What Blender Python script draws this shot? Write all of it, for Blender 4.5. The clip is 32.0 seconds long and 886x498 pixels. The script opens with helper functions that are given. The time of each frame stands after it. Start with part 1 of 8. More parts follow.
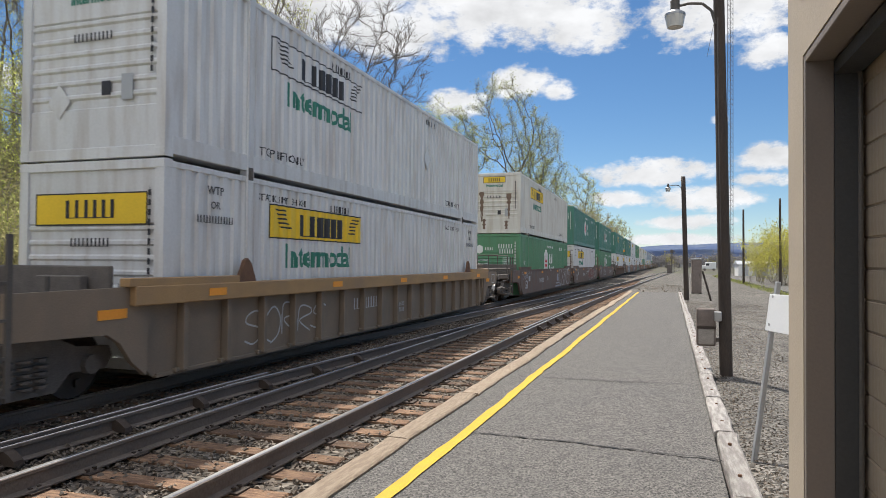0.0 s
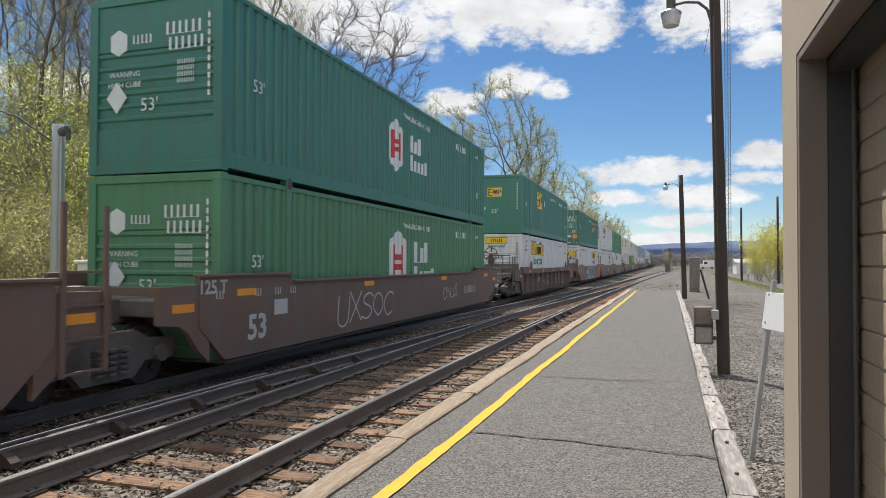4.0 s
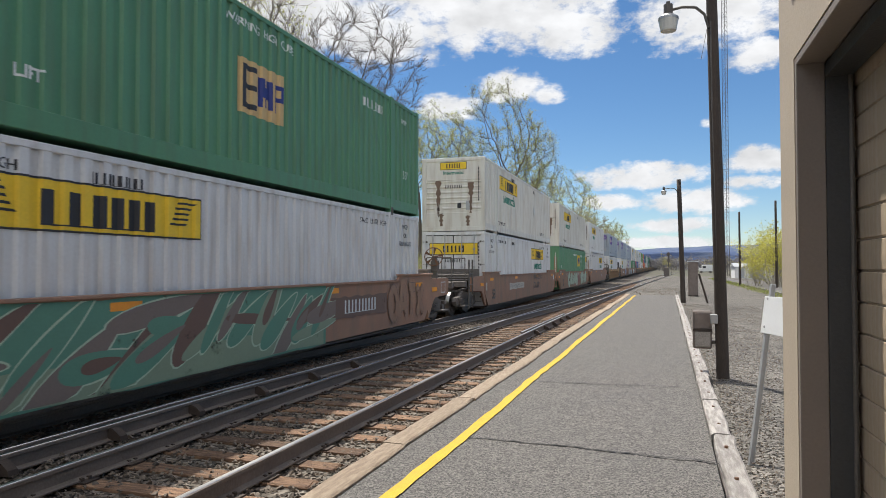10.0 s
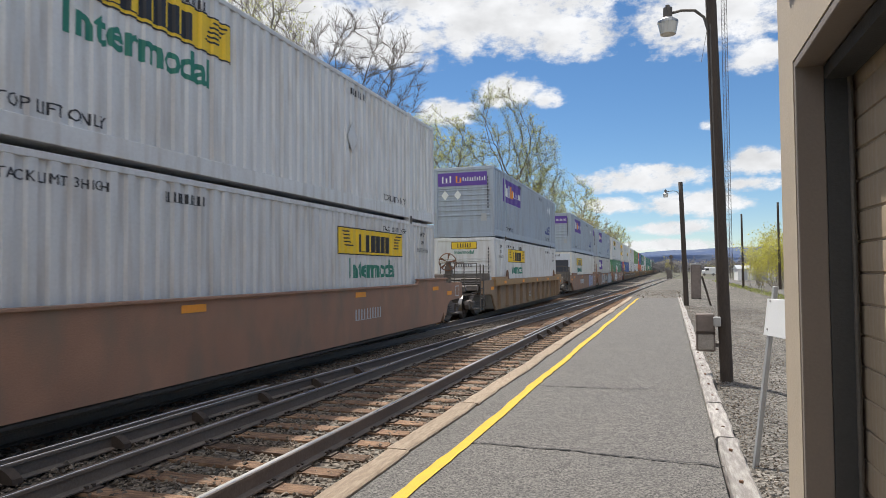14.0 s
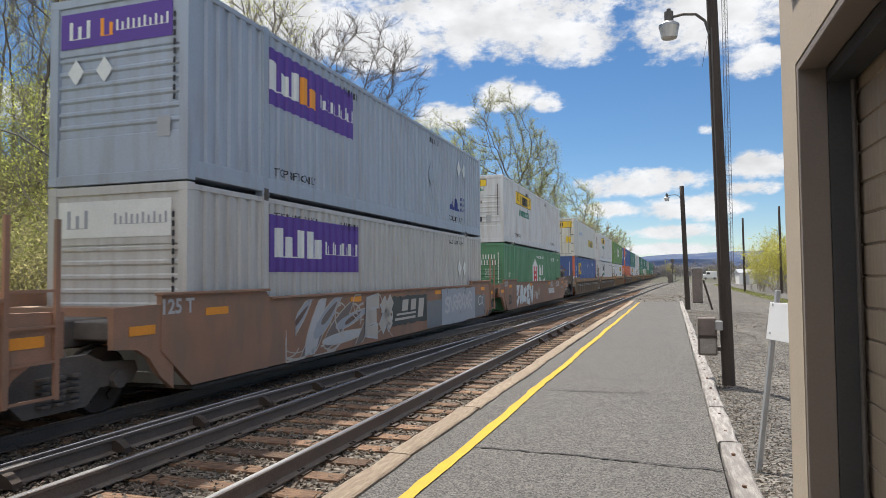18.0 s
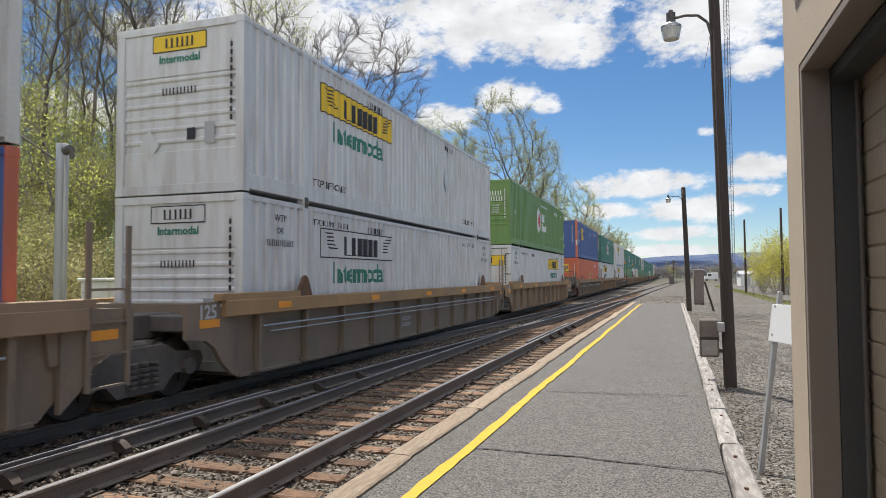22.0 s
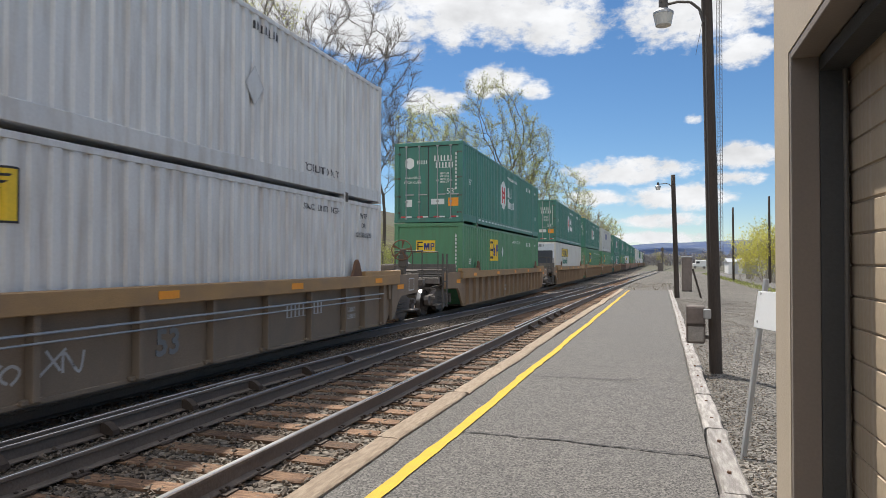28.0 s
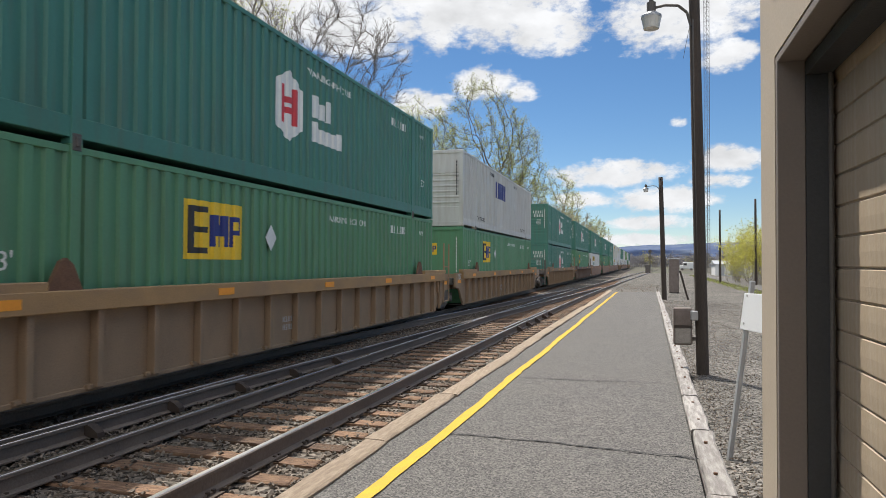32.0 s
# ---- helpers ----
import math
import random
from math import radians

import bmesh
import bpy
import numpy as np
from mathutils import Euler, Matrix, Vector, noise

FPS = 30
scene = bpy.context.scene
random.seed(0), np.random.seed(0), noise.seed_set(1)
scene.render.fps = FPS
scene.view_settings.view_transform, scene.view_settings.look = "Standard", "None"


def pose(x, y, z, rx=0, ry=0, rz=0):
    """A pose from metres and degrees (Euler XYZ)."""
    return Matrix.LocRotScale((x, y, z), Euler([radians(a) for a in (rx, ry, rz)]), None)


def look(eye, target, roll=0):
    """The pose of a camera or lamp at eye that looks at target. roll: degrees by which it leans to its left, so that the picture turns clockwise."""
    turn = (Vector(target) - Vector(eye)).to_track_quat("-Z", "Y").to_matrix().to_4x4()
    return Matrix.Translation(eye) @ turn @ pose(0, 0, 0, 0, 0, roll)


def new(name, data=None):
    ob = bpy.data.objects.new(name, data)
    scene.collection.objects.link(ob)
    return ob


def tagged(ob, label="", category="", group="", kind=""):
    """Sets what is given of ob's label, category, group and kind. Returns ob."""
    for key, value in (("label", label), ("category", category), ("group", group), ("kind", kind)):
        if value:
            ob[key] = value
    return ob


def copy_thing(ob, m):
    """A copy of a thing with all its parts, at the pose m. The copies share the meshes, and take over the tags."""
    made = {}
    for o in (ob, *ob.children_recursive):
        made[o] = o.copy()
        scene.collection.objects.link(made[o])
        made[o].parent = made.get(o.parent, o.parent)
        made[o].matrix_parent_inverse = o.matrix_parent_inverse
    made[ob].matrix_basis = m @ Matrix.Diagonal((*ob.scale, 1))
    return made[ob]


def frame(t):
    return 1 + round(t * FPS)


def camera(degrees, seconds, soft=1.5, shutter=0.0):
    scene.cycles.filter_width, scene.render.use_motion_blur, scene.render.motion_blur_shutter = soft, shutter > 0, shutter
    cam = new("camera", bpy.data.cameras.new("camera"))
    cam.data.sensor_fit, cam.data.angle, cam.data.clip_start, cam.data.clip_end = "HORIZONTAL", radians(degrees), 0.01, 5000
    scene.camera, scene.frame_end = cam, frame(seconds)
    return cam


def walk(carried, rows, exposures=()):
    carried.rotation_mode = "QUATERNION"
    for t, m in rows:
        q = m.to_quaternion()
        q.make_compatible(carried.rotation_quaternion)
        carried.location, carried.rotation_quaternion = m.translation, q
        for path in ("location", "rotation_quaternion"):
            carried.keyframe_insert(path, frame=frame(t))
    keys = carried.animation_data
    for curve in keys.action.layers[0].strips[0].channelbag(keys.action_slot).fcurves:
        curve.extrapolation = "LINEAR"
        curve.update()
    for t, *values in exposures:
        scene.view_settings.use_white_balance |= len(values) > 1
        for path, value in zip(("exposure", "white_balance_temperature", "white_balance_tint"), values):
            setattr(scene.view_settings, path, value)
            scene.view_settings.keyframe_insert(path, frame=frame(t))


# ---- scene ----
def aim(x, y, z, left, up, lean):
    """A camera pose: turned left of the track's direction, tilted up, leaning to its left (degrees)."""
    a, b = radians(left), radians(up)
    way = Vector((-math.sin(a) * math.cos(b), math.cos(a) * math.cos(b), math.sin(b)))
    return look((x, y, z), Vector((x, y, z)) + way, lean)


cam = camera(67.05, 32.0, soft=0.45, shutter=0.06)
PATH = [
    (0, -0.0099, -0.0126, 1.6996, 18.030, 1.129, 0.472),
    (0.5, -0.0078, -0.0121, 1.6984, 17.965, 1.115, 0.389),
    (1, -0.0046, -0.0085, 1.6998, 17.949, 1.118, 0.241),
    (1.5, -0.0038, -0.0081, 1.7003, 17.967, 1.095, 0.329),
    (2, 0.0011, -0.0122, 1.6995, 17.971, 1.159, 0.352),
    (2.5, 0.0069, -0.0172, 1.6997, 18.030, 1.187, 0.250),
    (3, 0.0101, -0.0218, 1.7045, 18.031, 1.131, 0.205),
    (3.5, 0.0088, -0.0157, 1.6996, 17.927, 1.066, 0.216),
    (5.5, 0.0065, -0.0095, 1.7051, 17.876, 1.438, 0.167),
    (6, 0.0079, -0.0124, 1.7058, 17.900, 1.539, 0.256),
    (6.5, 0.0092, -0.0041, 1.7037, 17.926, 1.640, 0.074),
    (7, 0.0061, -0.0091, 1.7004, 17.909, 1.613, 0.116),
    (7.5, 0.0017, -0.0079, 1.6996, 17.883, 1.554, 0.149),
    (8, -0.0042, -0.0127, 1.7005, 17.800, 1.494, 0.282),
    (8.5, -0.0032, -0.0213, 1.6965, 17.723, 1.484, 0.238),
    (9, -0.0004, -0.0010, 1.6993, 17.781, 1.450, 0.238),
    (9.5, 0.0052, 0.0011, 1.7031, 17.797, 1.488, 0.073),
    (10, 0.0068, -0.0030, 1.7020, 17.774, 1.523, 0.022),
    (10.5, 0.0043, -0.0076, 1.6991, 17.825, 1.533, 0.078),
    (11, 0.0060, -0.0157, 1.6981, 17.841, 1.520, 0.138),
    (11.5, 0.0106, -0.0043, 1.7027, 18.032, 1.551, -0.167),
    (12, 0.0118, -0.0075, 1.7079, 18.077, 1.564, -0.406),
    (12.5, 0.0114, -0.0088, 1.7041, 18.055, 1.663, -0.354),
    (13, 0.0119, -0.0080, 1.7062, 18.022, 1.795, -0.269),
    (13.5, 0.0121, -0.0081, 1.7078, 18.000, 1.868, -0.450),
    (14, 0.0131, -0.0101, 1.7067, 17.972, 1.925, -0.489),
    (14.5, 0.0067, -0.0053, 1.7012, 17.958, 1.943, -0.395),
    (16.5, 0.0015, 0.0040, 1.6983, 17.565, 1.871, -0.495),
    (17, 0.0048, 0.0058, 1.7039, 17.685, 1.986, -0.524),
    (17.5, 0.0062, 0.0074, 1.6995, 17.915, 2.237, -0.666),
    (18, 0.0059, 0.0013, 1.7034, 18.058, 2.269, -0.492),
    (18.5, 0.0038, 0.0001, 1.7006, 18.150, 2.330, -0.434),
    (19, 0.0032, 0.0074, 1.7004, 18.257, 2.367, -0.319),
    (19.5, 0.0029, 0.0114, 1.7018, 18.393, 2.355, -0.395),
    (20, 0.0029, 0.0060, 1.7004, 18.416, 2.262, -0.526),
    (20.5, 0.0071, 0.0105, 1.6997, 18.493, 2.276, -0.619),
    (21, 0.0019, 0.0074, 1.7002, 18.508, 2.289, -0.652),
    (21.5, -0.0033, 0.0137, 1.7022, 18.330, 2.282, -0.499),
    (22, -0.0006, 0.0085, 1.7024, 18.156, 2.354, -0.369),
    (22.5, -0.0020, 0.0073, 1.7000, 18.172, 2.371, -0.304),
    (23, 0.0021, 0.0040, 1.7020, 18.224, 2.192, -0.300),
    (23.5, -0.0010, 0.0044, 1.6981, 18.251, 2.087, -0.226),
    (24, -0.0059, 0.0145, 1.6965, 18.253, 1.968, -0.097),
    (24.5, -0.0097, 0.0196, 1.6942, 18.268, 1.855, 0.015),
    (25, -0.0030, 0.0189, 1.6965, 18.193, 1.724, -0.384),
    (25.5, 0.0033, 0.0147, 1.6987, 17.997, 1.663, -0.263),
    (27.5, 0.0065, 0.0102, 1.6976, 17.496, 1.250, 0.033),
    (28, 0.0074, 0.0112, 1.6961, 17.308, 1.087, 0.122),
    (28.5, 0.0130, 0.0103, 1.6952, 17.226, 0.961, 0.266),
    (29, 0.0130, -0.0011, 1.7001, 17.057, 0.869, 0.207),
    (29.5, 0.0090, 0.0031, 1.6987, 16.978, 1.008, 0.245),
    (30, 0.0105, 0.0026, 1.7000, 16.823, 1.416, -0.091),
    (30.5, 0.0096, 0.0100, 1.6994, 16.597, 1.400, 0.206),
    (31, 0.0075, 0.0218, 1.6967, 16.535, 1.189, 0.268),
    (31.5, 0.0084, 0.0168, 1.6987, 16.410, 1.206, 0.251),
    (32, 0.0088, 0.0225, 1.6978, 16.347, 1.207, 0.251),]
walk(cam, [(r[0], aim(*r[1:])) for r in PATH], [(0, 0.25), (32, 0.25)])

# ---- light ----
SUN_FROM = Vector((-0.60, 0.78, 1.60)).normalized()
world = bpy.data.worlds.new("sky")
scene.world = world
world.use_nodes = True
wn = world.node_tree
sky = wn.nodes.new("ShaderNodeTexSky")
sky.sky_type, sky.sun_disc = "NISHITA", False
sky.sun_elevation, sky.sun_rotation = math.asin(SUN_FROM.z), math.atan2(SUN_FROM.x, SUN_FROM.y)
sky.altitude, sky.air_density, sky.dust_density, sky.ozone_density = 1200, 1.0, 0.15, 3.0
wn.nodes["Background"].inputs["Strength"].default_value = 0.0874


def world_math(op, a, b=0.0):
    x = wn.nodes.new("ShaderNodeMath")
    x.operation = op
    for k, v in enumerate((a, b)):
        if isinstance(v, (int, float)):
            x.inputs[k].default_value = v
        else:
            wn.links.new(v, x.inputs[k])
    return x.outputs[0]


# unseen fair-weather clouds above and behind, added as fill light; those ahead are the drifting shell below
wtc = wn.nodes.new("ShaderNodeTexCoord")
wsep = wn.nodes.new("ShaderNodeSeparateXYZ")
wn.links.new(wtc.outputs["Generated"], wsep.inputs[0])
wno = wn.nodes.new("ShaderNodeTexNoise")
wno.inputs["Scale"].default_value, wno.inputs["Detail"].default_value = 3.2, 7
wn.links.new(wtc.outputs["Generated"], wno.inputs["Vector"])
cover = wn.nodes.new("ShaderNodeMapRange")
cover.interpolation_type = "SMOOTHSTEP"
cover.inputs["From Min"].default_value, cover.inputs["From Max"].default_value = 0.42, 0.56
wn.links.new(wno.outputs[0], cover.inputs["Value"])
ahead = wn.nodes.new("ShaderNodeMapRange")
ahead.inputs["From Min"].default_value, ahead.inputs["From Max"].default_value = 0.55, 0.75
wn.links.new(world_math("MAXIMUM", wsep.outputs[2], world_math("MULTIPLY", wsep.outputs[1], -1.2)), ahead.inputs["Value"])
above = world_math("GREATER_THAN", wsep.outputs[2], 0.0)
amount = world_math("MULTIPLY", world_math("MULTIPLY", cover.outputs[0], ahead.outputs[0]), above)
wmix = wn.nodes.new("ShaderNodeMix")
wmix.data_type = "RGBA"
wn.links.new(amount, wmix.inputs[0])
hue = wn.nodes.new("ShaderNodeHueSaturation")
hue.inputs["Saturation"].default_value = 1.18
wn.links.new(sky.outputs[0], hue.inputs["Color"])
wn.links.new(hue.outputs[0], wmix.inputs[6])
wmix.inputs[7].default_value = (15.6, 15.6, 15.8, 1)
wn.links.new(wmix.outputs[2], wn.nodes["Background"].inputs["Color"])
sun = new("sun", bpy.data.lights.new("sun", "SUN"))
sun.data.energy, sun.data.angle, sun.data.color = 5.0, radians(0.53), (1.0, 0.95, 0.87)
sun.matrix_world = look(SUN_FROM * 100, (0, 0, 0))


# ---- materials ----
def mat(name, colour, rough=0.7, metal=0.0, vary=0.25, scale=3.0, fine=60.0, bump=0.1, colour2=None, edge=(0.42, 0.62),
        spread=0.0, stretch=(1, 1, 1), spec=0.5, dirt=None, dirt_amount=0.0, dirt_stretch=(2.0, 2.0, 0.25), coords="Object"):
    """A procedural surface: base colour varied by a coarse and a fine noise, an optional second colour in patches,
    streaky dirt, a difference from object to object and a fine relief."""
    m = bpy.data.materials.new(name)
    m.use_nodes = True
    nt, nodes, link = m.node_tree, m.node_tree.nodes, m.node_tree.links.new
    b = nodes["Principled BSDF"]
    b.inputs["Metallic"].default_value = metal
    b.inputs["Specular IOR Level"].default_value = spec
    tc = nodes.new("ShaderNodeTexCoord")
    mp = nodes.new("ShaderNodeMapping")
    mp.inputs["Scale"].default_value = stretch
    link(tc.outputs[coords], mp.inputs["Vector"])

    def noise_node(s, detail, vec):
        n = nodes.new("ShaderNodeTexNoise")
        n.inputs["Scale"].default_value, n.inputs["Detail"].default_value = s, detail
        link(vec, n.inputs["Vector"])
        return n

    def mix(kind, f, a, c):
        x = nodes.new("ShaderNodeMix")
        x.data_type, x.blend_type = "RGBA", kind
        for sock, v in ((x.inputs[0], f), (x.inputs[6], a), (x.inputs[7], c)):
            if isinstance(v, (int, float)):
                sock.default_value = v
            elif isinstance(v, tuple):
                sock.default_value = (*v, 1)
            else:
                link(v, sock)
        return x.outputs[2]

    coarse = noise_node(scale, 5, mp.outputs[0])
    grain = noise_node(fine, 3, mp.outputs[0])
    out = None
    if colour2:
        r = nodes.new("ShaderNodeValToRGB")
        r.color_ramp.elements[0].position, r.color_ramp.elements[1].position = edge
        link(coarse.outputs[0], r.inputs[0])
        out = mix("MIX", r.outputs[0], colour, colour2)
    g = nodes.new("ShaderNodeMapRange")
    g.inputs["From Min"].default_value, g.inputs["From Max"].default_value = 0.25, 0.75
    g.inputs["To Min"].default_value, g.inputs["To Max"].default_value = 1 - vary, 1 + vary
    both = nodes.new("ShaderNodeMath")
    both.operation = "MULTIPLY_ADD"
    both.inputs[1].default_value = 0.5
    half = nodes.new("ShaderNodeMath")
    half.operation, half.inputs[1].default_value = "MULTIPLY", 0.5
    link(grain.outputs[0], half.inputs[0])
    link(coarse.outputs[0], both.inputs[0])
    link(half.outputs[0], both.inputs[2])
    link(both.outputs[0], g.inputs["Value"])
    grey = nodes.new("ShaderNodeCombineColor")
    for k in range(3):
        link(g.outputs[0], grey.inputs[k])
    out = mix("MULTIPLY", 1.0, out if out else colour, grey.outputs[0])
    if dirt:
        dm = nodes.new("ShaderNodeMapping")
        dm.inputs["Scale"].default_value = dirt_stretch
        link(tc.outputs[coords], dm.inputs["Vector"])
        dn = noise_node(2.2, 6, dm.outputs[0])
        dr = nodes.new("ShaderNodeMapRange")
        dr.inputs["From Min"].default_value, dr.inputs["From Max"].default_value = 0.45, 0.75
        dr.inputs["To Max"].default_value = dirt_amount
        link(dn.outputs[0], dr.inputs["Value"])
        out = mix("MIX", dr.outputs[0], out, dirt)
    if spread:
        oi = nodes.new("ShaderNodeObjectInfo")
        s = nodes.new("ShaderNodeMapRange")
        s.inputs["To Min"].default_value, s.inputs["To Max"].default_value = 1 - spread, 1 + spread
        link(oi.outputs["Random"], s.inputs["Value"])
        gg = nodes.new("ShaderNodeCombineColor")
        for k in range(3):
            link(s.outputs[0], gg.inputs[k])
        out = mix("MULTIPLY", 1.0, out, gg.outputs[0])
    link(out, b.inputs["Base Color"])
    rr = nodes.new("ShaderNodeMapRange")
    rr.inputs["To Min"].default_value, rr.inputs["To Max"].default_value = max(0.02, rough - 0.15), min(1.0, rough + 0.15)
    link(coarse.outputs[0], rr.inputs["Value"])
    link(rr.outputs[0], b.inputs["Roughness"])
    if bump:
        bp = nodes.new("ShaderNodeBump")
        bp.inputs["Strength"].default_value, bp.inputs["Distance"].default_value = bump, 0.02
        link(grain.outputs[0], bp.inputs["Height"])
        link(bp.outputs[0], b.inputs["Normal"])
    return m


def island(m, amount):
    """Lets each loose piece of a joined mesh differ in brightness."""
    nodes, link = m.node_tree.nodes, m.node_tree.links.new
    b = nodes["Principled BSDF"]
    src = b.inputs["Base Color"].links[0].from_socket
    ge = nodes.new("ShaderNodeNewGeometry")
    s = nodes.new("ShaderNodeMapRange")
    s.inputs["To Min"].default_value, s.inputs["To Max"].default_value = 1 - amount, 1 + amount
    link(ge.outputs["Random Per Island"], s.inputs["Value"])
    cc = nodes.new("ShaderNodeCombineColor")
    for k in range(3):
        link(s.outputs[0], cc.inputs[k])
    x = nodes.new("ShaderNodeMix")
    x.data_type, x.blend_type = "RGBA", "MULTIPLY"
    x.inputs[0].default_value = 1.0
    link(src, x.inputs[6])
    link(cc.outputs[0], x.inputs[7])
    link(x.outputs[2], b.inputs["Base Color"])
    return m


def speckle(m, scale, amount):
    """Bound stones: each cell of the surface has its own brightness and stands a little proud."""
    nodes, link = m.node_tree.nodes, m.node_tree.links.new
    b = nodes["Principled BSDF"]
    src = b.inputs["Base Color"].links[0].from_socket
    tc = nodes.new("ShaderNodeTexCoord")
    v = nodes.new("ShaderNodeTexVoronoi")
    v.inputs["Scale"].default_value = scale
    link(tc.outputs["Object"], v.inputs["Vector"])
    sep = nodes.new("ShaderNodeSeparateColor")
    link(v.outputs["Color"], sep.inputs[0])
    s = nodes.new("ShaderNodeMapRange")
    s.inputs["To Min"].default_value, s.inputs["To Max"].default_value = 1 - amount, 1 + amount
    link(sep.outputs[0], s.inputs["Value"])
    cc = nodes.new("ShaderNodeCombineColor")
    for k in range(3):
        link(s.outputs[0], cc.inputs[k])
    x = nodes.new("ShaderNodeMix")
    x.data_type, x.blend_type = "RGBA", "MULTIPLY"
    x.inputs[0].default_value = 1.0
    link(src, x.inputs[6])
    link(cc.outputs[0], x.inputs[7])
    link(x.outputs[2], b.inputs["Base Color"])
    bp = nodes.new("ShaderNodeBump")
    bp.invert = True
    bp.inputs["Strength"].default_value, bp.inputs["Distance"].default_value = 0.6, 0.5 / scale
    link(v.outputs["Distance"], bp.inputs["Height"])
    link(bp.outputs[0], b.inputs["Normal"])
    return m


def translucent(m, share=0.55):
    """Thin leaves let part of the light through."""
    nodes, link = m.node_tree.nodes, m.node_tree.links.new
    b = nodes["Principled BSDF"]
    t = nodes.new("ShaderNodeBsdfTranslucent")
    link(b.inputs["Base Color"].links[0].from_socket, t.inputs["Color"])
    x = nodes.new("ShaderNodeMixShader")
    x.inputs[0].default_value = share
    link(b.outputs[0], x.inputs[1])
    link(t.outputs[0], x.inputs[2])
    link(x.outputs[0], nodes["Material Output"].inputs["Surface"])


def patchy(m):
    """Thin sprayed paint that has weathered off in specks and patches."""
    nodes, link = m.node_tree.nodes, m.node_tree.links.new
    b = nodes["Principled BSDF"]
    tc = nodes.new("ShaderNodeTexCoord")
    n = nodes.new("ShaderNodeTexNoise")
    n.inputs["Scale"].default_value, n.inputs["Detail"].default_value, n.inputs["Roughness"].default_value = 2.2, 8, 0.68
    link(tc.outputs["Object"], n.inputs["Vector"])
    s = nodes.new("ShaderNodeMapRange")
    s.inputs["From Min"].default_value, s.inputs["From Max"].default_value = 0.27, 0.4
    link(n.outputs[0], s.inputs["Value"])
    t = nodes.new("ShaderNodeBsdfTransparent")
    x = nodes.new("ShaderNodeMixShader")
    link(s.outputs[0], x.inputs[0])
    link(t.outputs[0], x.inputs[1])
    link(b.outputs[0], x.inputs[2])
    link(x.outputs[0], nodes["Material Output"].inputs["Surface"])


M = {}
M["asphalt"] = speckle(mat("asphalt", (0.103, 0.0954, 0.0871), 0.9, vary=0.24, scale=0.9, fine=9, bump=0), 85, 0.8)
M["gravel"] = speckle(mat("gravel_lot", (0.123, 0.114, 0.102), 0.95, vary=0.3, scale=0.45, fine=4, bump=0, spec=0.1, colour2=(0.141, 0.13, 0.116)), 34, 0.85)
M["bed"] = speckle(mat("ballast_bed", (0.148, 0.132, 0.112), 0.95, vary=0.2, scale=1.0, fine=6, bump=0, spec=0.1, colour2=(0.12, 0.096, 0.076)), 20, 0.9)
M["field"] = mat("far_ground", (0.111, 0.1, 0.085), 0.95, vary=0.4, scale=0.05, fine=3, bump=0.3, spec=0.1, colour2=(0.0978, 0.102, 0.068))
M["verge"] = mat("verge_grass", (0.17, 0.221, 0.051), 0.95, vary=0.5, scale=1.2, fine=14, bump=0.6, spec=0.1, colour2=(0.204, 0.221, 0.0765))
M["leafmould"] = mat("leaf_litter", (0.1, 0.085, 0.055), 0.95, vary=0.5, scale=0.5, fine=6, bump=0.5, spec=0.1, colour2=(0.1, 0.11, 0.05))
M["stone"] = island(mat("ballast_stone", (0.156, 0.126, 0.0983), 0.9, vary=0.3, scale=6, fine=50, bump=0.3), 0.5)
M["tie"] = mat("tie_wood", (0.137, 0.0756, 0.0446), 0.9, vary=0.5, scale=5, fine=40, bump=0.6, colour2=(0.216, 0.13, 0.0756), spread=0.4, stretch=(1, 7, 7))
# rail sides lightened to take in the pale veil over the dark track
M["rail"] = mat("rail_steel", (0.17, 0.138, 0.115), 0.7, metal=0.3, vary=0.3, scale=3, fine=40, bump=0.3)
M["rail_head"] = mat("rail_head", (0.55, 0.54, 0.53), 0.28, metal=1.0, vary=0.12, scale=3, fine=40, bump=0.03, stretch=(1, 0.1, 1))
M["plate"] = mat("tie_plate", (0.0675, 0.0495, 0.0387), 0.8, metal=0.3, vary=0.3, bump=0.3)
M["timber"] = mat("edge_timber", (0.295, 0.221, 0.156), 0.9, vary=0.3, scale=7, fine=90, bump=0.6, colour2=(0.344, 0.271, 0.197), spread=0.12, stretch=(6, 1, 6))
M["kerb"] = mat("kerb_timber", (0.325, 0.294, 0.271), 0.92, vary=0.35, scale=4, fine=45, bump=0.8, colour2=(0.438, 0.408, 0.377), spread=0.12, stretch=(7, 1, 7))
M["yellow"] = mat("yellow_line", (0.538, 0.344, 0.021), 0.8, vary=0.22, scale=6, fine=80, bump=0.3)
M["crack"] = mat("crack_filler", (0.03, 0.028, 0.026), 0.95, vary=0.3)
M["pole"] = mat("pole_wood", (0.06, 0.046, 0.037), 0.9, vary=0.45, scale=3, fine=30, bump=0.6, stretch=(5, 5, 0.5))
M["steel"] = mat("galvanised_steel", (0.42, 0.42, 0.42), 0.5, metal=0.7, vary=0.15)
M["darksteel"] = mat("dark_steel", (0.11, 0.097, 0.085), 0.65, metal=0.2, vary=0.3)
M["boxgrey"] = mat("weathered_box", (0.19, 0.155, 0.135), 0.8, vary=0.4, scale=9, fine=120, bump=0.4)
M["rusty"] = mat("rusty_steel", (0.16, 0.085, 0.05), 0.85, vary=0.4, scale=8)
M["signface"] = mat("sign_back", (0.738, 0.747, 0.756), 0.45, vary=0.05, bump=0.02)
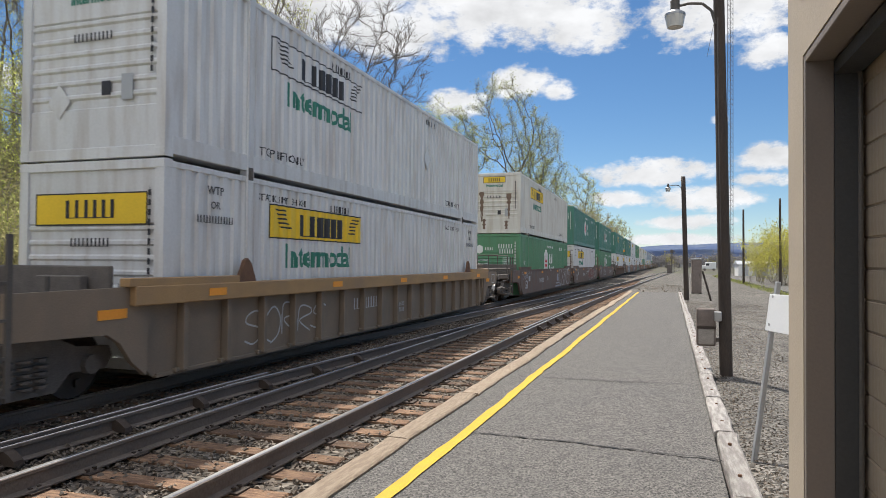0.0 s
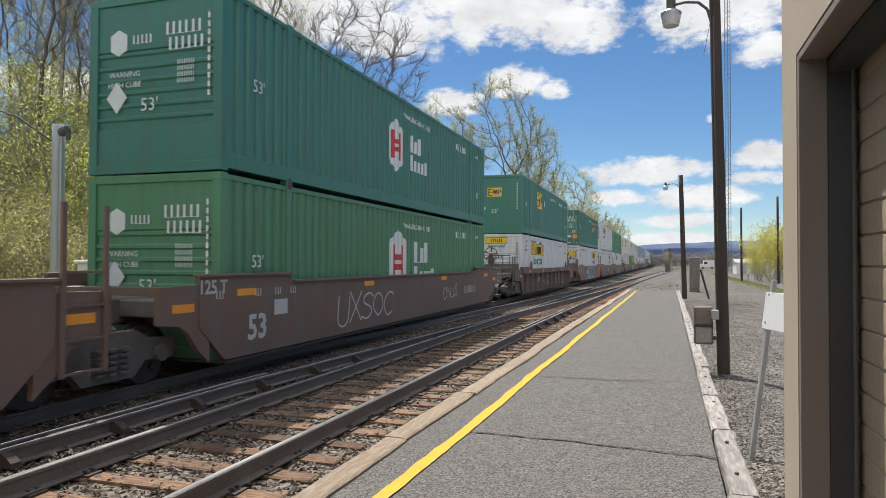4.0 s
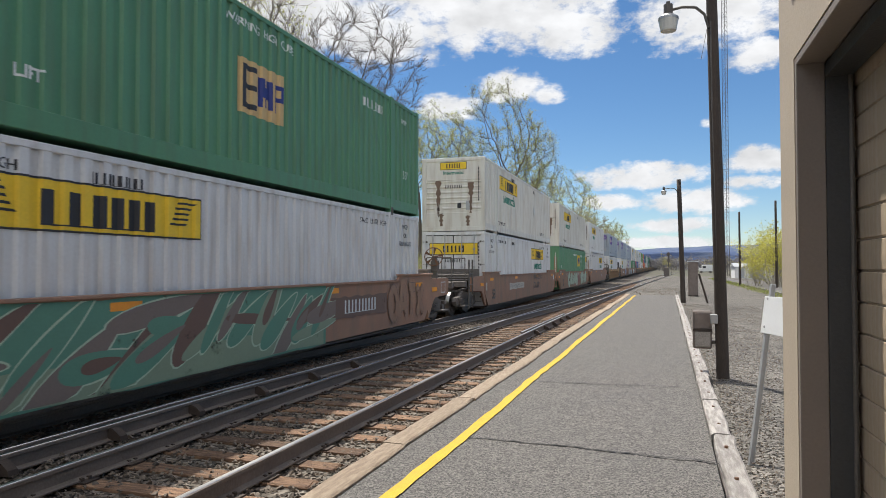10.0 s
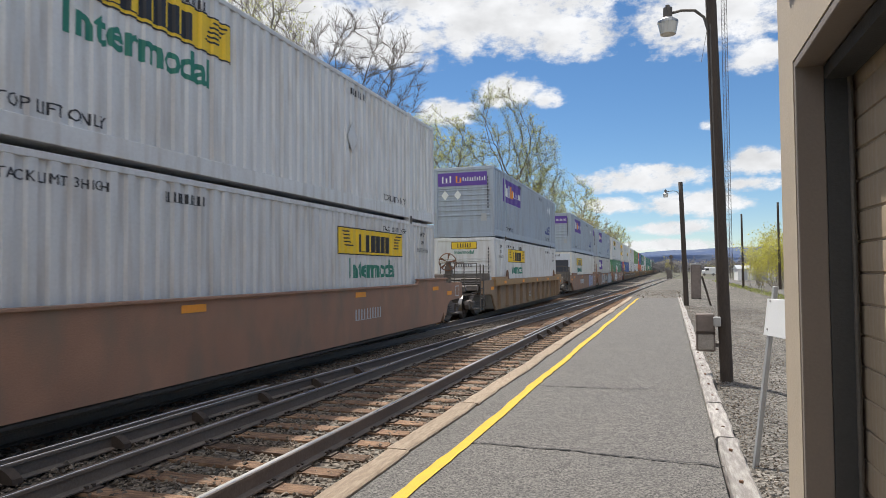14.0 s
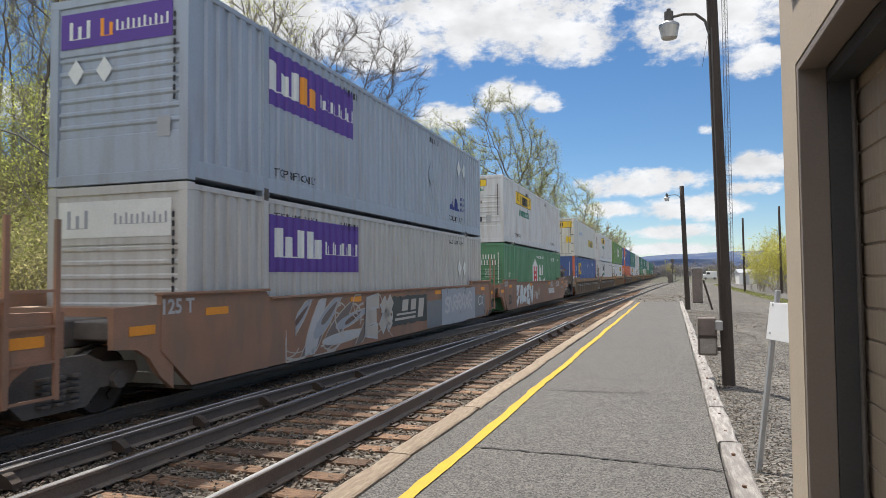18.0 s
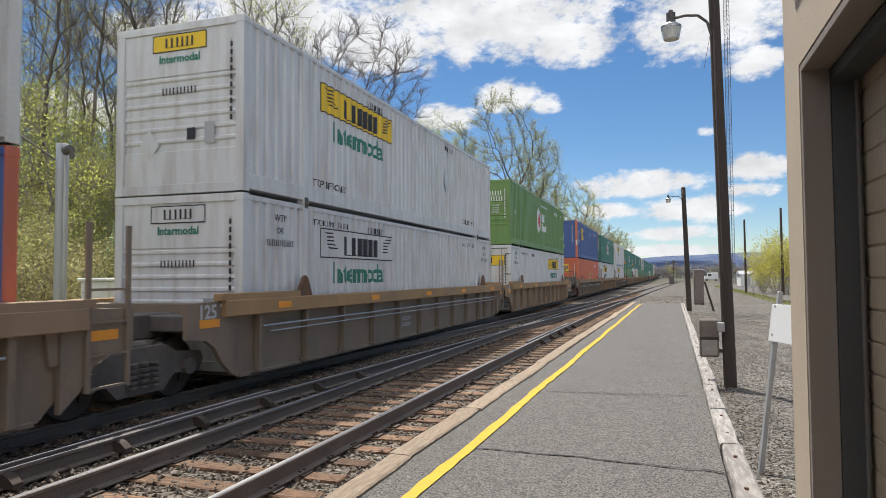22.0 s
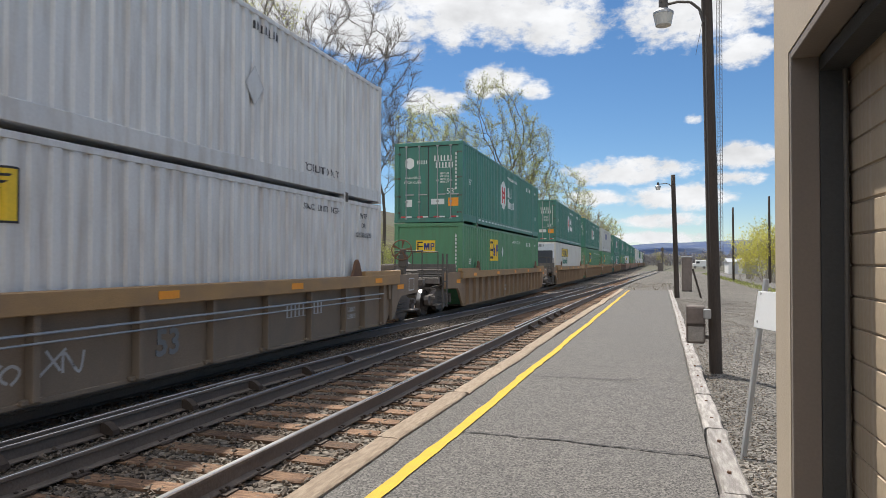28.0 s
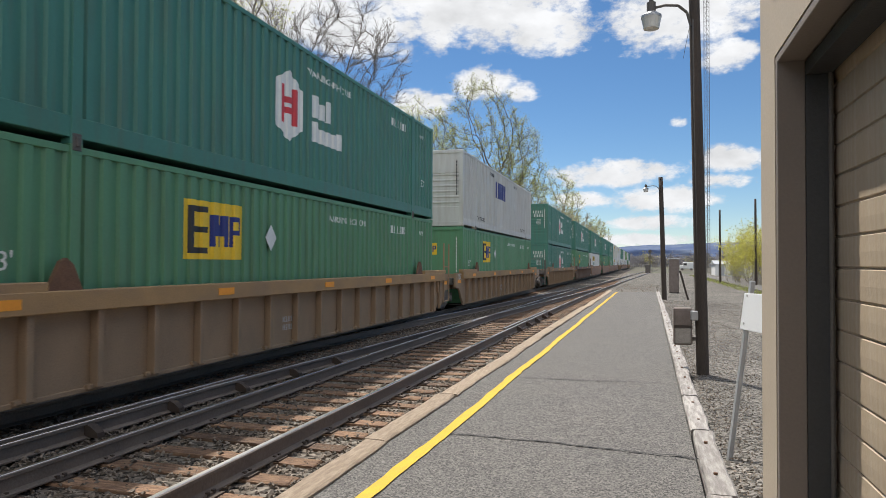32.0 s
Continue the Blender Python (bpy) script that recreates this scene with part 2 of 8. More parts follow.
M["dusty"] = mat("dusty_glass", (0.3, 0.27, 0.24), 0.4, vary=0.5, scale=6)
M["glass"] = mat("lamp_glass", (0.55, 0.54, 0.5), 0.25, vary=0.06, bump=0.02)
M["trim"] = mat("wall_paint", (0.41, 0.34, 0.26), 0.7, vary=0.08, scale=2, bump=0.1)
M["jamb"] = mat("brown_jamb_paint", (0.2, 0.165, 0.14), 0.6, vary=0.1, scale=2, bump=0.1)
# black raised a little to include the veiling glare
M["seal"] = mat("black_seal", (0.045, 0.046, 0.047), 0.6, vary=0.2)
M["door"] = mat("tan_door_paint", (0.385, 0.303, 0.213), 0.55, vary=0.1, scale=2, fine=30, bump=0.08, spread=0.03, dirt=(0.492, 0.451, 0.385), dirt_amount=0.45, dirt_stretch=(8, 8, 0.7))
M["roofing"] = mat("dark_roofing", (0.08, 0.08, 0.08), 0.9)
M["bark"] = mat("bark", (0.27, 0.235, 0.2), 0.95, vary=0.4, scale=4, fine=30, bump=0.6, stretch=(3, 3, 0.6))
# the distance haze is mixed into the base colours of ridge and woods
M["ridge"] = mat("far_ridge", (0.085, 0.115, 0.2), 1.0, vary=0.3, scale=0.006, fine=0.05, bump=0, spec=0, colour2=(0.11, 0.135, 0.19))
M["wood"] = mat("far_wood", (0.085, 0.088, 0.095), 1.0, vary=0.6, scale=0.05, fine=0.5, bump=0, spec=0, colour2=(0.11, 0.11, 0.105))
M["white"] = mat("white_paint", (0.72, 0.72, 0.7), 0.6, vary=0.08)
M["cabinet"] = mat("cabinet_grey", (0.4, 0.41, 0.42), 0.5, metal=0.3, vary=0.1)
for key, col in (("leaf", (0.36, 0.38, 0.13)), ("leaf_bud", (0.46, 0.47, 0.17)), ("leaf_spring", (0.5, 0.53, 0.14)), ("leaf_olive", (0.36, 0.33, 0.16)), ("leaf_yellow", (0.5, 0.47, 0.1)), ("leaf_dark", (0.24, 0.31, 0.18)), ("grass", (0.22, 0.24, 0.08)), ("far_twigs", (0.22, 0.21, 0.22))):
    M[key] = island(mat("foliage_" + key, col, 0.8, vary=0.3, scale=0.8, fine=8, bump=0, spread=0.2, spec=0.2), 0.4)
    translucent(M[key])

# container and car paints
PAINT = {
    "white": ((0.66, 0.665, 0.665), (0.30, 0.22, 0.15)), "cream": ((0.68, 0.66, 0.6), (0.33, 0.22, 0.13)),
    # green and emerald carry the washed-out haze in their base colour
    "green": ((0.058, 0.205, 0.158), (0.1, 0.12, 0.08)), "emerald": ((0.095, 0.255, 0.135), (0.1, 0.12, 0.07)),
    "lime": ((0.16, 0.29, 0.085), (0.12, 0.12, 0.06)), "grey": ((0.35, 0.405, 0.48), (0.25, 0.22, 0.2)),
    "blue": ((0.058, 0.115, 0.32), (0.1, 0.09, 0.1)), "orange": ((0.66, 0.165, 0.08), (0.25, 0.12, 0.07)), "swift": ((0.52, 0.52, 0.5), (0.3, 0.25, 0.2)),
}
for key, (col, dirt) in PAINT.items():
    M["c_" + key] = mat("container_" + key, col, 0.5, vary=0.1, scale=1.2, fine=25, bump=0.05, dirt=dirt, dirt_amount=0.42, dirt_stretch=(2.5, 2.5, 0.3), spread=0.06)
M["car_brown"] = mat("car_dark_brown", (0.175, 0.108, 0.08), 0.7, vary=0.25, scale=1.5, bump=0.15, dirt=(0.16, 0.14, 0.125), dirt_amount=0.8, dirt_stretch=(1, 1, 0.5))
M["car_rust"] = mat("car_oxide_brown", (0.33, 0.182, 0.118), 0.7, vary=0.3, scale=1.5, bump=0.15, dirt=(0.22, 0.162, 0.115), dirt_amount=0.9, dirt_stretch=(1, 1, 0.5))
M["car_tan"] = mat("car_faded_brown", (0.31, 0.21, 0.13), 0.75, vary=0.25, scale=1.5, bump=0.15, dirt=(0.25, 0.175, 0.11), dirt_amount=0.8, dirt_stretch=(1, 1, 0.5))
M["car_grey"] = mat("car_grimy_grey", (0.235, 0.178, 0.128), 0.75, vary=0.25, scale=1.5, bump=0.15, dirt=(0.185, 0.15, 0.115), dirt_amount=0.8, dirt_stretch=(1, 1, 0.5))
M["chord"] = mat("car_yellow_ochre", (0.38, 0.235, 0.105), 0.7, vary=0.25, scale=2, bump=0.15, dirt=(0.27, 0.18, 0.11), dirt_amount=0.8, dirt_stretch=(1, 0.5, 1))
# bark with the darkness of limbs against the light put into its colour
M["twigbark"] = mat("backlit_bark", (0.14, 0.115, 0.095), 0.95, vary=0.3)
# grime kept paler than its own tone to hold the glare over dark parts
M["soot"] = mat("grimy_steel", (0.15, 0.132, 0.118), 0.8, metal=0.2, vary=0.4, scale=6, bump=0.3)
M["wheel"] = mat("wheel_steel", (0.08, 0.066, 0.058), 0.7, metal=0.3, vary=0.3)
M["tread"] = mat("wheel_tread", (0.3, 0.29, 0.28), 0.3, metal=1.0, vary=0.1)
for key, col in (("sign_yellow", (0.82, 0.55, 0.03)), ("ink", (0.025, 0.025, 0.03)), ("ink_green", (0.03, 0.2, 0.14)), ("ink_white", (0.72, 0.74, 0.72)), ("ink_navy", (0.02, 0.035, 0.2)),
                 ("sign_faded", (0.6, 0.41, 0.18)), ("ink_red", (0.6, 0.05, 0.06)), ("ink_purple", (0.11, 0.05, 0.3)), ("ink_orange", (0.85, 0.33, 0.03)), ("paint_mint", (0.42, 0.53, 0.4)), ("paint_silver", (0.5, 0.5, 0.5)),
                 ("paint_teal", (0.1, 0.25, 0.18)), ("paint_sky", (0.12, 0.3, 0.55)), ("paint_slate", (0.19, 0.2, 0.21)), ("paint_dark", (0.06, 0.065, 0.06)), ("paint_bone", (0.5, 0.46, 0.4)), ("paint_taupe", (0.19, 0.15, 0.13)), ("paint_sage", (0.22, 0.29, 0.2)), ("paint_umber", (0.27, 0.155, 0.1)), ("paint_brick", (0.34, 0.14, 0.1)), ("paint_haze", (0.36, 0.38, 0.42)), ("paint_deep", (0.05, 0.12, 0.16)), ("paint_brown", (0.15, 0.09, 0.07)), ("streak", (0.17, 0.11, 0.075)), ("paint_red", (0.24, 0.085, 0.065)), ("paint_lilac", (0.3, 0.33, 0.5)), ("reefer", (0.62, 0.65, 0.7)), ("grille", (0.05, 0.055, 0.07))):
    M[key] = mat(key, col, 0.55, vary=0.12, scale=3, fine=30, bump=0.03)
    if key.startswith("paint_") or key == "streak":
        patchy(M[key])


# ---- building tools ----
def mesh_from(name, verts, faces, material=None, smooth=False):
    me = bpy.data.meshes.new(name)
    me.from_pydata([tuple(v) for v in verts], [], faces)
    me.update()
    if material:
        me.materials.append(M[material])
    if smooth:
        me.polygons.foreach_set("use_smooth", [True] * len(me.polygons))
    return me


def finish(name, bm, material, smooth=False):
    me = bpy.data.meshes.new(name)
    bmesh.ops.recalc_face_normals(bm, faces=bm.faces)
    bm.to_mesh(me)
    bm.free()
    me.materials.append(M[material])
    if smooth:
        me.polygons.foreach_set("use_smooth", [True] * len(me.polygons))
    return me


def put(name, me, parent=None, label="", at=None):
    ob = new(name, me)
    if parent:
        ob.parent = parent
    if at is not None:
        ob.matrix_basis = at
    if label:
        tagged(ob, label)
    return ob


def part(name, bm, material, parent, label=""):
    return put(name, finish(name, bm, material), parent, label)


def thing(name, label, category, group="", at=None, kind=""):
    ob = new(name)
    if at is not None:
        ob.matrix_basis = at
    return tagged(ob, label, category, group, kind)


def box(bm, x0, x1, y0, y1, z0, z1, bevel=0.0):
    """A box, its edges rounded off by bevel."""
    vs = [bm.verts.new((x, y, z)) for x in (x0, x1) for y in (y0, y1) for z in (z0, z1)]
    fs = [bm.faces.new([vs[i] for i in f]) for f in ((0, 1, 3, 2), (4, 6, 7, 5), (0, 4, 5, 1), (2, 3, 7, 6), (0, 2, 6, 4), (1, 5, 7, 3))]
    if bevel:
        es = list({e for f in fs for e in f.edges})
        bmesh.ops.bevel(bm, geom=es, offset=bevel, segments=1, affect="EDGES")
    return bm


def boxes(*args, bevel=0.0):
    bm = bmesh.new()
    for a in args:
        box(bm, *a, bevel=bevel)
    return bm


def tube(bm, p, q, r0, r1=None, n=8, caps=True):
    """A round bar from p to q."""
    p, q = Vector(p), Vector(q)
    r1 = r0 if r1 is None else r1
    d = (q - p).normalized()
    a = d.orthogonal().normalized()
    b = d.cross(a)
    rings = []
    for c, r in ((p, r0), (q, r1)):
        rings.append([bm.verts.new(c + (a * math.cos(k * 2 * math.pi / n) + b * math.sin(k * 2 * math.pi / n)) * r) for k in range(n)])
    for k in range(n):
        bm.faces.new((rings[0][k], rings[0][(k + 1) % n], rings[1][(k + 1) % n], rings[1][k]))
    if caps:
        bm.faces.new(rings[0][::-1])
        bm.faces.new(rings[1])
    return bm


def tubes(*args, n=8):
    bm = bmesh.new()
    for a in args:
        tube(bm, *a, n=n)
    return bm


def extrude_x(profile, x0, x1, bm=None):
    """A slab between x0 and x1 with the outline profile of (y, z)."""
    bm = bm or bmesh.new()
    a = [bm.verts.new((x0, y, z)) for y, z in profile]
    b = [bm.verts.new((x1, y, z)) for y, z in profile]
    n = len(profile)
    bm.faces.new(a)
    bm.faces.new(b[::-1])
    for k in range(n):
        bm.faces.new((a[k], b[k], b[(k + 1) % n], a[(k + 1) % n]))
    return bm


def sweep(path, profile, name, material):
    """A bar with the cross-section profile of (side, up) along a path of (x, y, z) that runs along y."""
    verts, faces, n = [], [], len(profile)
    for i, (x, y, z) in enumerate(path):
        x0, y0, _ = path[max(i - 1, 0)]
        x1, y1, _ = path[min(i + 1, len(path) - 1)]
        d = Vector((x1 - x0, y1 - y0)).normalized()
        for s, u in profile:
            verts.append((x + s * d.y, y - s * d.x, z + u))
    for i in range(len(path) - 1):
        for k in range(n):
            a, b = i * n + k, i * n + (k + 1) % n
            faces.append((a, b, b + n, a + n))
    faces.append(tuple(range(n))[::-1])
    faces.append(tuple(range((len(path) - 1) * n, len(path) * n)))
    me = bpy.data.meshes.new(name)
    me.from_pydata(verts, [], faces)
    bm = bmesh.new()
    bm.from_mesh(me)
    bmesh.ops.recalc_face_normals(bm, faces=bm.faces)
    bm.to_mesh(me)
    bm.free()
    me.materials.append(M[material])
    return me


TEXTS = {}


def text_mesh(words, size, material, bold=False):
    """Flat lettering in the built-in font, in the plane x right, z up, centred at its origin."""
    key = (words, size, material)
    if key not in TEXTS:
        cu = bpy.data.curves.new("lettering", "FONT")
        cu.body, cu.size, cu.align_x, cu.align_y, cu.extrude, cu.resolution_u = words, size, "CENTER", "CENTER", 0.002, 2
        if bold:
            cu.offset = size * 0.025
        ob = bpy.data.objects.new("lettering", cu)
        scene.collection.objects.link(ob)
        me = bpy.data.meshes.new_from_object(ob.evaluated_get(bpy.context.evaluated_depsgraph_get()))
        bpy.data.objects.remove(ob)
        me.transform(Matrix.Rotation(radians(90), 4, "X"))
        me.materials.clear()
        me.materials.append(M[material])
        TEXTS[key] = me
    return TEXTS[key]
# ---- ground, tracks and platform ----
RAIL_TOP = -0.02


def near_shift(y):
    """How far the near track bends to the right at y."""
    y = max(y, 0.0)
    return 0.00043 * y * y if y < 55 else 1.30 + 0.0473 * (y - 55)


def main_shift(y):
    y = max(y, 0.0)
    return 6e-5 * y * y if y < 80 else 0.384 + 0.0096 * (y - 80)


MAIN_X, NEAR_X = -7.69, -4.165


def cross_x(y):
    """Right rail of the crossover, which leaves the main track and joins the near track."""
    if y < 8:
        return -5.80 + 0.012 * (y + 2)
    if y < 52:
        return -5.68 + 0.0725 * (y - 8) - 0.04 * math.sin((y - 8) / 44 * math.pi)
    return -3.41 + near_shift(y) + 0.0 if y > 56 else -2.49 + 0.055 * (y - 52)


def ground_z(x, y):
    if x > 0.7:
        z = -0.05 - 0.10 * min(1.0, (x - 0.7) / 2.0)
    elif x > -2.4:
        z = -0.12
    elif x > -10.5:
        z = -0.235
    else:
        z = -0.235 + max(0.0, -x - 15.0) * 0.12 + max(0.0, -x - 22.0) * 0.22
        z = min(z, 14.0)
    if y > 43:
        z = min(z, -0.13) if x > -10 else z
    if x < -10.5:
        z += 0.12 * noise.noise((x * 0.3, y * 0.3, 0))
    return z + 0.02 * noise.noise((x * 0.8, y * 0.8, 3))


def build_ground():
    xs = [-4500, -1500, -500, -200, -120, -80, -60, -45, -36, -30, -26, -23, -20, -18, -16, -15, -14, -13, -12, -11, -10.5, -9, -7.7, -6, -5, -4, -3, -2.7, -2.4, -1.5, 0, 0.6, 0.7, 1.0, 1.4, 1.8, 2.3, 3, 4, 5, 6.5, 8, 10, 13, 17, 25, 40, 80, 200, 500, 1500, 4500]
    ys = [-1500, -300, -100, -40, -15, -8, -4] + list(range(-2, 24, 1)) + list(range(24, 60, 3)) + [60, 66, 75, 90, 110, 140, 180, 240, 320, 500, 900, 1600, 2600, 4600]
    verts = [(x, y, ground_z(x, y) if abs(x) < 400 else (14.0 if x < 0 else -0.15)) for y in ys for x in xs]
    w, faces, index = len(xs), [], []
    for j in range(len(ys) - 1):
        for i in range(w - 1):
            faces.append((j * w + i, j * w + i + 1, (j + 1) * w + i + 1, (j + 1) * w + i))
            x, y = (xs[i] + xs[i + 1]) / 2, (ys[j] + ys[j + 1]) / 2
            if -10.6 < x < -2.3 and y < 260:
                k = 1
            elif x > -2.4 and x < 9 + y * 0.05 and y < 160:
                k = 0
            else:
                k = (4 if x > -13.2 and y < 70 else 3) if -70 < x < -10 and y < 120 else 2
            index.append(k)
    me = mesh_from("ground", verts, faces)
    for m in ("gravel", "bed", "field", "leafmould", "verge"):
        me.materials.append(M[m])
    me.polygons.foreach_set("material_index", index)
    tagged(put("ground", me), "grey gravel yard, track bed and grassy verge", "ground", kind="structure")


def rail_profile():
    return [(-0.07, 0.0), (0.07, 0.0), (0.07, 0.012), (0.012, 0.03), (0.010, 0.125), (0.036, 0.14), (0.036, 0.165), (0.028, 0.171), (-0.028, 0.171), (-0.036, 0.165), (-0.036, 0.14), (-0.010, 0.125), (-0.012, 0.03), (-0.07, 0.012)]


def stations(y0, y1):
    out, y = [], y0
    while y < y1:
        out.append(y)
        y += 2.0 if y < 60 else 8.0
    return out + [y1]


def add_rail(track, fx, y0, y1, shiny=True, label=""):
    path = [(fx(y), y, RAIL_TOP - 0.171) for y in stations(y0, y1)]
    ob = put("rail", sweep(path, rail_profile(), "rail", "rail"), track, label)
    if shiny:
        head = [(x, y, RAIL_TOP) for x, y, _ in path]
        put("running_surface", sweep(head, [(-0.024, 0.0), (0.024, 0.0), (0.02, 0.004), (-0.02, 0.004)], "running_surface", "rail_head"), ob, "polished steel running surface")
    return ob


def build_tracks():
    rng = random.Random(5)
    near = thing("railway_track_near", "rusty rails on weathered brown ties in gravel ballast", "track", kind="structure")
    main = thing("railway_track_main", "shaded main line rails on dark ties", "track", kind="structure")
    cross = thing("railway_crossover", "turnout rails joining the two tracks", "track", kind="structure")
    add_rail(near, lambda y: NEAR_X + 0.752 + near_shift(y), -6, 230)
    add_rail(near, lambda y: NEAR_X - 0.752 + near_shift(y), -6, 230)
    add_rail(main, lambda y: MAIN_X + 0.752 + main_shift(y), -40, 700)
    add_rail(main, lambda y: MAIN_X - 0.752 + main_shift(y), -40, 700)
    add_rail(cross, cross_x, -6, 50)
    add_rail(cross, lambda y: cross_x(y) - 1.505, 9.5, 47)
    add_rail(cross, lambda y: cross_x(y) - 0.17, 1.0, 9.0, label="guard rail beside the running rail")
    add_rail(cross, lambda y: NEAR_X + 0.752 + near_shift(y) - 0.15, 17.5, 25.0, label="guard rail beside the running rail")
    # ties: a few meshes shared by all
    pieces = []
    for k in range(5):
        bm = boxes((-1.3, 1.3, -0.11, 0.11, -0.17, 0.0), bevel=0.012)
        for v in bm.verts:
            v.co += Vector((rng.uniform(-0.03, 0.03), rng.uniform(-0.008, 0.008), rng.uniform(-0.006, 0.004)))
        pieces.append(finish("tie", bm, "tie"))
    plate = finish("tie_plate", boxes((-0.17, 0.17, -0.09, 0.09, 0, 0.016), (-0.115, -0.085, -0.05, -0.02, 0.016, 0.045), (0.085, 0.115, 0.02, 0.05, 0.016, 0.045), (0.085, 0.115, -0.06, -0.03, 0.016, 0.045), (-0.115, -0.085, 0.03, 0.06, 0.016, 0.045)), "plate")
    top = RAIL_TOP - 0.171 - 0.016
    for track, cx, shift, y0, n in ((near, NEAR_X, near_shift, -1.2, 150), (main, MAIN_X, main_shift, -4.0, 120)):
        for k in range(n):
            y = y0 + 0.54 * k + rng.uniform(-0.03, 0.03)
            at = pose(cx + shift(y) + rng.uniform(-0.07, 0.07), y, top, 0, 0, rng.uniform(-1.0, 1.0))
            tie = put("tie", rng.choice(pieces), track, at=at)
            if track is near and y < 22:
                for s in (-0.752, 0.752):
                    put("tie_plate", plate, tie, at=pose(s, 0, 0.0))
    # rail braces on the crossover
    brace = finish("rail_brace", extrude_x([(-0.05, 0), (0.14, 0), (0.13, 0.05), (0.06, 0.105), (0.0, 0.13), (-0.05, 0.12)], -0.05, 0.05), "plate")
    for y in (3.2, 4.6, 5.9, 7.2, 8.6, 10.0, 11.4):
        put("rail_brace", brace, cross, at=pose(cross_x(y) + 0.05, y, RAIL_TOP - 0.16, 0, 0, -90))
    for y in (18.5, 20.0, 21.5, 23.0, 24.4):
        put("rail_brace", brace, cross, at=pose(NEAR_X + 0.752 + near_shift(y) + 0.04, y, RAIL_TOP - 0.16, 0, 0, -90))


def stones(name, label, n, spot, size, seed):
    """A bed of loose stones in one mesh; spot gives a place for each."""
    rng = np.random.default_rng(seed)
    base = np.array([(1, 0, 0), (-0.8, 0.5, 0), (-0.6, -0.8, 0), (0.2, 0.3, 0.8), (0.3, -0.4, 0.6), (-0.2, 0.1, -0.5)])
    tri = np.array([(0, 1, 3), (1, 2, 3), (2, 4, 3), (4, 0, 3), (2, 0, 4), (1, 0, 5), (2, 1, 5), (0, 2, 5)])
    c = spot(rng, n)
    s = rng.uniform(size[0], size[1], (n, 1, 1)) * rng.uniform(0.7, 1.3, (n, 1, 3))
    a = rng.uniform(0, 2 * np.pi, n)
    rot = np.zeros((n, 3, 3))
    rot[:, 0, 0], rot[:, 0, 1], rot[:, 1, 0], rot[:, 1, 1], rot[:, 2, 2] = np.cos(a), -np.sin(a), np.sin(a), np.cos(a), 1
    v = np.einsum("nij,nkj->nki", rot, base[None] * s) * np.array([1, 1, 0.8]) + rng.normal(0, 0.004, (n, 6, 3)) + c[:, None, :]
    f = tri[None] + 6 * np.arange(n)[:, None, None]
    me = bpy.data.meshes.new(name)
    me.from_pydata(v.reshape(-1, 3).tolist(), [], f.reshape(-1, 3).tolist())
    me.materials.append(M["stone"])
    return tagged(put(name, me), label, "ballast", kind="stuff")


def build_ballast():
    def track_spot(rng, n):
        y = 1.0 + 34 * rng.random(n) ** 1.7
        x = -6.9 + 4.35 * rng.random(n)
        z = -0.258 + 0.045 * rng.random(n) + 0.03 * (rng.random(n) < 0.05) + np.where(x < -5.3, 0.02, 0.0)
        return np.stack([x + np.array([near_shift(v) for v in y]), y, z], 1)

    def yard_spot(rng, n):
        y = 4.3 + 30 * rng.random(n) ** 1.6
        x = 0.66 + 3.2 * rng.random(n) ** 1.3 + y * 0.014
        return np.stack([x, y, np.array([ground_z(a, b) for a, b in zip(x, y)]) + 0.004], 1)

    def heap_spot(rng, n):
        y = 45 + 16 * rng.random(n)
        x = -1.8 + 3.4 * rng.random(n) ** 0.8
        return np.stack([x, y, -0.14 + 0.1 * rng.random(n) ** 3], 1)

    stones("track_ballast", "loose grey-brown crushed stone between the ties", 42000, track_spot, (0.017, 0.036), 1)
    stones("yard_gravel", "fine grey gravel and larger loose stones beside the platform", 16000, yard_spot, (0.006, 0.015), 2)
    stones("rubble", "broken stone and debris past the platform end", 300, heap_spot, (0.02, 0.07), 3)


def edge_l(y):
    return -2.265 + 0.0182 * max(0.0, y - 6.0)


def line_x(y):
    return -1.878 + 0.0166 * max(0.0, y - 5.0)


def edge_r(y):
    return 0.45 + 0.0135 * (y - 4)


def ribbon(name, path, half, z, material, thick=0.004):
    verts, faces = [], []
    for i, (x, y, w) in enumerate(path):
        x0, y0, _ = path[max(i - 1, 0)]
        x1, y1, _ = path[min(i + 1, len(path) - 1)]
        d = Vector((x1 - x0, y1 - y0)).normalized()
        for s in (-1, 1):
            verts.append((x + s * d.y * half * w, y - s * d.x * half * w, z + thick))
    for i in range(len(path) - 1):
        faces.append((2 * i, 2 * i + 1, 2 * i + 3, 2 * i + 2))
    return mesh_from(name, verts, faces, material)


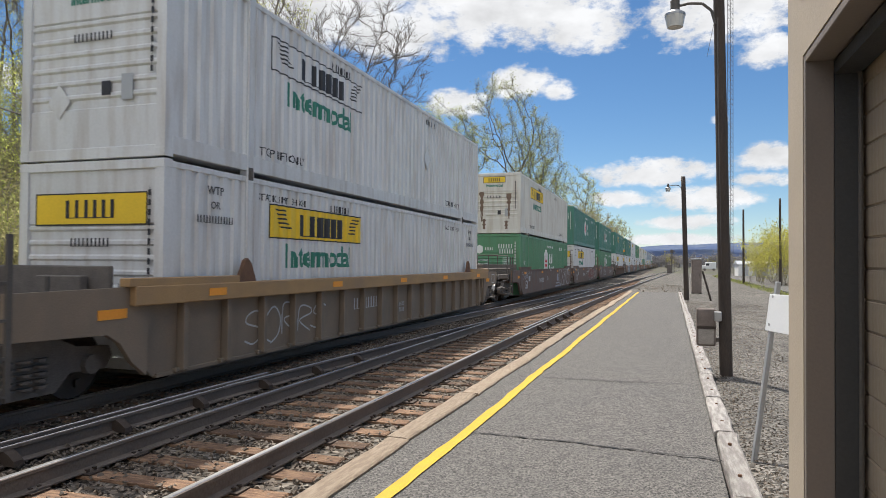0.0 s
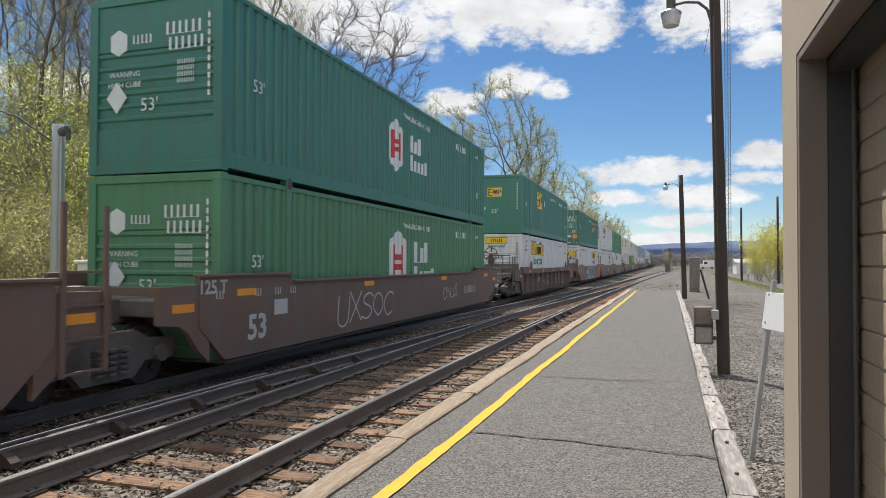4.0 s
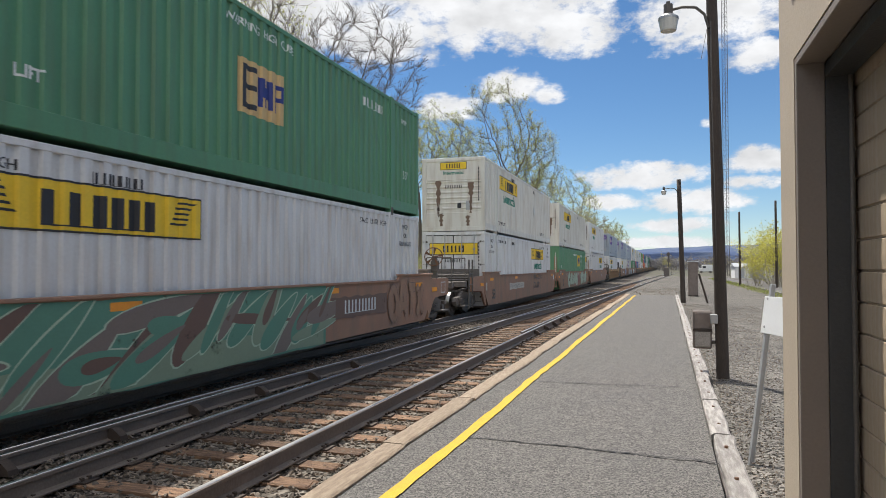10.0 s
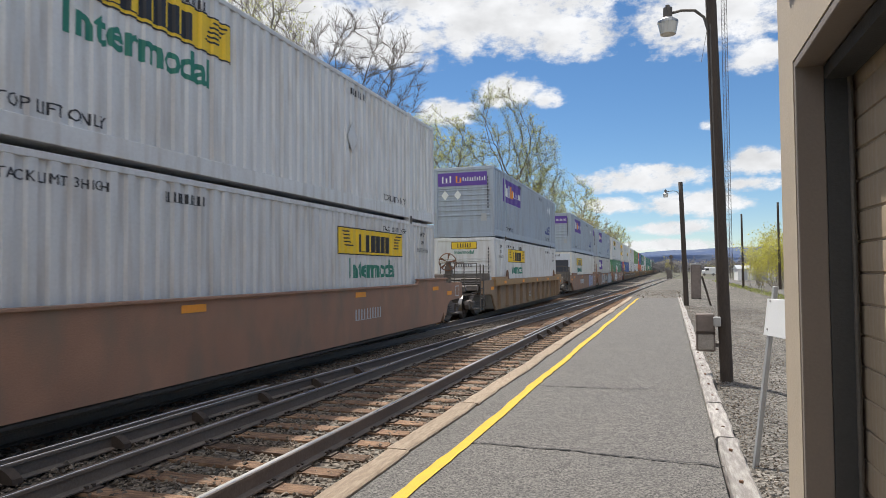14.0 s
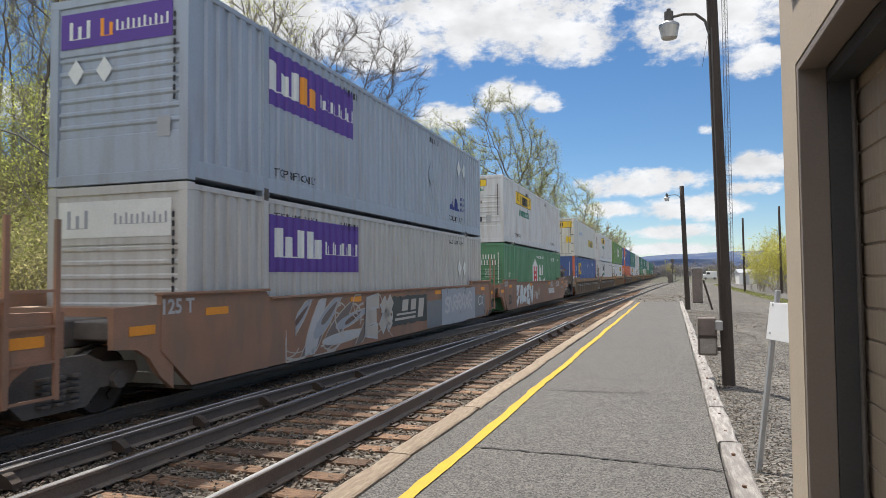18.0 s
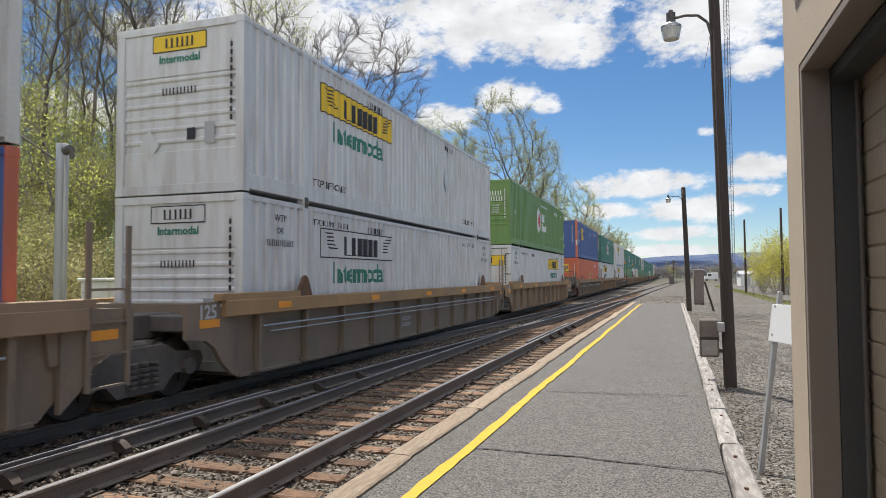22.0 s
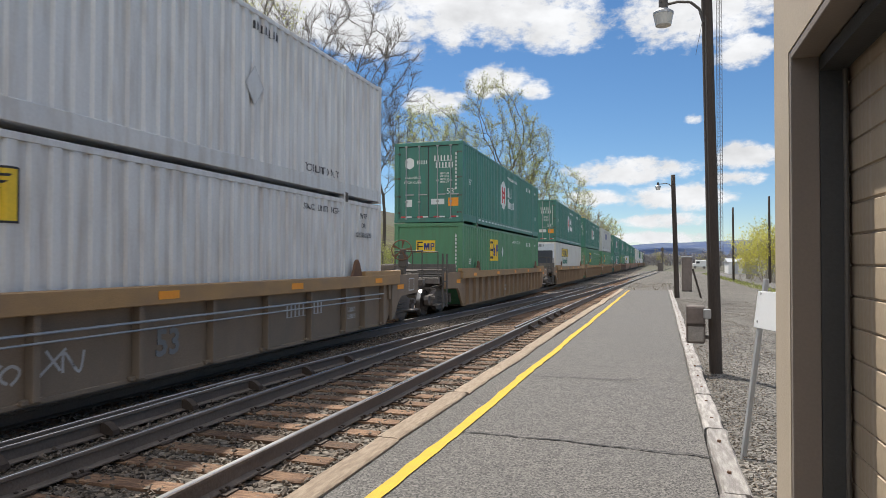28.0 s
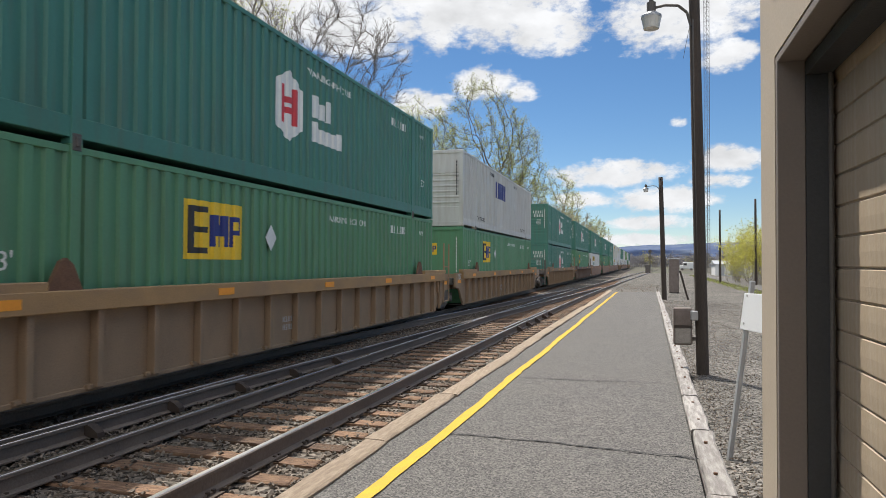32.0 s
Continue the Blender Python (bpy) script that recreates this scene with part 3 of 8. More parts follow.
def build_platform():
    rng = random.Random(9)
    ys = [-6] + list(range(-4, 43))
    verts, faces = [], []
    for y in ys:
        for x in (edge_l(y), edge_l(y) * 0.6 + edge_r(y) * 0.4, edge_r(y)):
            verts += [(x, y, 0.012 * noise.noise((x, y * 0.3, 7))), (x, y, -0.25)]
    for i in range(len(ys) - 1):
        a, b = i * 6, i * 6 + 6
        faces += [(a, a + 2, b + 2, b), (a + 2, a + 4, b + 4, b + 2), (a, b, b + 1, a + 1), (a + 4, a + 5, b + 5, b + 4)]
    e = (len(ys) - 1) * 6
    faces += [(e, e + 2, e + 3, e + 1), (e + 2, e + 4, e + 5, e + 3)]
    plat = tagged(put("platform", mesh_from("platform", verts, faces, "asphalt")), "worn grey asphalt station platform with cracks", "platform", kind="structure")
    line = []
    for k in range(190):
        y = -5 + 0.25 * k
        line.append((line_x(y) + 0.012 * math.sin(y * 1.1) + 0.008 * rng.uniform(-1, 1), y, 1 + rng.uniform(-0.12, 0.12)))
    put("yellow_line", ribbon("yellow_line", [p for p in line if p[1] < 41.5], 0.058, 0.008, "yellow"), plat, "hand-painted yellow safety line")
    for y0, x0, x1, w, fall in ((6.46, -1.8, 0.5, 0.014, -0.2), (9.86, -2.0, 0.52, 0.008, 0.2), (9.9, -1.6, -0.2, 0.006, 0.05), (13.6, -0.6, 0.55, 0.008, 0.05), (16.0, -1.4, 0.6, 0.01, 0.1)):
        path, n = [], 60
        for k in range(n + 1):
            x = x0 + (x1 - x0) * k / n
            path.append((x, y0 + fall * (k / n) + 0.09 * noise.noise((x * 1.6, y0, 2)) + 0.03 * noise.noise((x * 9, y0, 5)), 0.5 + 1.0 * rng.random()))
        put("crack", ribbon("crack", path, w, 0.006, "crack"), plat, "dark crack in the asphalt")
    # timber edges, piece by piece
    y = -5.7
    while y < 42:
        n = 2.325
        bm = bmesh.new()
        w0 = rng.uniform(-0.035, 0.03)
        seg = 6
        a = []
        for i in range(seg + 1):
            t = y + 0.012 + (n - 0.024) * i / seg
            a.append((edge_l(t) - 0.24 + w0 + rng.uniform(-0.012, 0.012), edge_l(t) + w0 * 0.8 + rng.uniform(-0.016, 0.012), t))
        rows = []
        for x0, x1, t in a:
            rows.append([bm.verts.new(c) for c in ((x0, t, -0.26), (x0, t, 0.02), (x0 + 0.02, t, 0.035), (x1 - 0.02, t, 0.035 + rng.uniform(-0.004, 0.004)), (x1, t, 0.02), (x1, t, -0.05))])
        for r, s in zip(rows, rows[1:]):
            for i in range(6):
                bm.faces.new((r[i], r[(i + 1) % 6], s[(i + 1) % 6], s[i]))
        bm.faces.new(rows[0][::-1])
        bm.faces.new(rows[-1])
        part("edge_timber", bm, "timber", plat, "pale weathered edge timber")
        y += n
    y = -2.0
    while y < 41:
        n = 1.9 + rng.uniform(-0.5, 0.5)
        bm = bmesh.new()
        w0 = rng.uniform(-0.012, 0.012)
        rows = []
        for i in range(7):
            t = y + 0.014 + (n - 0.028) * i / 6
            x0, x1 = edge_r(t) + 0.015 + w0 + rng.uniform(-0.008, 0.008), edge_r(t) + 0.205 + w0 + rng.uniform(-0.012, 0.012)
            h = 0.05 + rng.uniform(-0.008, 0.006)
            rows.append([bm.verts.new(c) for c in ((x0, t, -0.22), (x0, t, h - 0.02), (x0 + 0.018, t, h), ((x0 + x1) / 2, t, h + rng.uniform(-0.01, 0.004)), (x1 - 0.018, t, h), (x1, t, h - 0.02), (x1, t, -0.22))])
        for r, s in zip(rows, rows[1:]):
            for i in range(7):
                bm.faces.new((r[i], r[(i + 1) % 7], s[(i + 1) % 7], s[i]))
        bm.faces.new(rows[0][::-1])
        bm.faces.new(rows[-1])
        kerb = part("kerb_timber", bm, "kerb", plat, "bleached split kerb timber")
        for j in range(2):
            t = y + n * (0.25 + 0.5 * j)
            bolt = bmesh.new()
            tube(bolt, (edge_r(t) + 0.11, t, 0.03), (edge_r(t) + 0.11, t, 0.062), 0.017, n=6)
            part("bolt", bolt, "rusty", kerb)
        y += n


# ---- the station building beside the camera ----
def build_station():
    st = thing("station_building", "cream-painted station wall with a tan roll-up door", "building")
    X, Y, H = 0.69, 4.26, 4.4
    y0, head = -2.2, 2.785
    for b in ((X, X + 0.3, 3.845, Y, -0.3, H), (X, X + 0.3, y0, 3.845, head, H), (X, X + 0.3, -5.0, y0, -0.3, H), (X + 0.3, 7.0, Y - 0.3, Y, -0.3, H),
              (X + 0.3, 7.0, -5.0, -4.7, -0.3, H), (6.7, 7.0, -4.7, Y - 0.3, -0.3, H)):
        part("wall", boxes(b), "trim", st)
    part("roof", boxes((X - 0.5, 7.3, -5.3, Y + 0.25, H, H + 0.18)), "roofing", st)
    part("jamb", boxes((X + 0.004, X + 0.135, 3.80, 3.848, -0.05, head), bevel=0.004), "jamb", st, "brown-painted door jamb")
    part("lintel", boxes((X + 0.004, X + 0.135, y0, 3.80, head - 0.045, head - 0.002), bevel=0.004), "jamb", st, "brown-painted door head")
    part("seal", boxes((X + 0.135, X + 0.255, 3.79, 3.85, -0.05, head - 0.05), (X + 0.135, X + 0.255, y0, 3.79, head - 0.12, head - 0.05)), "seal", st, "black rubber door seal")
    part("guide_rail", tubes(((X + 0.245, 3.78, -0.02), (X + 0.245, 3.78, head - 0.1), 0.012)), "darksteel", st)
    door = thing("rollup_door", "tan ribbed sectional door, half in shade", "door")
    rng = random.Random(2)
    pitch = 0.1545
    profile = [(0.0, 0.0), (0.0, 0.007), (-0.009, 0.012), (-0.011, pitch * 0.5), (-0.009, pitch - 0.006), (0.0, pitch - 0.001)]
    verts = [(X + 0.285 + a, y, b) for y in (y0, 3.86) for a, b in profile] + [(X + 0.31, y, b) for y in (y0, 3.86) for b in (0.0, pitch)]
    n = len(profile)
    faces = [(k, k + 1, n + k + 1, n + k) for k in range(n - 1)]
    me = mesh_from("door_slat", verts, faces, "door")
    for k in range(18):
        put("door_slat", me, door, at=pose(0, 0, -0.02 + k * pitch))
    put("backing", finish("backing", boxes((X + 0.287, X + 0.33, y0, 3.9, -0.05, head + 0.1)), "seal"), door)


# ---- posts, lamps, signs along the yard ----
def street_lamp_arm(st, x, y, z, dx, scale=1.0):
    """A curved arm that carries a hooded lamp with a glass bowl, dx to the left of the post."""
    bm = bmesh.new()
    pts = [(x, y, z - 0.35 * scale), (x - 0.06 * scale, y, z - 0.12 * scale), (x - 0.2 * scale, y, z + 0.01), (x - 0.4 * scale, y, z + 0.035), (x - dx, y, z)]
    for p, q in zip(pts, pts[1:]):
        tube(bm, p, q, 0.022 * scale, n=6)
    part("arm", bm, "darksteel", st)
    bm = bmesh.new()
    lx = x - dx
    tube(bm, (lx, y, z - 0.06 * scale), (lx, y, z + 0.1 * scale), 0.075 * scale, n=12)
    tube(bm, (lx, y, z + 0.1 * scale), (lx, y, z + 0.15 * scale), 0.035 * scale, n=8)
    lamp = part("lamp_head", bm, "darksteel", st)
    bm = bmesh.new()
    tube(bm, (lx, y, z - 0.06 * scale), (lx, y, z - 0.12 * scale), 0.08 * scale, 0.165 * scale, n=16)
    tube(bm, (lx, y, z - 0.12 * scale), (lx, y, z - 0.16 * scale), 0.165 * scale, 0.165 * scale, n=16)
    part("hood", bm, "steel", lamp)
    bm = bmesh.new()
    tube(bm, (lx, y, z - 0.16 * scale), (lx, y, z - 0.34 * scale), 0.16 * scale, 0.125 * scale, n=16)
    part("bowl", bm, "glass", lamp, "frosted glass bowl")


def wood_pole(name, label, foot, top, r0, r1, group=""):
    st = thing(name, label, "pole", group)
    bm = bmesh.new()
    p, q = Vector(foot), Vector(top)
    n = 8
    rings, m = [], 12
    for k in range(n + 1):
        c, r = p.lerp(q, k / n), r0 + (r1 - r0) * k / n
        rings.append([bm.verts.new(c + Vector((math.cos(i * 2 * math.pi / m), math.sin(i * 2 * math.pi / m), 0)) * r * (1 + 0.04 * noise.noise((i * 0.9, k * 0.7, p.y)))) for i in range(m)])
    for s, t in zip(rings, rings[1:]):
        for i in range(m):
            bm.faces.new((s[i], s[(i + 1) % m], t[(i + 1) % m], t[i]))
    bm.faces.new(rings[-1])
    put("post", finish("post", bm, "pole", smooth=True), st)
    return st


def build_yard():
    a = wood_pole("lamp_post", "dark tarred wooden post with a hooded yard lamp", (0.99, 11.55, -0.15), (0.86, 11.7, 7.6), 0.098, 0.082, "yard lamps")
    street_lamp_arm(a, 0.83, 11.6, 5.95, 0.62)
    part("conduit", tubes(((0.86, 11.58, 5.7), (0.87, 11.56, 4.2), 0.012), ((0.87, 11.56, 4.2), (0.93, 11.5, 0.95), 0.010)), "darksteel", a)
    part("junction_box", boxes((0.80, 0.91, 11.4, 11.5, 0.80, 0.95), bevel=0.01), "steel", a)
    wire = bmesh.new()
    for k in range(6):
        tube(wire, (0.96 + 0.05 * k, 11.65 + 1.5 * k, 6.4 + 0.22 * k), (0.96 + 0.05 * (k + 1), 11.65 + 1.5 * (k + 1), 6.4 + 0.22 * (k + 1)), 0.006, n=4)
    part("wire", wire, "darksteel", a)
    b = wood_pole("lamp_post", "dark tarred wooden post with a hooded yard lamp", (1.22, 35.2, -0.2), (1.05, 35.2, 6.05), 0.125, 0.105, "yard lamps")
    street_lamp_arm(b, 1.0, 35.2, 5.6, 0.66, 0.8)
    # low box lamp carried by the first post
    lamp = thing("signal_box", "weathered grey-brown steel box with two glazed halves on a post bracket", "box")
    part("case", boxes((0.545, 0.83, 11.5, 11.72, 0.39, 0.99), bevel=0.02), "boxgrey", lamp)
    part("pane", boxes((0.57, 0.805, 11.492, 11.505, 0.715, 0.955), bevel=0.004), "boxgrey", lamp, "dark upper panel")
    part("pane", boxes((0.57, 0.805, 11.488, 11.505, 0.42, 0.665), bevel=0.01), "dusty", lamp, "dirty glass lower panel")
    part("divider", boxes((0.545, 0.83, 11.485, 11.5, 0.67, 0.71)), "pole", lamp)
    for z in (0.86, 0.46):
        part("bracket", boxes((0.82, 0.96, 11.56, 11.62, z, z + 0.06)), "darksteel", lamp)
    # white sign seen from behind, on a leaning stake
    sign = thing("sign", "blank white sign back on a leaning grey stake", "sign")
    part("stake", boxes((-0.025, 0.025, -0.02, 0.02, -0.3, 1.62), bevel=0.006), "cabinet", sign)
    part("panel", boxes((-0.07, 0.62, -0.03, -0.022, 1.16, 1.5), bevel=0.003), "signface", sign)
    for z in (1.48, 1.22):
        part("bolt", tubes(((0.0, -0.036, z), (0.0, -0.02, z), 0.012)), "steel", sign)
    sign.matrix_basis = pose(0.81, 6.72, -0.06) @ pose(0, 0, 0, -3, 7.5, 0) @ pose(0, 0, 0, 0, 0, -74)
    # relay cabinet and a leaning post
    cab = thing("relay_cabinet", "grey steel trackside relay cabinet", "cabinet")
    part("body", boxes((1.82, 2.4, 44.1, 44.7, -0.1, 2.0), bevel=0.03), "boxgrey", cab)
    part("cap", boxes((1.79, 2.43, 44.07, 44.73, 2.0, 2.06), bevel=0.01), "cabinet", cab)
    part("door", boxes((1.86, 2.36, 44.07, 44.11, 0.1, 1.9), bevel=0.01), "boxgrey", cab)
    part("handle", boxes((2.26, 2.3, 44.05, 44.075, 0.95, 1.12), bevel=0.005), "darksteel", cab)
    for x in (1.82, 2.25):
        part("foot", boxes((x, x + 0.15, 44.1, 44.7, -0.3, -0.05)), "darksteel", cab)
    lean = thing("leaning_post", "thin dark post leaning over", "post")
    part("post", tubes(((2.45, 36.2, -0.3), (2.02, 36.4, 1.35), 0.05)), "pole", lean)
    # far poles
    for x, y, h in ((7.5, 70, 7.0), (9.15, 60, 7.1)):
        wood_pole("utility_pole", "plain weathered wooden utility pole", (x + 0.08, y, -0.3), (x + 0.05, y, h), 0.11, 0.085, "utility poles")
    # lattice mast
    mast = thing("radio_mast", "tall thin lattice radio mast", "mast")
    mx, my, w = 13.75, 150.0, 0.6
    legs = [(mx + w * math.cos(a), my + w * math.sin(a)) for a in (0.5, 2.6, 4.7)]
    for x, y in legs:
        part("leg", tubes(((x, y, -0.3), (x, y, 75), 0.05), n=5), "darksteel", mast)
    for i in range(3):
        bm = bmesh.new()
        (x0, y0), (x1, y1) = legs[i], legs[(i + 1) % 3]
        for k in range(75):
            tube(bm, (x0, y0, k), (x1, y1, k), 0.022, n=3, caps=False)
            tube(bm, (x0, y0, k), (x1, y1, k + 1), 0.022, n=3, caps=False)
        part("bracing", bm, "darksteel", mast)
    # signal mast
    sig = thing("railway_signal", "dark signal mast with two round-backed heads and a base case", "signal")
    part("mast", tubes(((2.1, 140, -0.2), (2.1, 140, 4.6), 0.1)), "darksteel", sig)
    for z in (4.2, 3.0):
        bm = bmesh.new()
        tube(bm, (2.1, 139.8, z), (2.1, 139.7, z), 0.36, n=16)
        tube(bm, (2.1, 139.7, z), (2.1, 139.4, z), 0.16, n=10)
        part("head", bm, "soot", sig)
    part("case", boxes((1.2, 2.2, 139.6, 140.4, -0.3, 1.6), bevel=0.05), "soot", sig)
    part("ladder", boxes((2.3, 2.34, 140, 140.04, 0, 4.5), (2.6, 2.64, 140, 140.04, 0, 4.5)), "darksteel", sig)
    # distant white truck trailers and sheds
    van = thing("van", "white parked van at the far edge of the yard", "van")
    part("body", boxes((12.2, 15.0, 205, 207, 0.35, 2.3), bevel=0.12), "white", van)
    part("hood", boxes((11.4, 12.25, 205.1, 206.9, 0.35, 1.4), bevel=0.12), "white", van)
    part("side_window", boxes((12.3, 13.2, 204.97, 205.02, 1.35, 1.95), bevel=0.01), "ink", van)
    for x in (12.0, 14.4):
        part("wheel", tubes(((x, 204.95, 0.2), (x, 205.25, 0.2), 0.36), n=14), "soot", van)
    for x, y, w, h, d, z in ((12.0, 118, 5.5, 1.75, 6, 0.0),):
        tr = thing("shed", "plain white shed at the far edge of the yard", "shed", "white sheds")
        part("body", boxes((x, x + w, y, y + d, -0.3, h), bevel=0.05), "white", tr)
        part("door", boxes((x + 0.5, x + 1.4, y - 0.03, y + 0.02, -0.2, 1.75), bevel=0.01), "cabinet", tr)
        part("door", boxes((x + 2.2, x + 4.4, y - 0.03, y + 0.02, -0.2, 1.8), bevel=0.01), "cabinet", tr)
        part("roof", extrude_x([(y - 0.2, h), (y + d + 0.2, h), (y + d / 2, h + 0.6)], x - 0.2, x + w + 0.2), "cabinet", tr)
    # paved strip at the far side of the yard
    path = [(8.6 + 0.012 * (y - 57), y, -0.04) for y in range(30, 120, 6)]
    tagged(put("pavement", sweep(path, [(-0.9, -0.2), (0.9, -0.2), (0.9, 0.06), (-0.9, 0.06)], "pavement", "asphalt")), "grey raised paved strip across the yard", "pavement", kind="structure")


def build_distance():
    """The wooded ridge on the horizon."""
    for name, dist, h0, amp, seed in (("ridge", 2600, 70, 22, 1), ("wooded_plain", 420, 3.2, 1.8, 4)):
        verts, faces, n = [], [], 220
        for k in range(n + 1):
            a = radians(-100 + 200 * k / n)
            r = dist
            x, y = r * math.sin(a), r * math.cos(a)
            h = h0 + amp * noise.noise((a * 3, seed, 0)) + amp * 0.25 * noise.noise((a * 14, seed, 3)) + 3 * noise.noise((a * 90, seed, 5))
            if math.degrees(a) < -1.5:
                h *= max(0.25, 1 + 0.12 * (math.degrees(a) + 1.5))
            for f, z in ((1.0, -4), (1.2, h * 0.6), (1.35, h)):
                verts.append((x * f, y * f, z * (f if z > 0 else 1)))
            verts.append((x * 1.7, y * 1.7, -4))
        for k in range(n):
            for j in range(3):
                faces.append((4 * k + j, 4 * k + 4 + j, 4 * k + 5 + j, 4 * k + 1 + j))
        tagged(put(name, mesh_from(name, verts, faces, "ridge" if dist > 1000 else "wood", smooth=True)), "wooded ridge on the horizon with blue haze in its colour" if dist > 1000 else "distant spring woods with grey haze in their colour", "hill", kind="structure")


def build_far_woods():
    """Low bare woods with a first green haze, far beyond the yard."""
    rng = np.random.default_rng(77)
    for label, n, leaf, lo, hi in (("far low grey-brown bare woods beyond the yard", 420, "far_twigs", -2.5, 16.0), ("far young olive-green woods beyond the yard", 110, "leaf_olive", -2.0, 16.0)):
        tips, segs = [], []
        for k in range(n):
            a, d = radians(rng.uniform(lo, hi)), rng.uniform(300, 540)
            x, y, h, w = d * math.sin(a), d * math.cos(a), rng.uniform(4.0, 8.5), rng.uniform(1.6, 3.4)
            segs.append((Vector((x, y, -0.5)), Vector((x, y, h * 0.8)), 0.16, 0.05))
            v = rng.normal(0, 1, (20, 3))
            v *= (rng.uniform(0.2, 1, (20, 1)) / np.linalg.norm(v, axis=1, keepdims=True))
            tips += [Vector((x + p[0] * w, y + p[1] * w, h * 0.62 + p[2] * h * 0.4)) for p in v]
        woods = thing("far_woods", label, "woods", kind="stuff")
        put("trunks", bars_mesh("trunks", segs, "bark"), woods)
        put("crowns", leaf_mesh("crowns", tips, 0.42, leaf, 5, 5, 0.5), woods)
    verge = [Vector((7.4 + 0.012 * (y - 57) + rng.normal(0, 0.25), y, ground_z(6, y) + rng.uniform(0.02, 0.1))) for y in rng.uniform(38, 112, 1500)]
    grass = put("grass", leaf_mesh("grass", verge, 0.06, "grass", 6, 3, 0.09))
    tagged(grass, "thin strip of fresh spring grass along the paved strip", "grass", kind="stuff")


# ---- the train ----
L, W, H = 16.154, 2.591, 2.896
HY, HX = L / 2, W / 2
BOTTOM_Z, TOP_Z = 0.19, 3.115
CACHE = {}


def cached(key, make):
    if key not in CACHE:
        CACHE[key] = make()
    return CACHE[key]


def corrugated(material, y0, y1, z0, z1, x, depth=0.041, pitch=0.283):
    """A steel sheet facing +x with upright corrugations."""
    n = max(1, round((y1 - y0) / pitch))
    p = (y1 - y0) / n
    line = []
    for k in range(n):
        a = y0 + k * p
        line += [(a, x), (a + p * 0.42, x), (a + p * 0.52, x - depth), (a + p * 0.9, x - depth)]
    line.append((y1, x))
    verts = [(xx, y, z) for y, xx in line for z in (z0, z1)]
    faces = [(2 * k, 2 * k + 2, 2 * k + 3, 2 * k + 1) for k in range(len(line) - 1)]
    return mesh_from("side_panel", verts, faces, material)


def smooth_side(material, y0, y1, z0, z1, x):
    verts, faces = [], []
    n = 13
    p = (y1 - y0) / n
    line = []
    for k in range(n):
        a = y0 + k * p
        line += [(a, x - 0.012), (a + 0.012, x - 0.012), (a + 0.02, x), (a + p - 0.01, x)]
    line.append((y1, x - 0.012))
    verts = [(xx, y, z) for y, xx in line for z in (z0, z1)]
    faces = [(2 * k, 2 * k + 2, 2 * k + 3, 2 * k + 1) for k in range(len(line) - 1)]
    return mesh_from("side_panel", verts, faces, material)


def ribbed_end(material):
    """The closed front wall, facing -y, with level ribs."""
    line, z, p = [(0.14, 0.034), (0.72, 0.034)], 0.74, 0.21
    for k in range(6):
        line += [(z, 0.06), (z + p * 0.55, 0.06), (z + p * 0.68, 0.03), (z + p * 0.87, 0.03)]
        z += p
    line += [(z, 0.06), (z + 0.02, 0.034), (H - 0.12, 0.034)]
    verts = [(x, -HY + d, zz) for zz, d in line for x in (-HX + 0.12, HX - 0.12)]
    faces = [(2 * k, 2 * k + 1, 2 * k + 3, 2 * k + 2) for k in range(len(line) - 1)]
    return mesh_from("front_wall", verts, faces, material)


def grille_end(material):
    bm = boxes((-HX + 0.1, HX - 0.1, -HY + 0.05, -HY + 0.1, 0.15, H - 0.1))
    return finish("front_wall", bm, material)


def door_leaf(material, s):
    bm = bmesh.new()
    x0, x1 = (0.008, HX - 0.09) if s > 0 else (-HX + 0.09, -0.008)
    box(bm, x0, x1, -HY + 0.05, -HY + 0.09, 0.14, H - 0.12, bevel=0.006)
    return finish("door", bm, material)


def locking_rod():
    bm = bmesh.new()
    tube(bm, (0, -HY + 0.022, 0.1), (0, -HY + 0.022, H - 0.08), 0.018, n=6)
    for z in (0.14, 0.75, 1.5, 2.2, H - 0.14):
        box(bm, -0.045, 0.045, -HY + 0.0, -HY + 0.05, z - 0.03, z + 0.03)
    box(bm, -0.02, 0.3, -HY + 0.0, -HY + 0.02, 0.98, 1.02)
    return finish("locking_rod", bm, "steel")


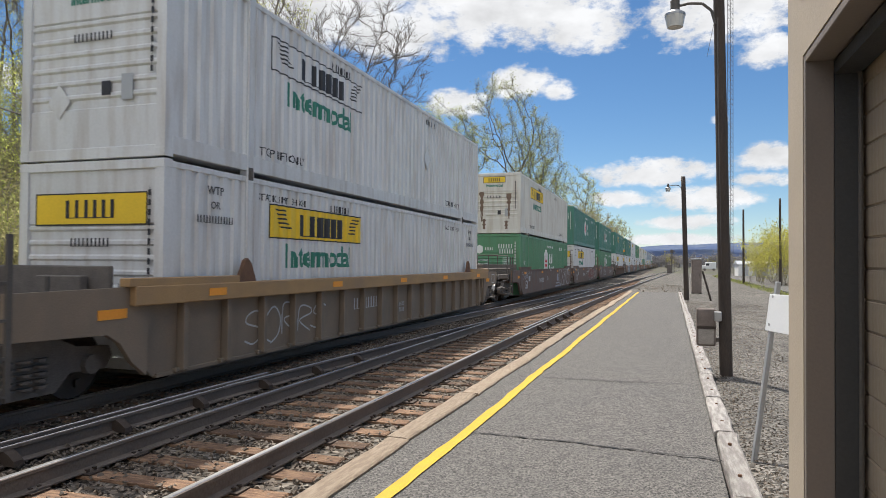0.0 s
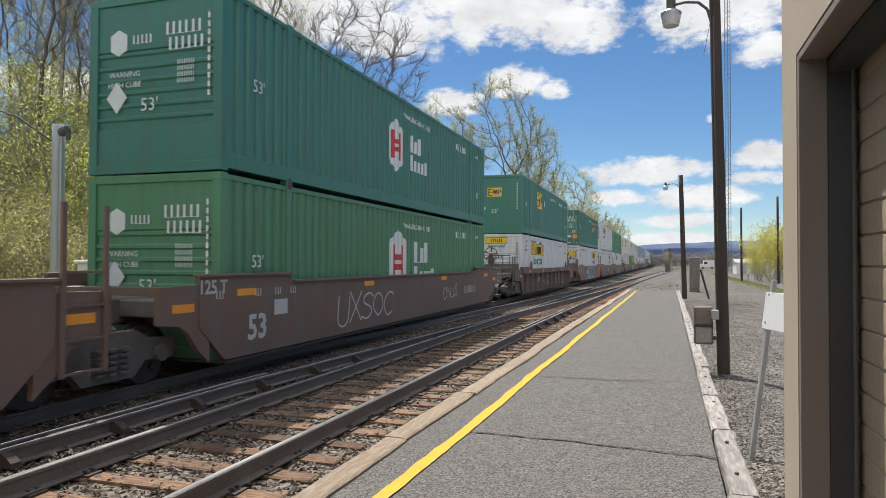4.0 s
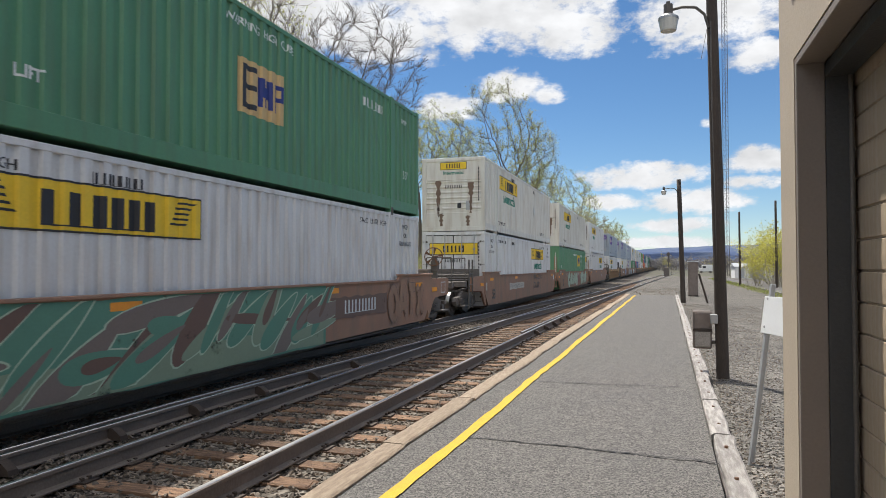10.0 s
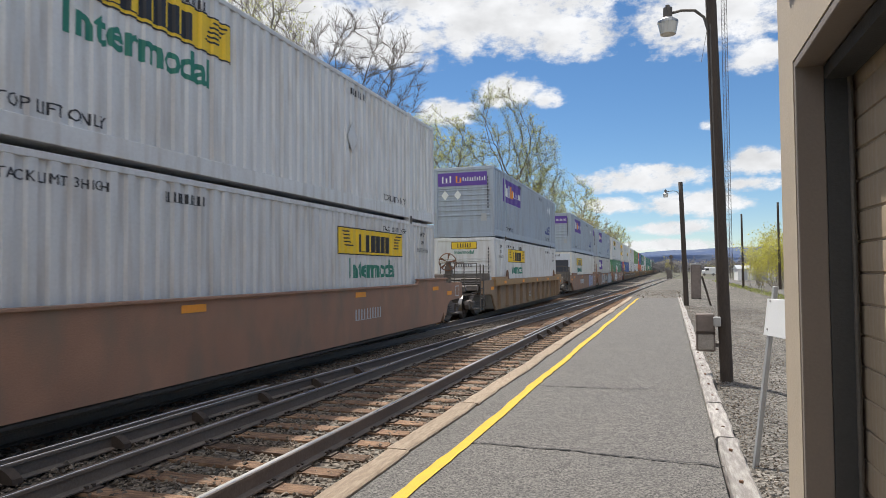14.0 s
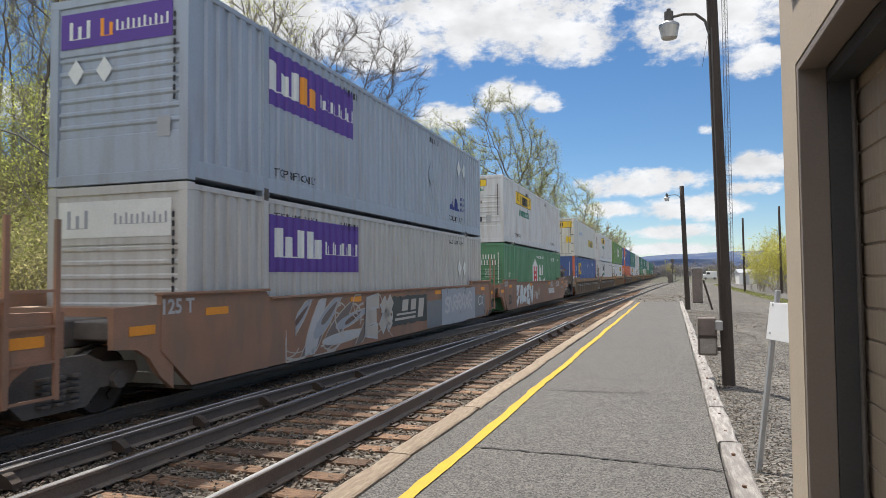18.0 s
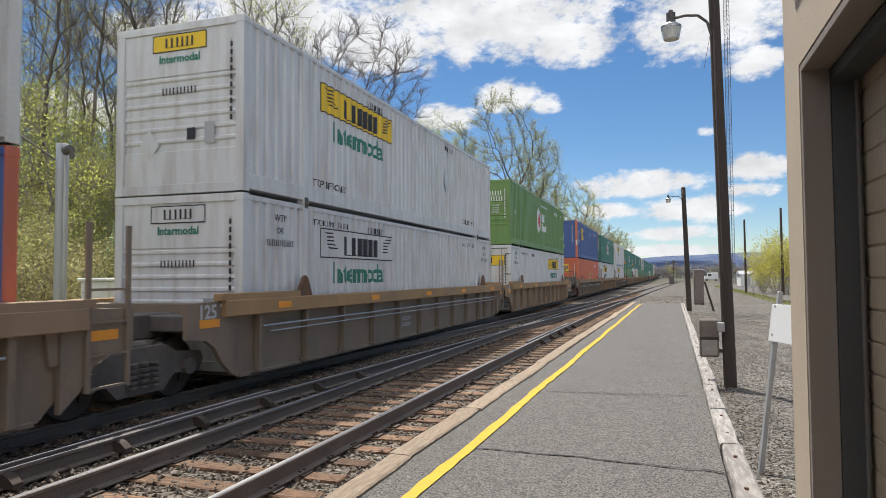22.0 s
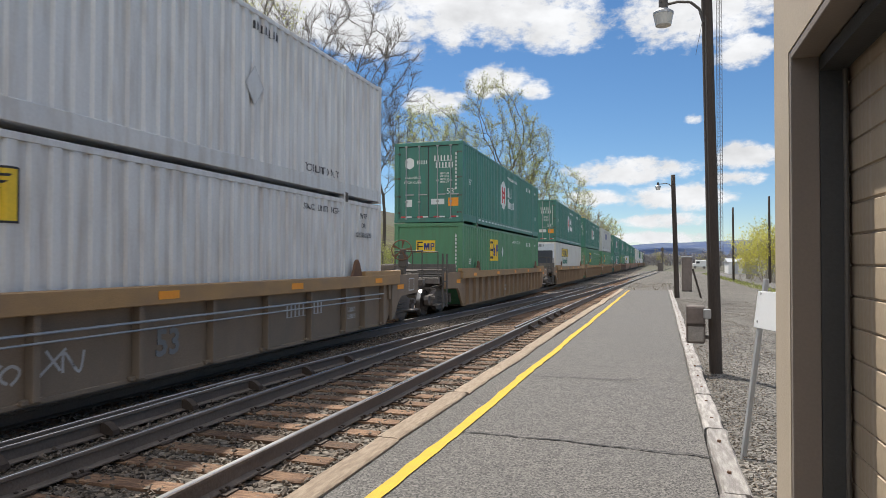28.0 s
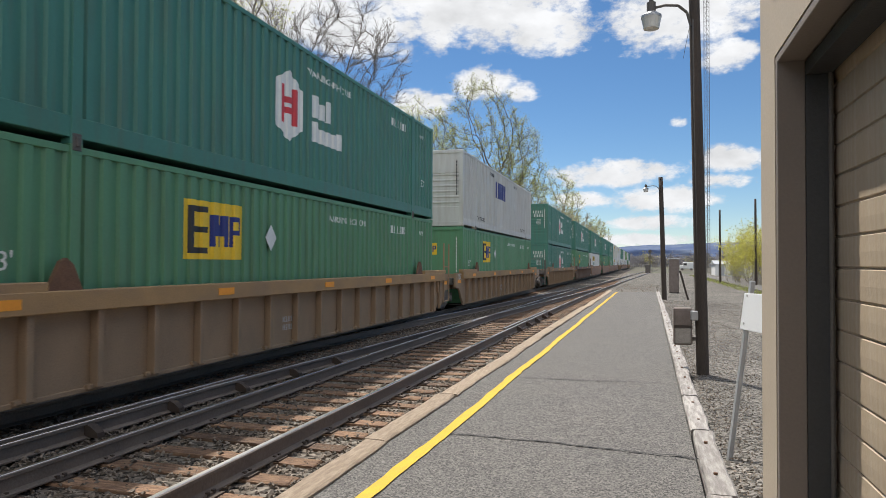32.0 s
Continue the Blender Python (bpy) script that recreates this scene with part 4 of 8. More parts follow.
def posts_and_rails(paint):
    out = []
    out.append(("bottom_rail", boxes((HX - 0.11, HX, -HY + 0.16, HY - 0.16, 0.045, 0.3), bevel=0.008)))
    out.append(("bottom_rail", boxes((-HX, -HX + 0.11, -HY + 0.16, HY - 0.16, 0.045, 0.3), bevel=0.008)))
    out.append(("top_rail", boxes((HX - 0.09, HX - 0.004, -HY + 0.16, HY - 0.16, H - 0.11, H - 0.022), bevel=0.008)))
    out.append(("top_rail", boxes((-HX + 0.004, -HX + 0.09, -HY + 0.16, HY - 0.16, H - 0.11, H - 0.022), bevel=0.008)))
    for sx in (-1, 1):
        for sy in (-1, 1):
            x, y = sx * (HX - 0.08), sy * (HY - 0.08)
            out.append(("corner_post", boxes((x - 0.08, x + 0.08, y - 0.08, y + 0.08, 0.0, H), (x - 0.085, x + 0.085, y - 0.085, y + 0.085, 0.0, 0.12), (x - 0.085, x + 0.085, y - 0.085, y + 0.085, H - 0.12, H), bevel=0.006)))
            y = sy * (HY - 1.98)
            out.append(("lift_post", boxes((x - 0.06, x + 0.092, y - 0.08, y + 0.08, 0.0, H), (x - 0.06, x + 0.094, y - 0.09, y + 0.09, -0.03, 0.13), (x - 0.06, x + 0.094, y - 0.09, y + 0.09, H - 0.13, H), bevel=0.006)))
    for sy in (-1, 1):
        y = sy * (HY - 0.06)
        out.append(("end_sill", boxes((-HX + 0.16, HX - 0.16, y - 0.06, y + 0.06, 0.0, 0.16), bevel=0.006)))
        out.append(("end_header", boxes((-HX + 0.16, HX - 0.16, y - 0.06, y + 0.06, H - 0.13, H), bevel=0.006)))
    out.append(("roof", boxes((-HX + 0.09, HX - 0.09, -HY + 0.12, HY - 0.12, H - 0.05, H - 0.02))))
    out.append(("floor", boxes((-HX + 0.11, HX - 0.11, -HY + 0.12, HY - 0.12, 0.06, 0.14))))
    return [(n, finish(n, bm, paint)) for n, bm in out]


def on_side(me, name, parent, y, z, label="", lift=0.004):
    """Lay a flat marking on the side that faces the platform, centred y metres from the near end."""
    return put(name, me, parent, label, pose(HX + lift, -HY + y, z, 0, 0, 90))


def on_end(me, name, parent, x, z, label="", lift=0.004):
    return put(name, me, parent, label, pose(x, -HY - lift + 0.03, z))


def side_depth(y):
    """How far the corrugated side lies behind its outer face at y, from the container's middle."""
    y0, y1 = -HY + 0.16, HY - 0.16
    n = max(1, round((y1 - y0) / 0.283))
    p = (y1 - y0) / n
    t = ((y - y0) / p) % 1.0
    if t < 0.42:
        d = 0.0
    elif t < 0.52:
        d = (t - 0.42) * 10
    elif t < 0.9:
        d = 1.0
    else:
        d = (1.0 - t) * 10
    return 0.012 + 0.041 * d


def painted_on(me, yc):
    """A copy of a flat marking that follows the corrugations, centred yc metres from the container's near end."""
    def make():
        bm = bmesh.new()
        bm.from_mesh(me)
        lo, hi = min(v.co.x for v in bm.verts), max(v.co.x for v in bm.verts)
        y0, y1 = -HY + 0.16, HY - 0.16
        n = max(1, round((y1 - y0) / 0.283))
        p = (y1 - y0) / n
        for k in range(n):
            for f in (0.0, 0.42, 0.52, 0.9):
                x = y0 + (k + f) * p - (-HY + yc)
                if lo < x < hi:
                    bmesh.ops.bisect_plane(bm, geom=bm.verts[:] + bm.edges[:] + bm.faces[:], plane_co=(x, 0, 0), plane_no=(1, 0, 0))
        for v in bm.verts:
            v.co.y += side_depth(-HY + yc + v.co.x)
        out = bpy.data.meshes.new(me.name)
        bm.to_mesh(out)
        bm.free()
        for m in me.materials:
            out.materials.append(m)
        return out
    return cached(("wave", me.name, me.materials[0].name, round(yc, 3)), make)


def flat(w, h, material, key=""):
    return cached(("flat", w, h, material), lambda: finish("panel", boxes((-w / 2, w / 2, -0.003, 0.0, -h / 2, h / 2)), material))


def cells(name, xs, zs, filled, material):
    """A flat stencil in one piece: the filled squares (column, row) of a grid with lines at xs and zs."""
    bm, seen = bmesh.new(), {}

    def corner(i, j):
        if (i, j) not in seen:
            seen[i, j] = bm.verts.new((xs[i], -0.003, zs[j]))
        return seen[i, j]

    for i, j in filled:
        bm.faces.new((corner(i, j), corner(i + 1, j), corner(i + 1, j + 1), corner(i, j + 1)))
    me = bpy.data.meshes.new(name)
    bm.to_mesh(me)
    bm.free()
    me.materials.append(M[material])
    return me


def bars(words, size, material):
    """Bars that stand in for unreadable, private or brand writing: for each word its letter count, or the heights of its letters. One upright a letter, on a thin line."""
    def make():
        rows = (0.0, 0.045, 0.72, 0.86, 1.0)
        xs, filled = [0.0], []
        thick, gap = (0.48, 0.2) if size >= 0.3 else (0.24, 0.36)

        def column(width, top):
            filled.extend((len(xs) - 1, r) for r in range(4) if rows[r + 1] <= top + 0.01)
            xs.append(xs[-1] + width * size)

        for i, word in enumerate(words):
            for k, tall in enumerate((1.0,) * word if isinstance(word, int) else word):
                if k:
                    column(gap, 0.045)
                column(thick, tall)
            if i < len(words) - 1:
                column(0.42, 0.045)
        return cells("lettering", [x - xs[-1] / 2 for x in xs], [(z - 0.5) * size for z in rows], filled, material)
    return cached(("bars", tuple(words), size, material), make)


def column_bars(n, size, material):
    def make():
        xs, zs, filled = [x * size for x in (-0.26, -0.03, 0.03, 0.26)], [0.0], []
        for k in range(n):
            for h, cols in ((0.95, range(3)), (0.55, (1,))):
                filled.extend((c, len(zs) - 1) for c in cols)
                zs.append(zs[-1] + h * size)
        return cells("lettering", xs, [z - zs[-1] / 2 for z in zs], filled, material)
    return cached(("col", n, size, material), make)


CAPS_LOW, LOW_MIX = (1.0, 0.72, 1.0), (1.0, 0.72, 1.0, 0.86, 0.86, 1.0, 0.72, 1.0, 0.72, 1.0)


def plate_frame(w, h, material, t=0.025):
    return cached(("frame", w, h, material), lambda: finish("outline", boxes((-w / 2, w / 2, -0.004, 0, h / 2 - t, h / 2), (-w / 2, w / 2, -0.004, 0, -h / 2, -h / 2 + t), (-w / 2, -w / 2 + t, -0.004, 0, -h / 2 + t, h / 2 - t), (w / 2 - t, w / 2, -0.004, 0, -h / 2 + t, h / 2 - t)), material))


def scroll_shape(s):
    """Slanted strokes at the plate's ends."""
    def make():
        bm = bmesh.new()
        for k in range(5):
            z = 0.2 - k * 0.075
            vs = [bm.verts.new((x, -0.004, zz)) for x, zz in ((-0.3 + k * 0.05, z), (-0.3 + k * 0.05 + 0.34, z), (-0.3 + k * 0.05 + 0.36, z - 0.03), (-0.3 + k * 0.05 + 0.03, z - 0.03))]
            for v in vs:
                v.co.x *= -s
            bm.faces.new(vs if s < 0 else vs[::-1])
        return finish("scroll", bm, "ink")
    return cached(("scroll", s), make)


def name_plate(c, y, z, fill, w=3.65, h=0.6, wave=True):
    """The owner's plate, its name drawn as plain bars."""
    lay = (lambda me, yy: painted_on(me, yy)) if wave else (lambda me, yy: me)
    p = on_side(lay(flat(w, h, fill), y), "name_plate", c, y, z, "yellow name plate with dark bars" if fill == "sign_yellow" else "outlined name plate with dark bars")
    put("outline", lay(plate_frame(w, h, "ink"), y), p, at=pose(0, -0.002, 0))
    put("lettering", lay(bars((1, 1, 4), 0.4, "ink"), y), p, at=pose(0, -0.004, -0.03))
    for s in (-1, 1):
        put("scroll", lay(scroll_shape(s), y + s * (w / 2 - 0.42)), p, at=pose(s * (w / 2 - 0.42), -0.003, 0.02))


def rust_streak(h, seed):
    rng = random.Random(seed)
    bm = bmesh.new()
    rows = []
    for k in range(15):
        w = 0.07 * (0.5 + rng.random()) * (0.5 + k / 14)
        rows.append([bm.verts.new((-w + rng.uniform(-0.015, 0.015), -0.004, h * k / 14)), bm.verts.new((w + rng.uniform(-0.015, 0.015), -0.004, h * k / 14))])
    for a, b in zip(rows, rows[1:]):
        bm.faces.new((a[0], a[1], b[1], b[0]))
    return finish("rust_streak", bm, "streak")


def hexagon(s=1.0):
    def make():
        bm = bmesh.new()
        vs = [bm.verts.new((x * s, -0.003, z * s)) for x, z in ((0, 0.68), (0.52, 0.4), (0.52, -0.4), (0, -0.68), (-0.52, -0.4), (-0.52, 0.4))]
        bm.faces.new(vs)
        return finish("hexagon", bm, "ink_white")
    return cached(("hexagon", s), make)


def hub_emblem(c, y, z, s=1.0):
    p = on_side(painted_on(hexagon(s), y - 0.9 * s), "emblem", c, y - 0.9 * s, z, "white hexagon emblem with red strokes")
    marks = cached(("hub_strokes", s), lambda: sized(cells("stroke", (-0.3, -0.14, 0.14, 0.3), (-0.36, -0.16, -0.04, 0.04, 0.16, 0.36), [(c, r) for c in (0, 2) for r in range(5)] + [(1, 1), (1, 3)], "ink_red"), s, s))
    put("stroke", painted_on(marks, y - 0.9 * s), p, at=pose(0, -0.003, 0))
    b = on_side(painted_on(bars(((1.0, 0.72, 1.0),), 0.46 * s, "ink_white"), y + 0.5 * s), "lettering", c, y + 0.5 * s, z + 0.22 * s)
    on_side(painted_on(bars(((1.0, 0.72, 0.72, 0.72, 0.86),), 0.42 * s, "ink_white"), y + 0.75 * s), "lettering", c, y + 0.75 * s, z - 0.3 * s)


def sized(me, sx, sz):
    me.transform(Matrix.Diagonal((sx, 1, sz, 1)))
    return me


def emp_strokes():
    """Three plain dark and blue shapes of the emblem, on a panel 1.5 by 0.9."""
    return (cells("stroke", (-0.66, -0.56, -0.2), (-0.36, -0.27, -0.04, 0.05, 0.27, 0.36), [(0, r) for r in range(5)] + [(1, 0), (1, 2), (1, 4)], "ink"),
            cells("stroke", (-0.13, -0.03, 0.05, 0.13, 0.21, 0.31), (-0.25, -0.08, 0.1, 0.25), [(0, 0), (0, 1), (0, 2), (4, 0), (4, 1), (4, 2), (1, 2), (1, 1), (3, 2), (3, 1), (2, 1), (2, 0)], "ink_navy"),
            cells("stroke", (0.39, 0.48, 0.6, 0.69), (-0.25, -0.05, 0.03, 0.17, 0.25), [(0, r) for r in range(4)] + [(1, 1), (1, 3), (2, 1), (2, 2), (2, 3)], "ink_navy"))


def emp_patch(c, y, z, w=1.5, h=0.9, fill="sign_yellow"):
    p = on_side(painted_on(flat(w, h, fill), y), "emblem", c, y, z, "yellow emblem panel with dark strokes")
    for me in cached(("emp", w), lambda: [sized(m, w / 1.5, h / 0.9) for m in emp_strokes()]):
        put("stroke", painted_on(me, y), p, at=pose(0, -0.003, 0))


def emp_end(c, x, z, w, out):
    """The same emblem on an end wall."""
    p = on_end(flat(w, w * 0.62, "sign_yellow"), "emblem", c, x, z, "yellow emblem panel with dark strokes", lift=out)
    for me in cached(("emp_end", w), lambda: [sized(m, w / 1.5, w / 1.5) for m in emp_strokes()]):
        put("stroke", me, p, at=pose(0, -0.004, 0))


def diamond(c, y, z, material="ink_white", r=0.28, end=False, lift=0.004):
    def make():
        bm = bmesh.new()
        bm.faces.new([bm.verts.new((x, -0.004, zz)) for x, zz in ((0, r), (r * 0.8, 0), (0, -r), (-r * 0.8, 0))])
        return finish("placard", bm, material)
    me = cached(("diamond", material, r), make)
    if end:
        on_end(me, "placard", c, y, z, "diamond placard holder", -lift)
    else:
        on_side(me, "placard", c, y, z, "diamond placard holder", lift)


KIND_LABEL = {
    "jb": "white corrugated container with owner's plates", "reefer": "smooth white refrigerated container with cooling unit",
    "jbs": "smooth white-panelled container with rusty doors", "emp": "green corrugated container with yellow emblem panel", "hub": "green corrugated container with white hexagon emblem",
    "fdx": "pale grey corrugated container with purple panels", "blue": "blue corrugated container with orange corner posts", "orange": "orange corrugated container with yellow emblem",
    "swift": "pale grey corrugated container with dark lettering bars"}


def container(kind, paint, doors, place, spec, far=False):
    """One 53-foot container. spec: where along it the emblem is, its style."""
    c = thing("shipping_container", KIND_LABEL[kind] + (", stacked on another" if place == "top" else ", set in a well car"), "container", "containers on the train")
    pm = "c_" + paint
    post = "c_orange" if kind == "blue" else pm
    plain = kind in ("reefer", "jbs")
    for n, me in cached(("frame", kind == "blue", pm, plain), lambda: posts_and_rails(pm)):
        ob = put(n, me, c)
    if kind == "blue":
        for ob in c.children:
            if ob.name.startswith("corner_post") and ob.data.materials[0] is M[pm]:
                me = ob.data.copy()
                me.materials.clear()
                me.materials.append(M["c_orange"])
                ob.data = me
    make_side = smooth_side if plain else corrugated
    side = cached(("side", pm, plain), lambda: make_side(pm, -HY + 0.16, HY - 0.16, 0.3, H - 0.11, HX - (0.006 if plain else 0.012)))
    put("side_panel", side, c)
    put("side_panel", side, c, at=pose(0, 0, 0, 0, 0, 180))
    end_at = Matrix.Identity(4) if doors else pose(0, 0, 0, 0, 0, 180)
    if kind in ("reefer", "emp", "blue", "orange"):
        f = put("front_wall", cached(("grille", pm), lambda: grille_end(pm)), c, at=end_at @ pose(0, 0, 0, 0, 0, 180))
    else:
        f = put("front_wall", cached(("ribs", pm), lambda: ribbed_end(pm)), c, at=end_at @ pose(0, 0, 0, 0, 0, 180))
    for s in (-1, 1):
        leaf = put("door", cached(("leaf", pm, s), lambda: door_leaf(pm, s)), c, at=end_at)
        for x in (() if far and not doors else (0.35, 0.85)):
            put("locking_rod", cached("rod", locking_rod), leaf, at=pose(s * x, 0, 0))
    y, style = spec
    ink = "ink" if paint in ("white", "cream", "grey", "swift") else "ink_white"
    if kind in ("jb", "reefer", "jbs"):
        zp = 2.2
        fill = "sign_yellow" if style in ("y", "yw", "yn") else pm
        name_plate(c, y, zp if kind != "jbs" else 1.35, fill, wave=not plain)
        if kind != "jbs" and style != "yn":
            word = text_mesh("Intermodal", 0.6, "ink_green", True)
            on_side(word if plain else painted_on(word, y), "lettering", c, y, zp - 0.62, "green lettering")
    elif kind == "hub":
        hub_emblem(c, y if place == "top" else y + 0.4, 1.58 if place == "top" else 1.5, 1.0 if place == "top" else 1.25)
    elif kind == "emp":
        if style == "faded":
            emp_patch(c, y, 1.56, 1.38, 0.9, "sign_faded")
            diamond(c, y - 4.35, 1.78, r=0.24)
            on_side(painted_on(text_mesh("LIFT", 0.2, "ink_white", True), y - 4.45), "lettering", c, y - 4.45, 0.67)
        else:
            emp_patch(c, y, 2.0)
            diamond(c, y + 1.6, 1.95, r=0.24)
    elif kind == "blue":
        emp_patch(c, y, 1.97)
        label = on_side(flat(0.44, 0.42, "ink_white"), "label", c, 0.95, 1.4, "white label with dark writing")
        put("lettering", text_mesh("110", 0.25, "ink", True), label, at=pose(0, -0.005, 0.05))
        put("lettering", bars((4, 5), 0.06, "ink"), label, at=pose(0, -0.005, -0.15))
        on_side(text_mesh("53", 0.55, "ink_white"), "lettering", c, 0.95, 1.95)
        on_side(flat(0.14, 0.2, "ink_orange"), "label", c, 1.05, 0.62)
        on_side(bars((1, 2), 0.16, "ink_white"), "lettering", c, 2.6, 0.52)
        on_side(flat(0.3, 0.3, "ink_white"), "label", c, 9.0, 2.25)
    elif kind == "orange":
        emp_patch(c, y, 1.52, 1.0, 0.66)
        on_side(bars((5, 6), 0.16, "ink_white"), "lettering", c, 12.0, 2.3)
    elif kind == "fdx":
        p = on_side(painted_on(flat(3.55, 1.0, "ink_purple"), y), "emblem", c, y, 2.1, "purple panel with white and orange bars")
        put("lettering", painted_on(bars((CAPS_LOW,), 0.52, "ink_white"), y - 1.1), p, at=pose(-1.1, -0.004, 0.02))
        put("lettering", painted_on(bars(((1.0, 0.72),), 0.52, "ink_orange" if place == "top" else "ink_white"), y - 0.22), p, at=pose(-0.22, -0.004, 0.02))
        put("lettering", painted_on(bars((LOW_MIX,), 0.26, "ink_white"), y + 0.95), p, at=pose(0.95, -0.004, -0.02))
        if paint == "grey" and place == "top":
            def peaks():
                bm = bmesh.new()
                for tri in (((-0.55, 0.0), (-0.1, 0.0), (-0.2, 0.42)), ((-0.12, 0.0), (0.5, 0.0), (0.02, 0.55))):
                    bm.faces.new([bm.verts.new((a, -0.003, b)) for a, b in tri])
                return finish("emblem", bm, "ink_navy")
            on_side(painted_on(cached("peaks", peaks), 13.0), "emblem", c, 13.0, 0.72, "dark blue mountain-shaped emblem")
            for k in range(3):
                on_side(painted_on(bars((7,), 0.1, "ink_navy"), 13.9), "lettering", c, 13.9, 1.15 - 0.18 * k)
        for yy in (13.4, 14.0):
            diamond(c, yy, 2.15 if place == "top" else 1.75, "ink_white", 0.26)
    elif kind == "swift":
        on_side(painted_on(bars((5,), 0.75, "ink_navy"), y), "lettering", c, y, 2.0)
    if kind == "jbs":
        for k, (a, b) in enumerate(((3.0, 3.9), (4.0, 5.2))):
            sprayed_tag(c, -HY + a, -HY + b, 1.75, 2.05, "paint_sky", HX + 0.004, seed=60 + k, width=0.035)
    # small writing common to most
    if not plain and not far:
        if ink == "ink":
            for yy in (3.05, 13.1):
                if place == "top":
                    on_side(painted_on(text_mesh("TOP LIFT ONLY", 0.21, ink), yy), "lettering", c, yy, 0.43)
                else:
                    on_side(painted_on(text_mesh("STACK LIMIT 3 HIGH", 0.17, ink), yy), "lettering", c, yy, 2.58)
            on_side(painted_on(bars((4, 2, 2, 2), 0.14, ink), 5.2), "lettering", c, 5.2, 2.58)
            if place == "top":
                on_side(painted_on(bars((4, 6), 0.14, ink), 11.0), "lettering", c, 11.0, 2.6)
        else:
            on_side(painted_on(bars((4, 6), 0.2, ink), 13.0), "lettering", c, 13.0, 2.42)
            if kind in ("hub", "emp"):
                on_side(text_mesh("WTP", 0.18, ink), "lettering", c, 15.0, 2.4)
        if paint in ("green", "emerald", "lime"):
            warn = y if style == "faded" else 9.8 if y < 7 else 8.8
            on_side(painted_on(text_mesh("WARNING HIGH CUBE", 0.2, "ink_white"), warn), "lettering", c, warn, 2.58 if style == "faded" else 2.45)
            on_side(text_mesh("53'", 0.3, "ink_white"), "lettering", c, 1.0, 1.5)
            on_side(text_mesh("53'", 0.3, "ink_white"), "lettering", c, 15.1, 1.0)
        else:
            if place == "top" and kind != "blue":
                diamond(c, 10.6 if y < 8 else 5.2, 1.55, "cabinet", 0.345)
                diamond(c, 10.6 if y < 8 else 5.2, 1.55, pm, 0.328, lift=0.006)
            for yy in ((1.1, 15.1) if place == "low" and kind == "jb" else ()):
                on_side(text_mesh("WTP", 0.18, ink), "lettering", c, yy, 2.55)
                on_side(text_mesh("OR", 0.16, ink), "lettering", c, yy, 2.33)
                on_side(bars((2, 4, 3, 4), 0.11, ink), "lettering", c, yy, 2.12)
            on_side(flat(0.05, 0.42, "ink_orange"), "reflective_strip", c, 14.2, 1.9)
    if doors:
        put("gasket", cached("gasket", lambda: finish("gasket", boxes(*[(a, b, -HY + 0.042, -HY + 0.052, 0.15, H - 0.13) for a, b in ((-HX + 0.095, -HX + 0.125), (-0.02, 0.02), (HX - 0.125, HX - 0.095))], *[(-HX + 0.125, HX - 0.125, -HY + 0.042, -HY + 0.051, z, z + 0.03) for z in (0.15, H - 0.16)]), "seal")), c, "black rubber door gasket")
        for sx in (-1, 1):
            for z in (0.35, 0.95, 1.6, 2.5):
                put("hinge", cached("hinge", lambda: finish("hinge", boxes((-0.1, 0.1, -HY + 0.0, -HY + 0.05, -0.035, 0.035), bevel=0.008), "darksteel")), c, at=pose(sx * (HX - 0.12), 0, z))
    if place == "top":
        for sy in (-1, 1):
            put("twist_lock", cached("twistlock", lambda: finish("twist_lock", boxes((HX - 0.09, HX + 0.022, -0.07, 0.07, -0.11, 0.1), (HX + 0.0, HX + 0.04, -0.03, 0.03, -0.06, 0.06), bevel=0.01), "darksteel")), c, "dark steel stacking lock", at=pose(0, sy * (HY - 1.98), 0))
    if kind == "hub" and doors:
        for k in range(22):
            on_side(flat(0.28, 0.06, "ink_white"), "reflective_strip", c, 2.4 + 0.55 * k, 0.2)
    out = -0.014 if doors or kind in ("emp", "blue", "orange") else 0.004
    on_end(column_bars(10, 0.09, ink), "lettering", c, HX - (0.4 if kind == "blue" else 0.26), 1.85, lift=out)
    # near end
    if paint == "cream" and not doors and kind == "jb":
        for x, z0, z1 in ((-0.62, 0.55, 2.0), (0.72, 0.7, 1.9), (-0.5, 0.2, 0.7), (0.6, 0.2, 0.6)):
            on_end(cached(("streak", x, z0), lambda: rust_streak(z1 - z0, int(z0 * 100))), "rust_streak", c, x, z0, "brown rust streak", lift=out)
    if kind in ("jb", "jbs"):
        fill = "sign_yellow" if style in ("y", "yw", "yn") else pm
        w, h, zz = (2.3, 0.5, 2.4) if kind == "jbs" else (2.0, 0.46, 2.22) if doors or style in ("yw", "yn") else (1.1, 0.3, 2.58)
        p = on_end(flat(w, h, fill), "name_plate", c, 0, zz, "name plate with dark bars", lift=out)
        put("outline", plate_frame(w, h, "ink", 0.018), p, at=pose(0, -0.002, 0))
        put("lettering", bars((1, 1, 4), h * 0.56, "ink"), p, at=pose(0, -0.006, 0))
        if kind == "jbs":
            on_end(flat(0.36, 0.46, "sign_yellow"), "label", c, 0.86, 1.25, "yellow warning label", lift=out)
        if not doors and style not in ("yw", "yn"):
            on_end(text_mesh("Intermodal", 0.19, "ink_green", True), "lettering", c, 0, 2.3, "green lettering", lift=out)
        on_end(bars((4, 6), 0.12, "ink"), "lettering", c, 0, 1.75, lift=out)
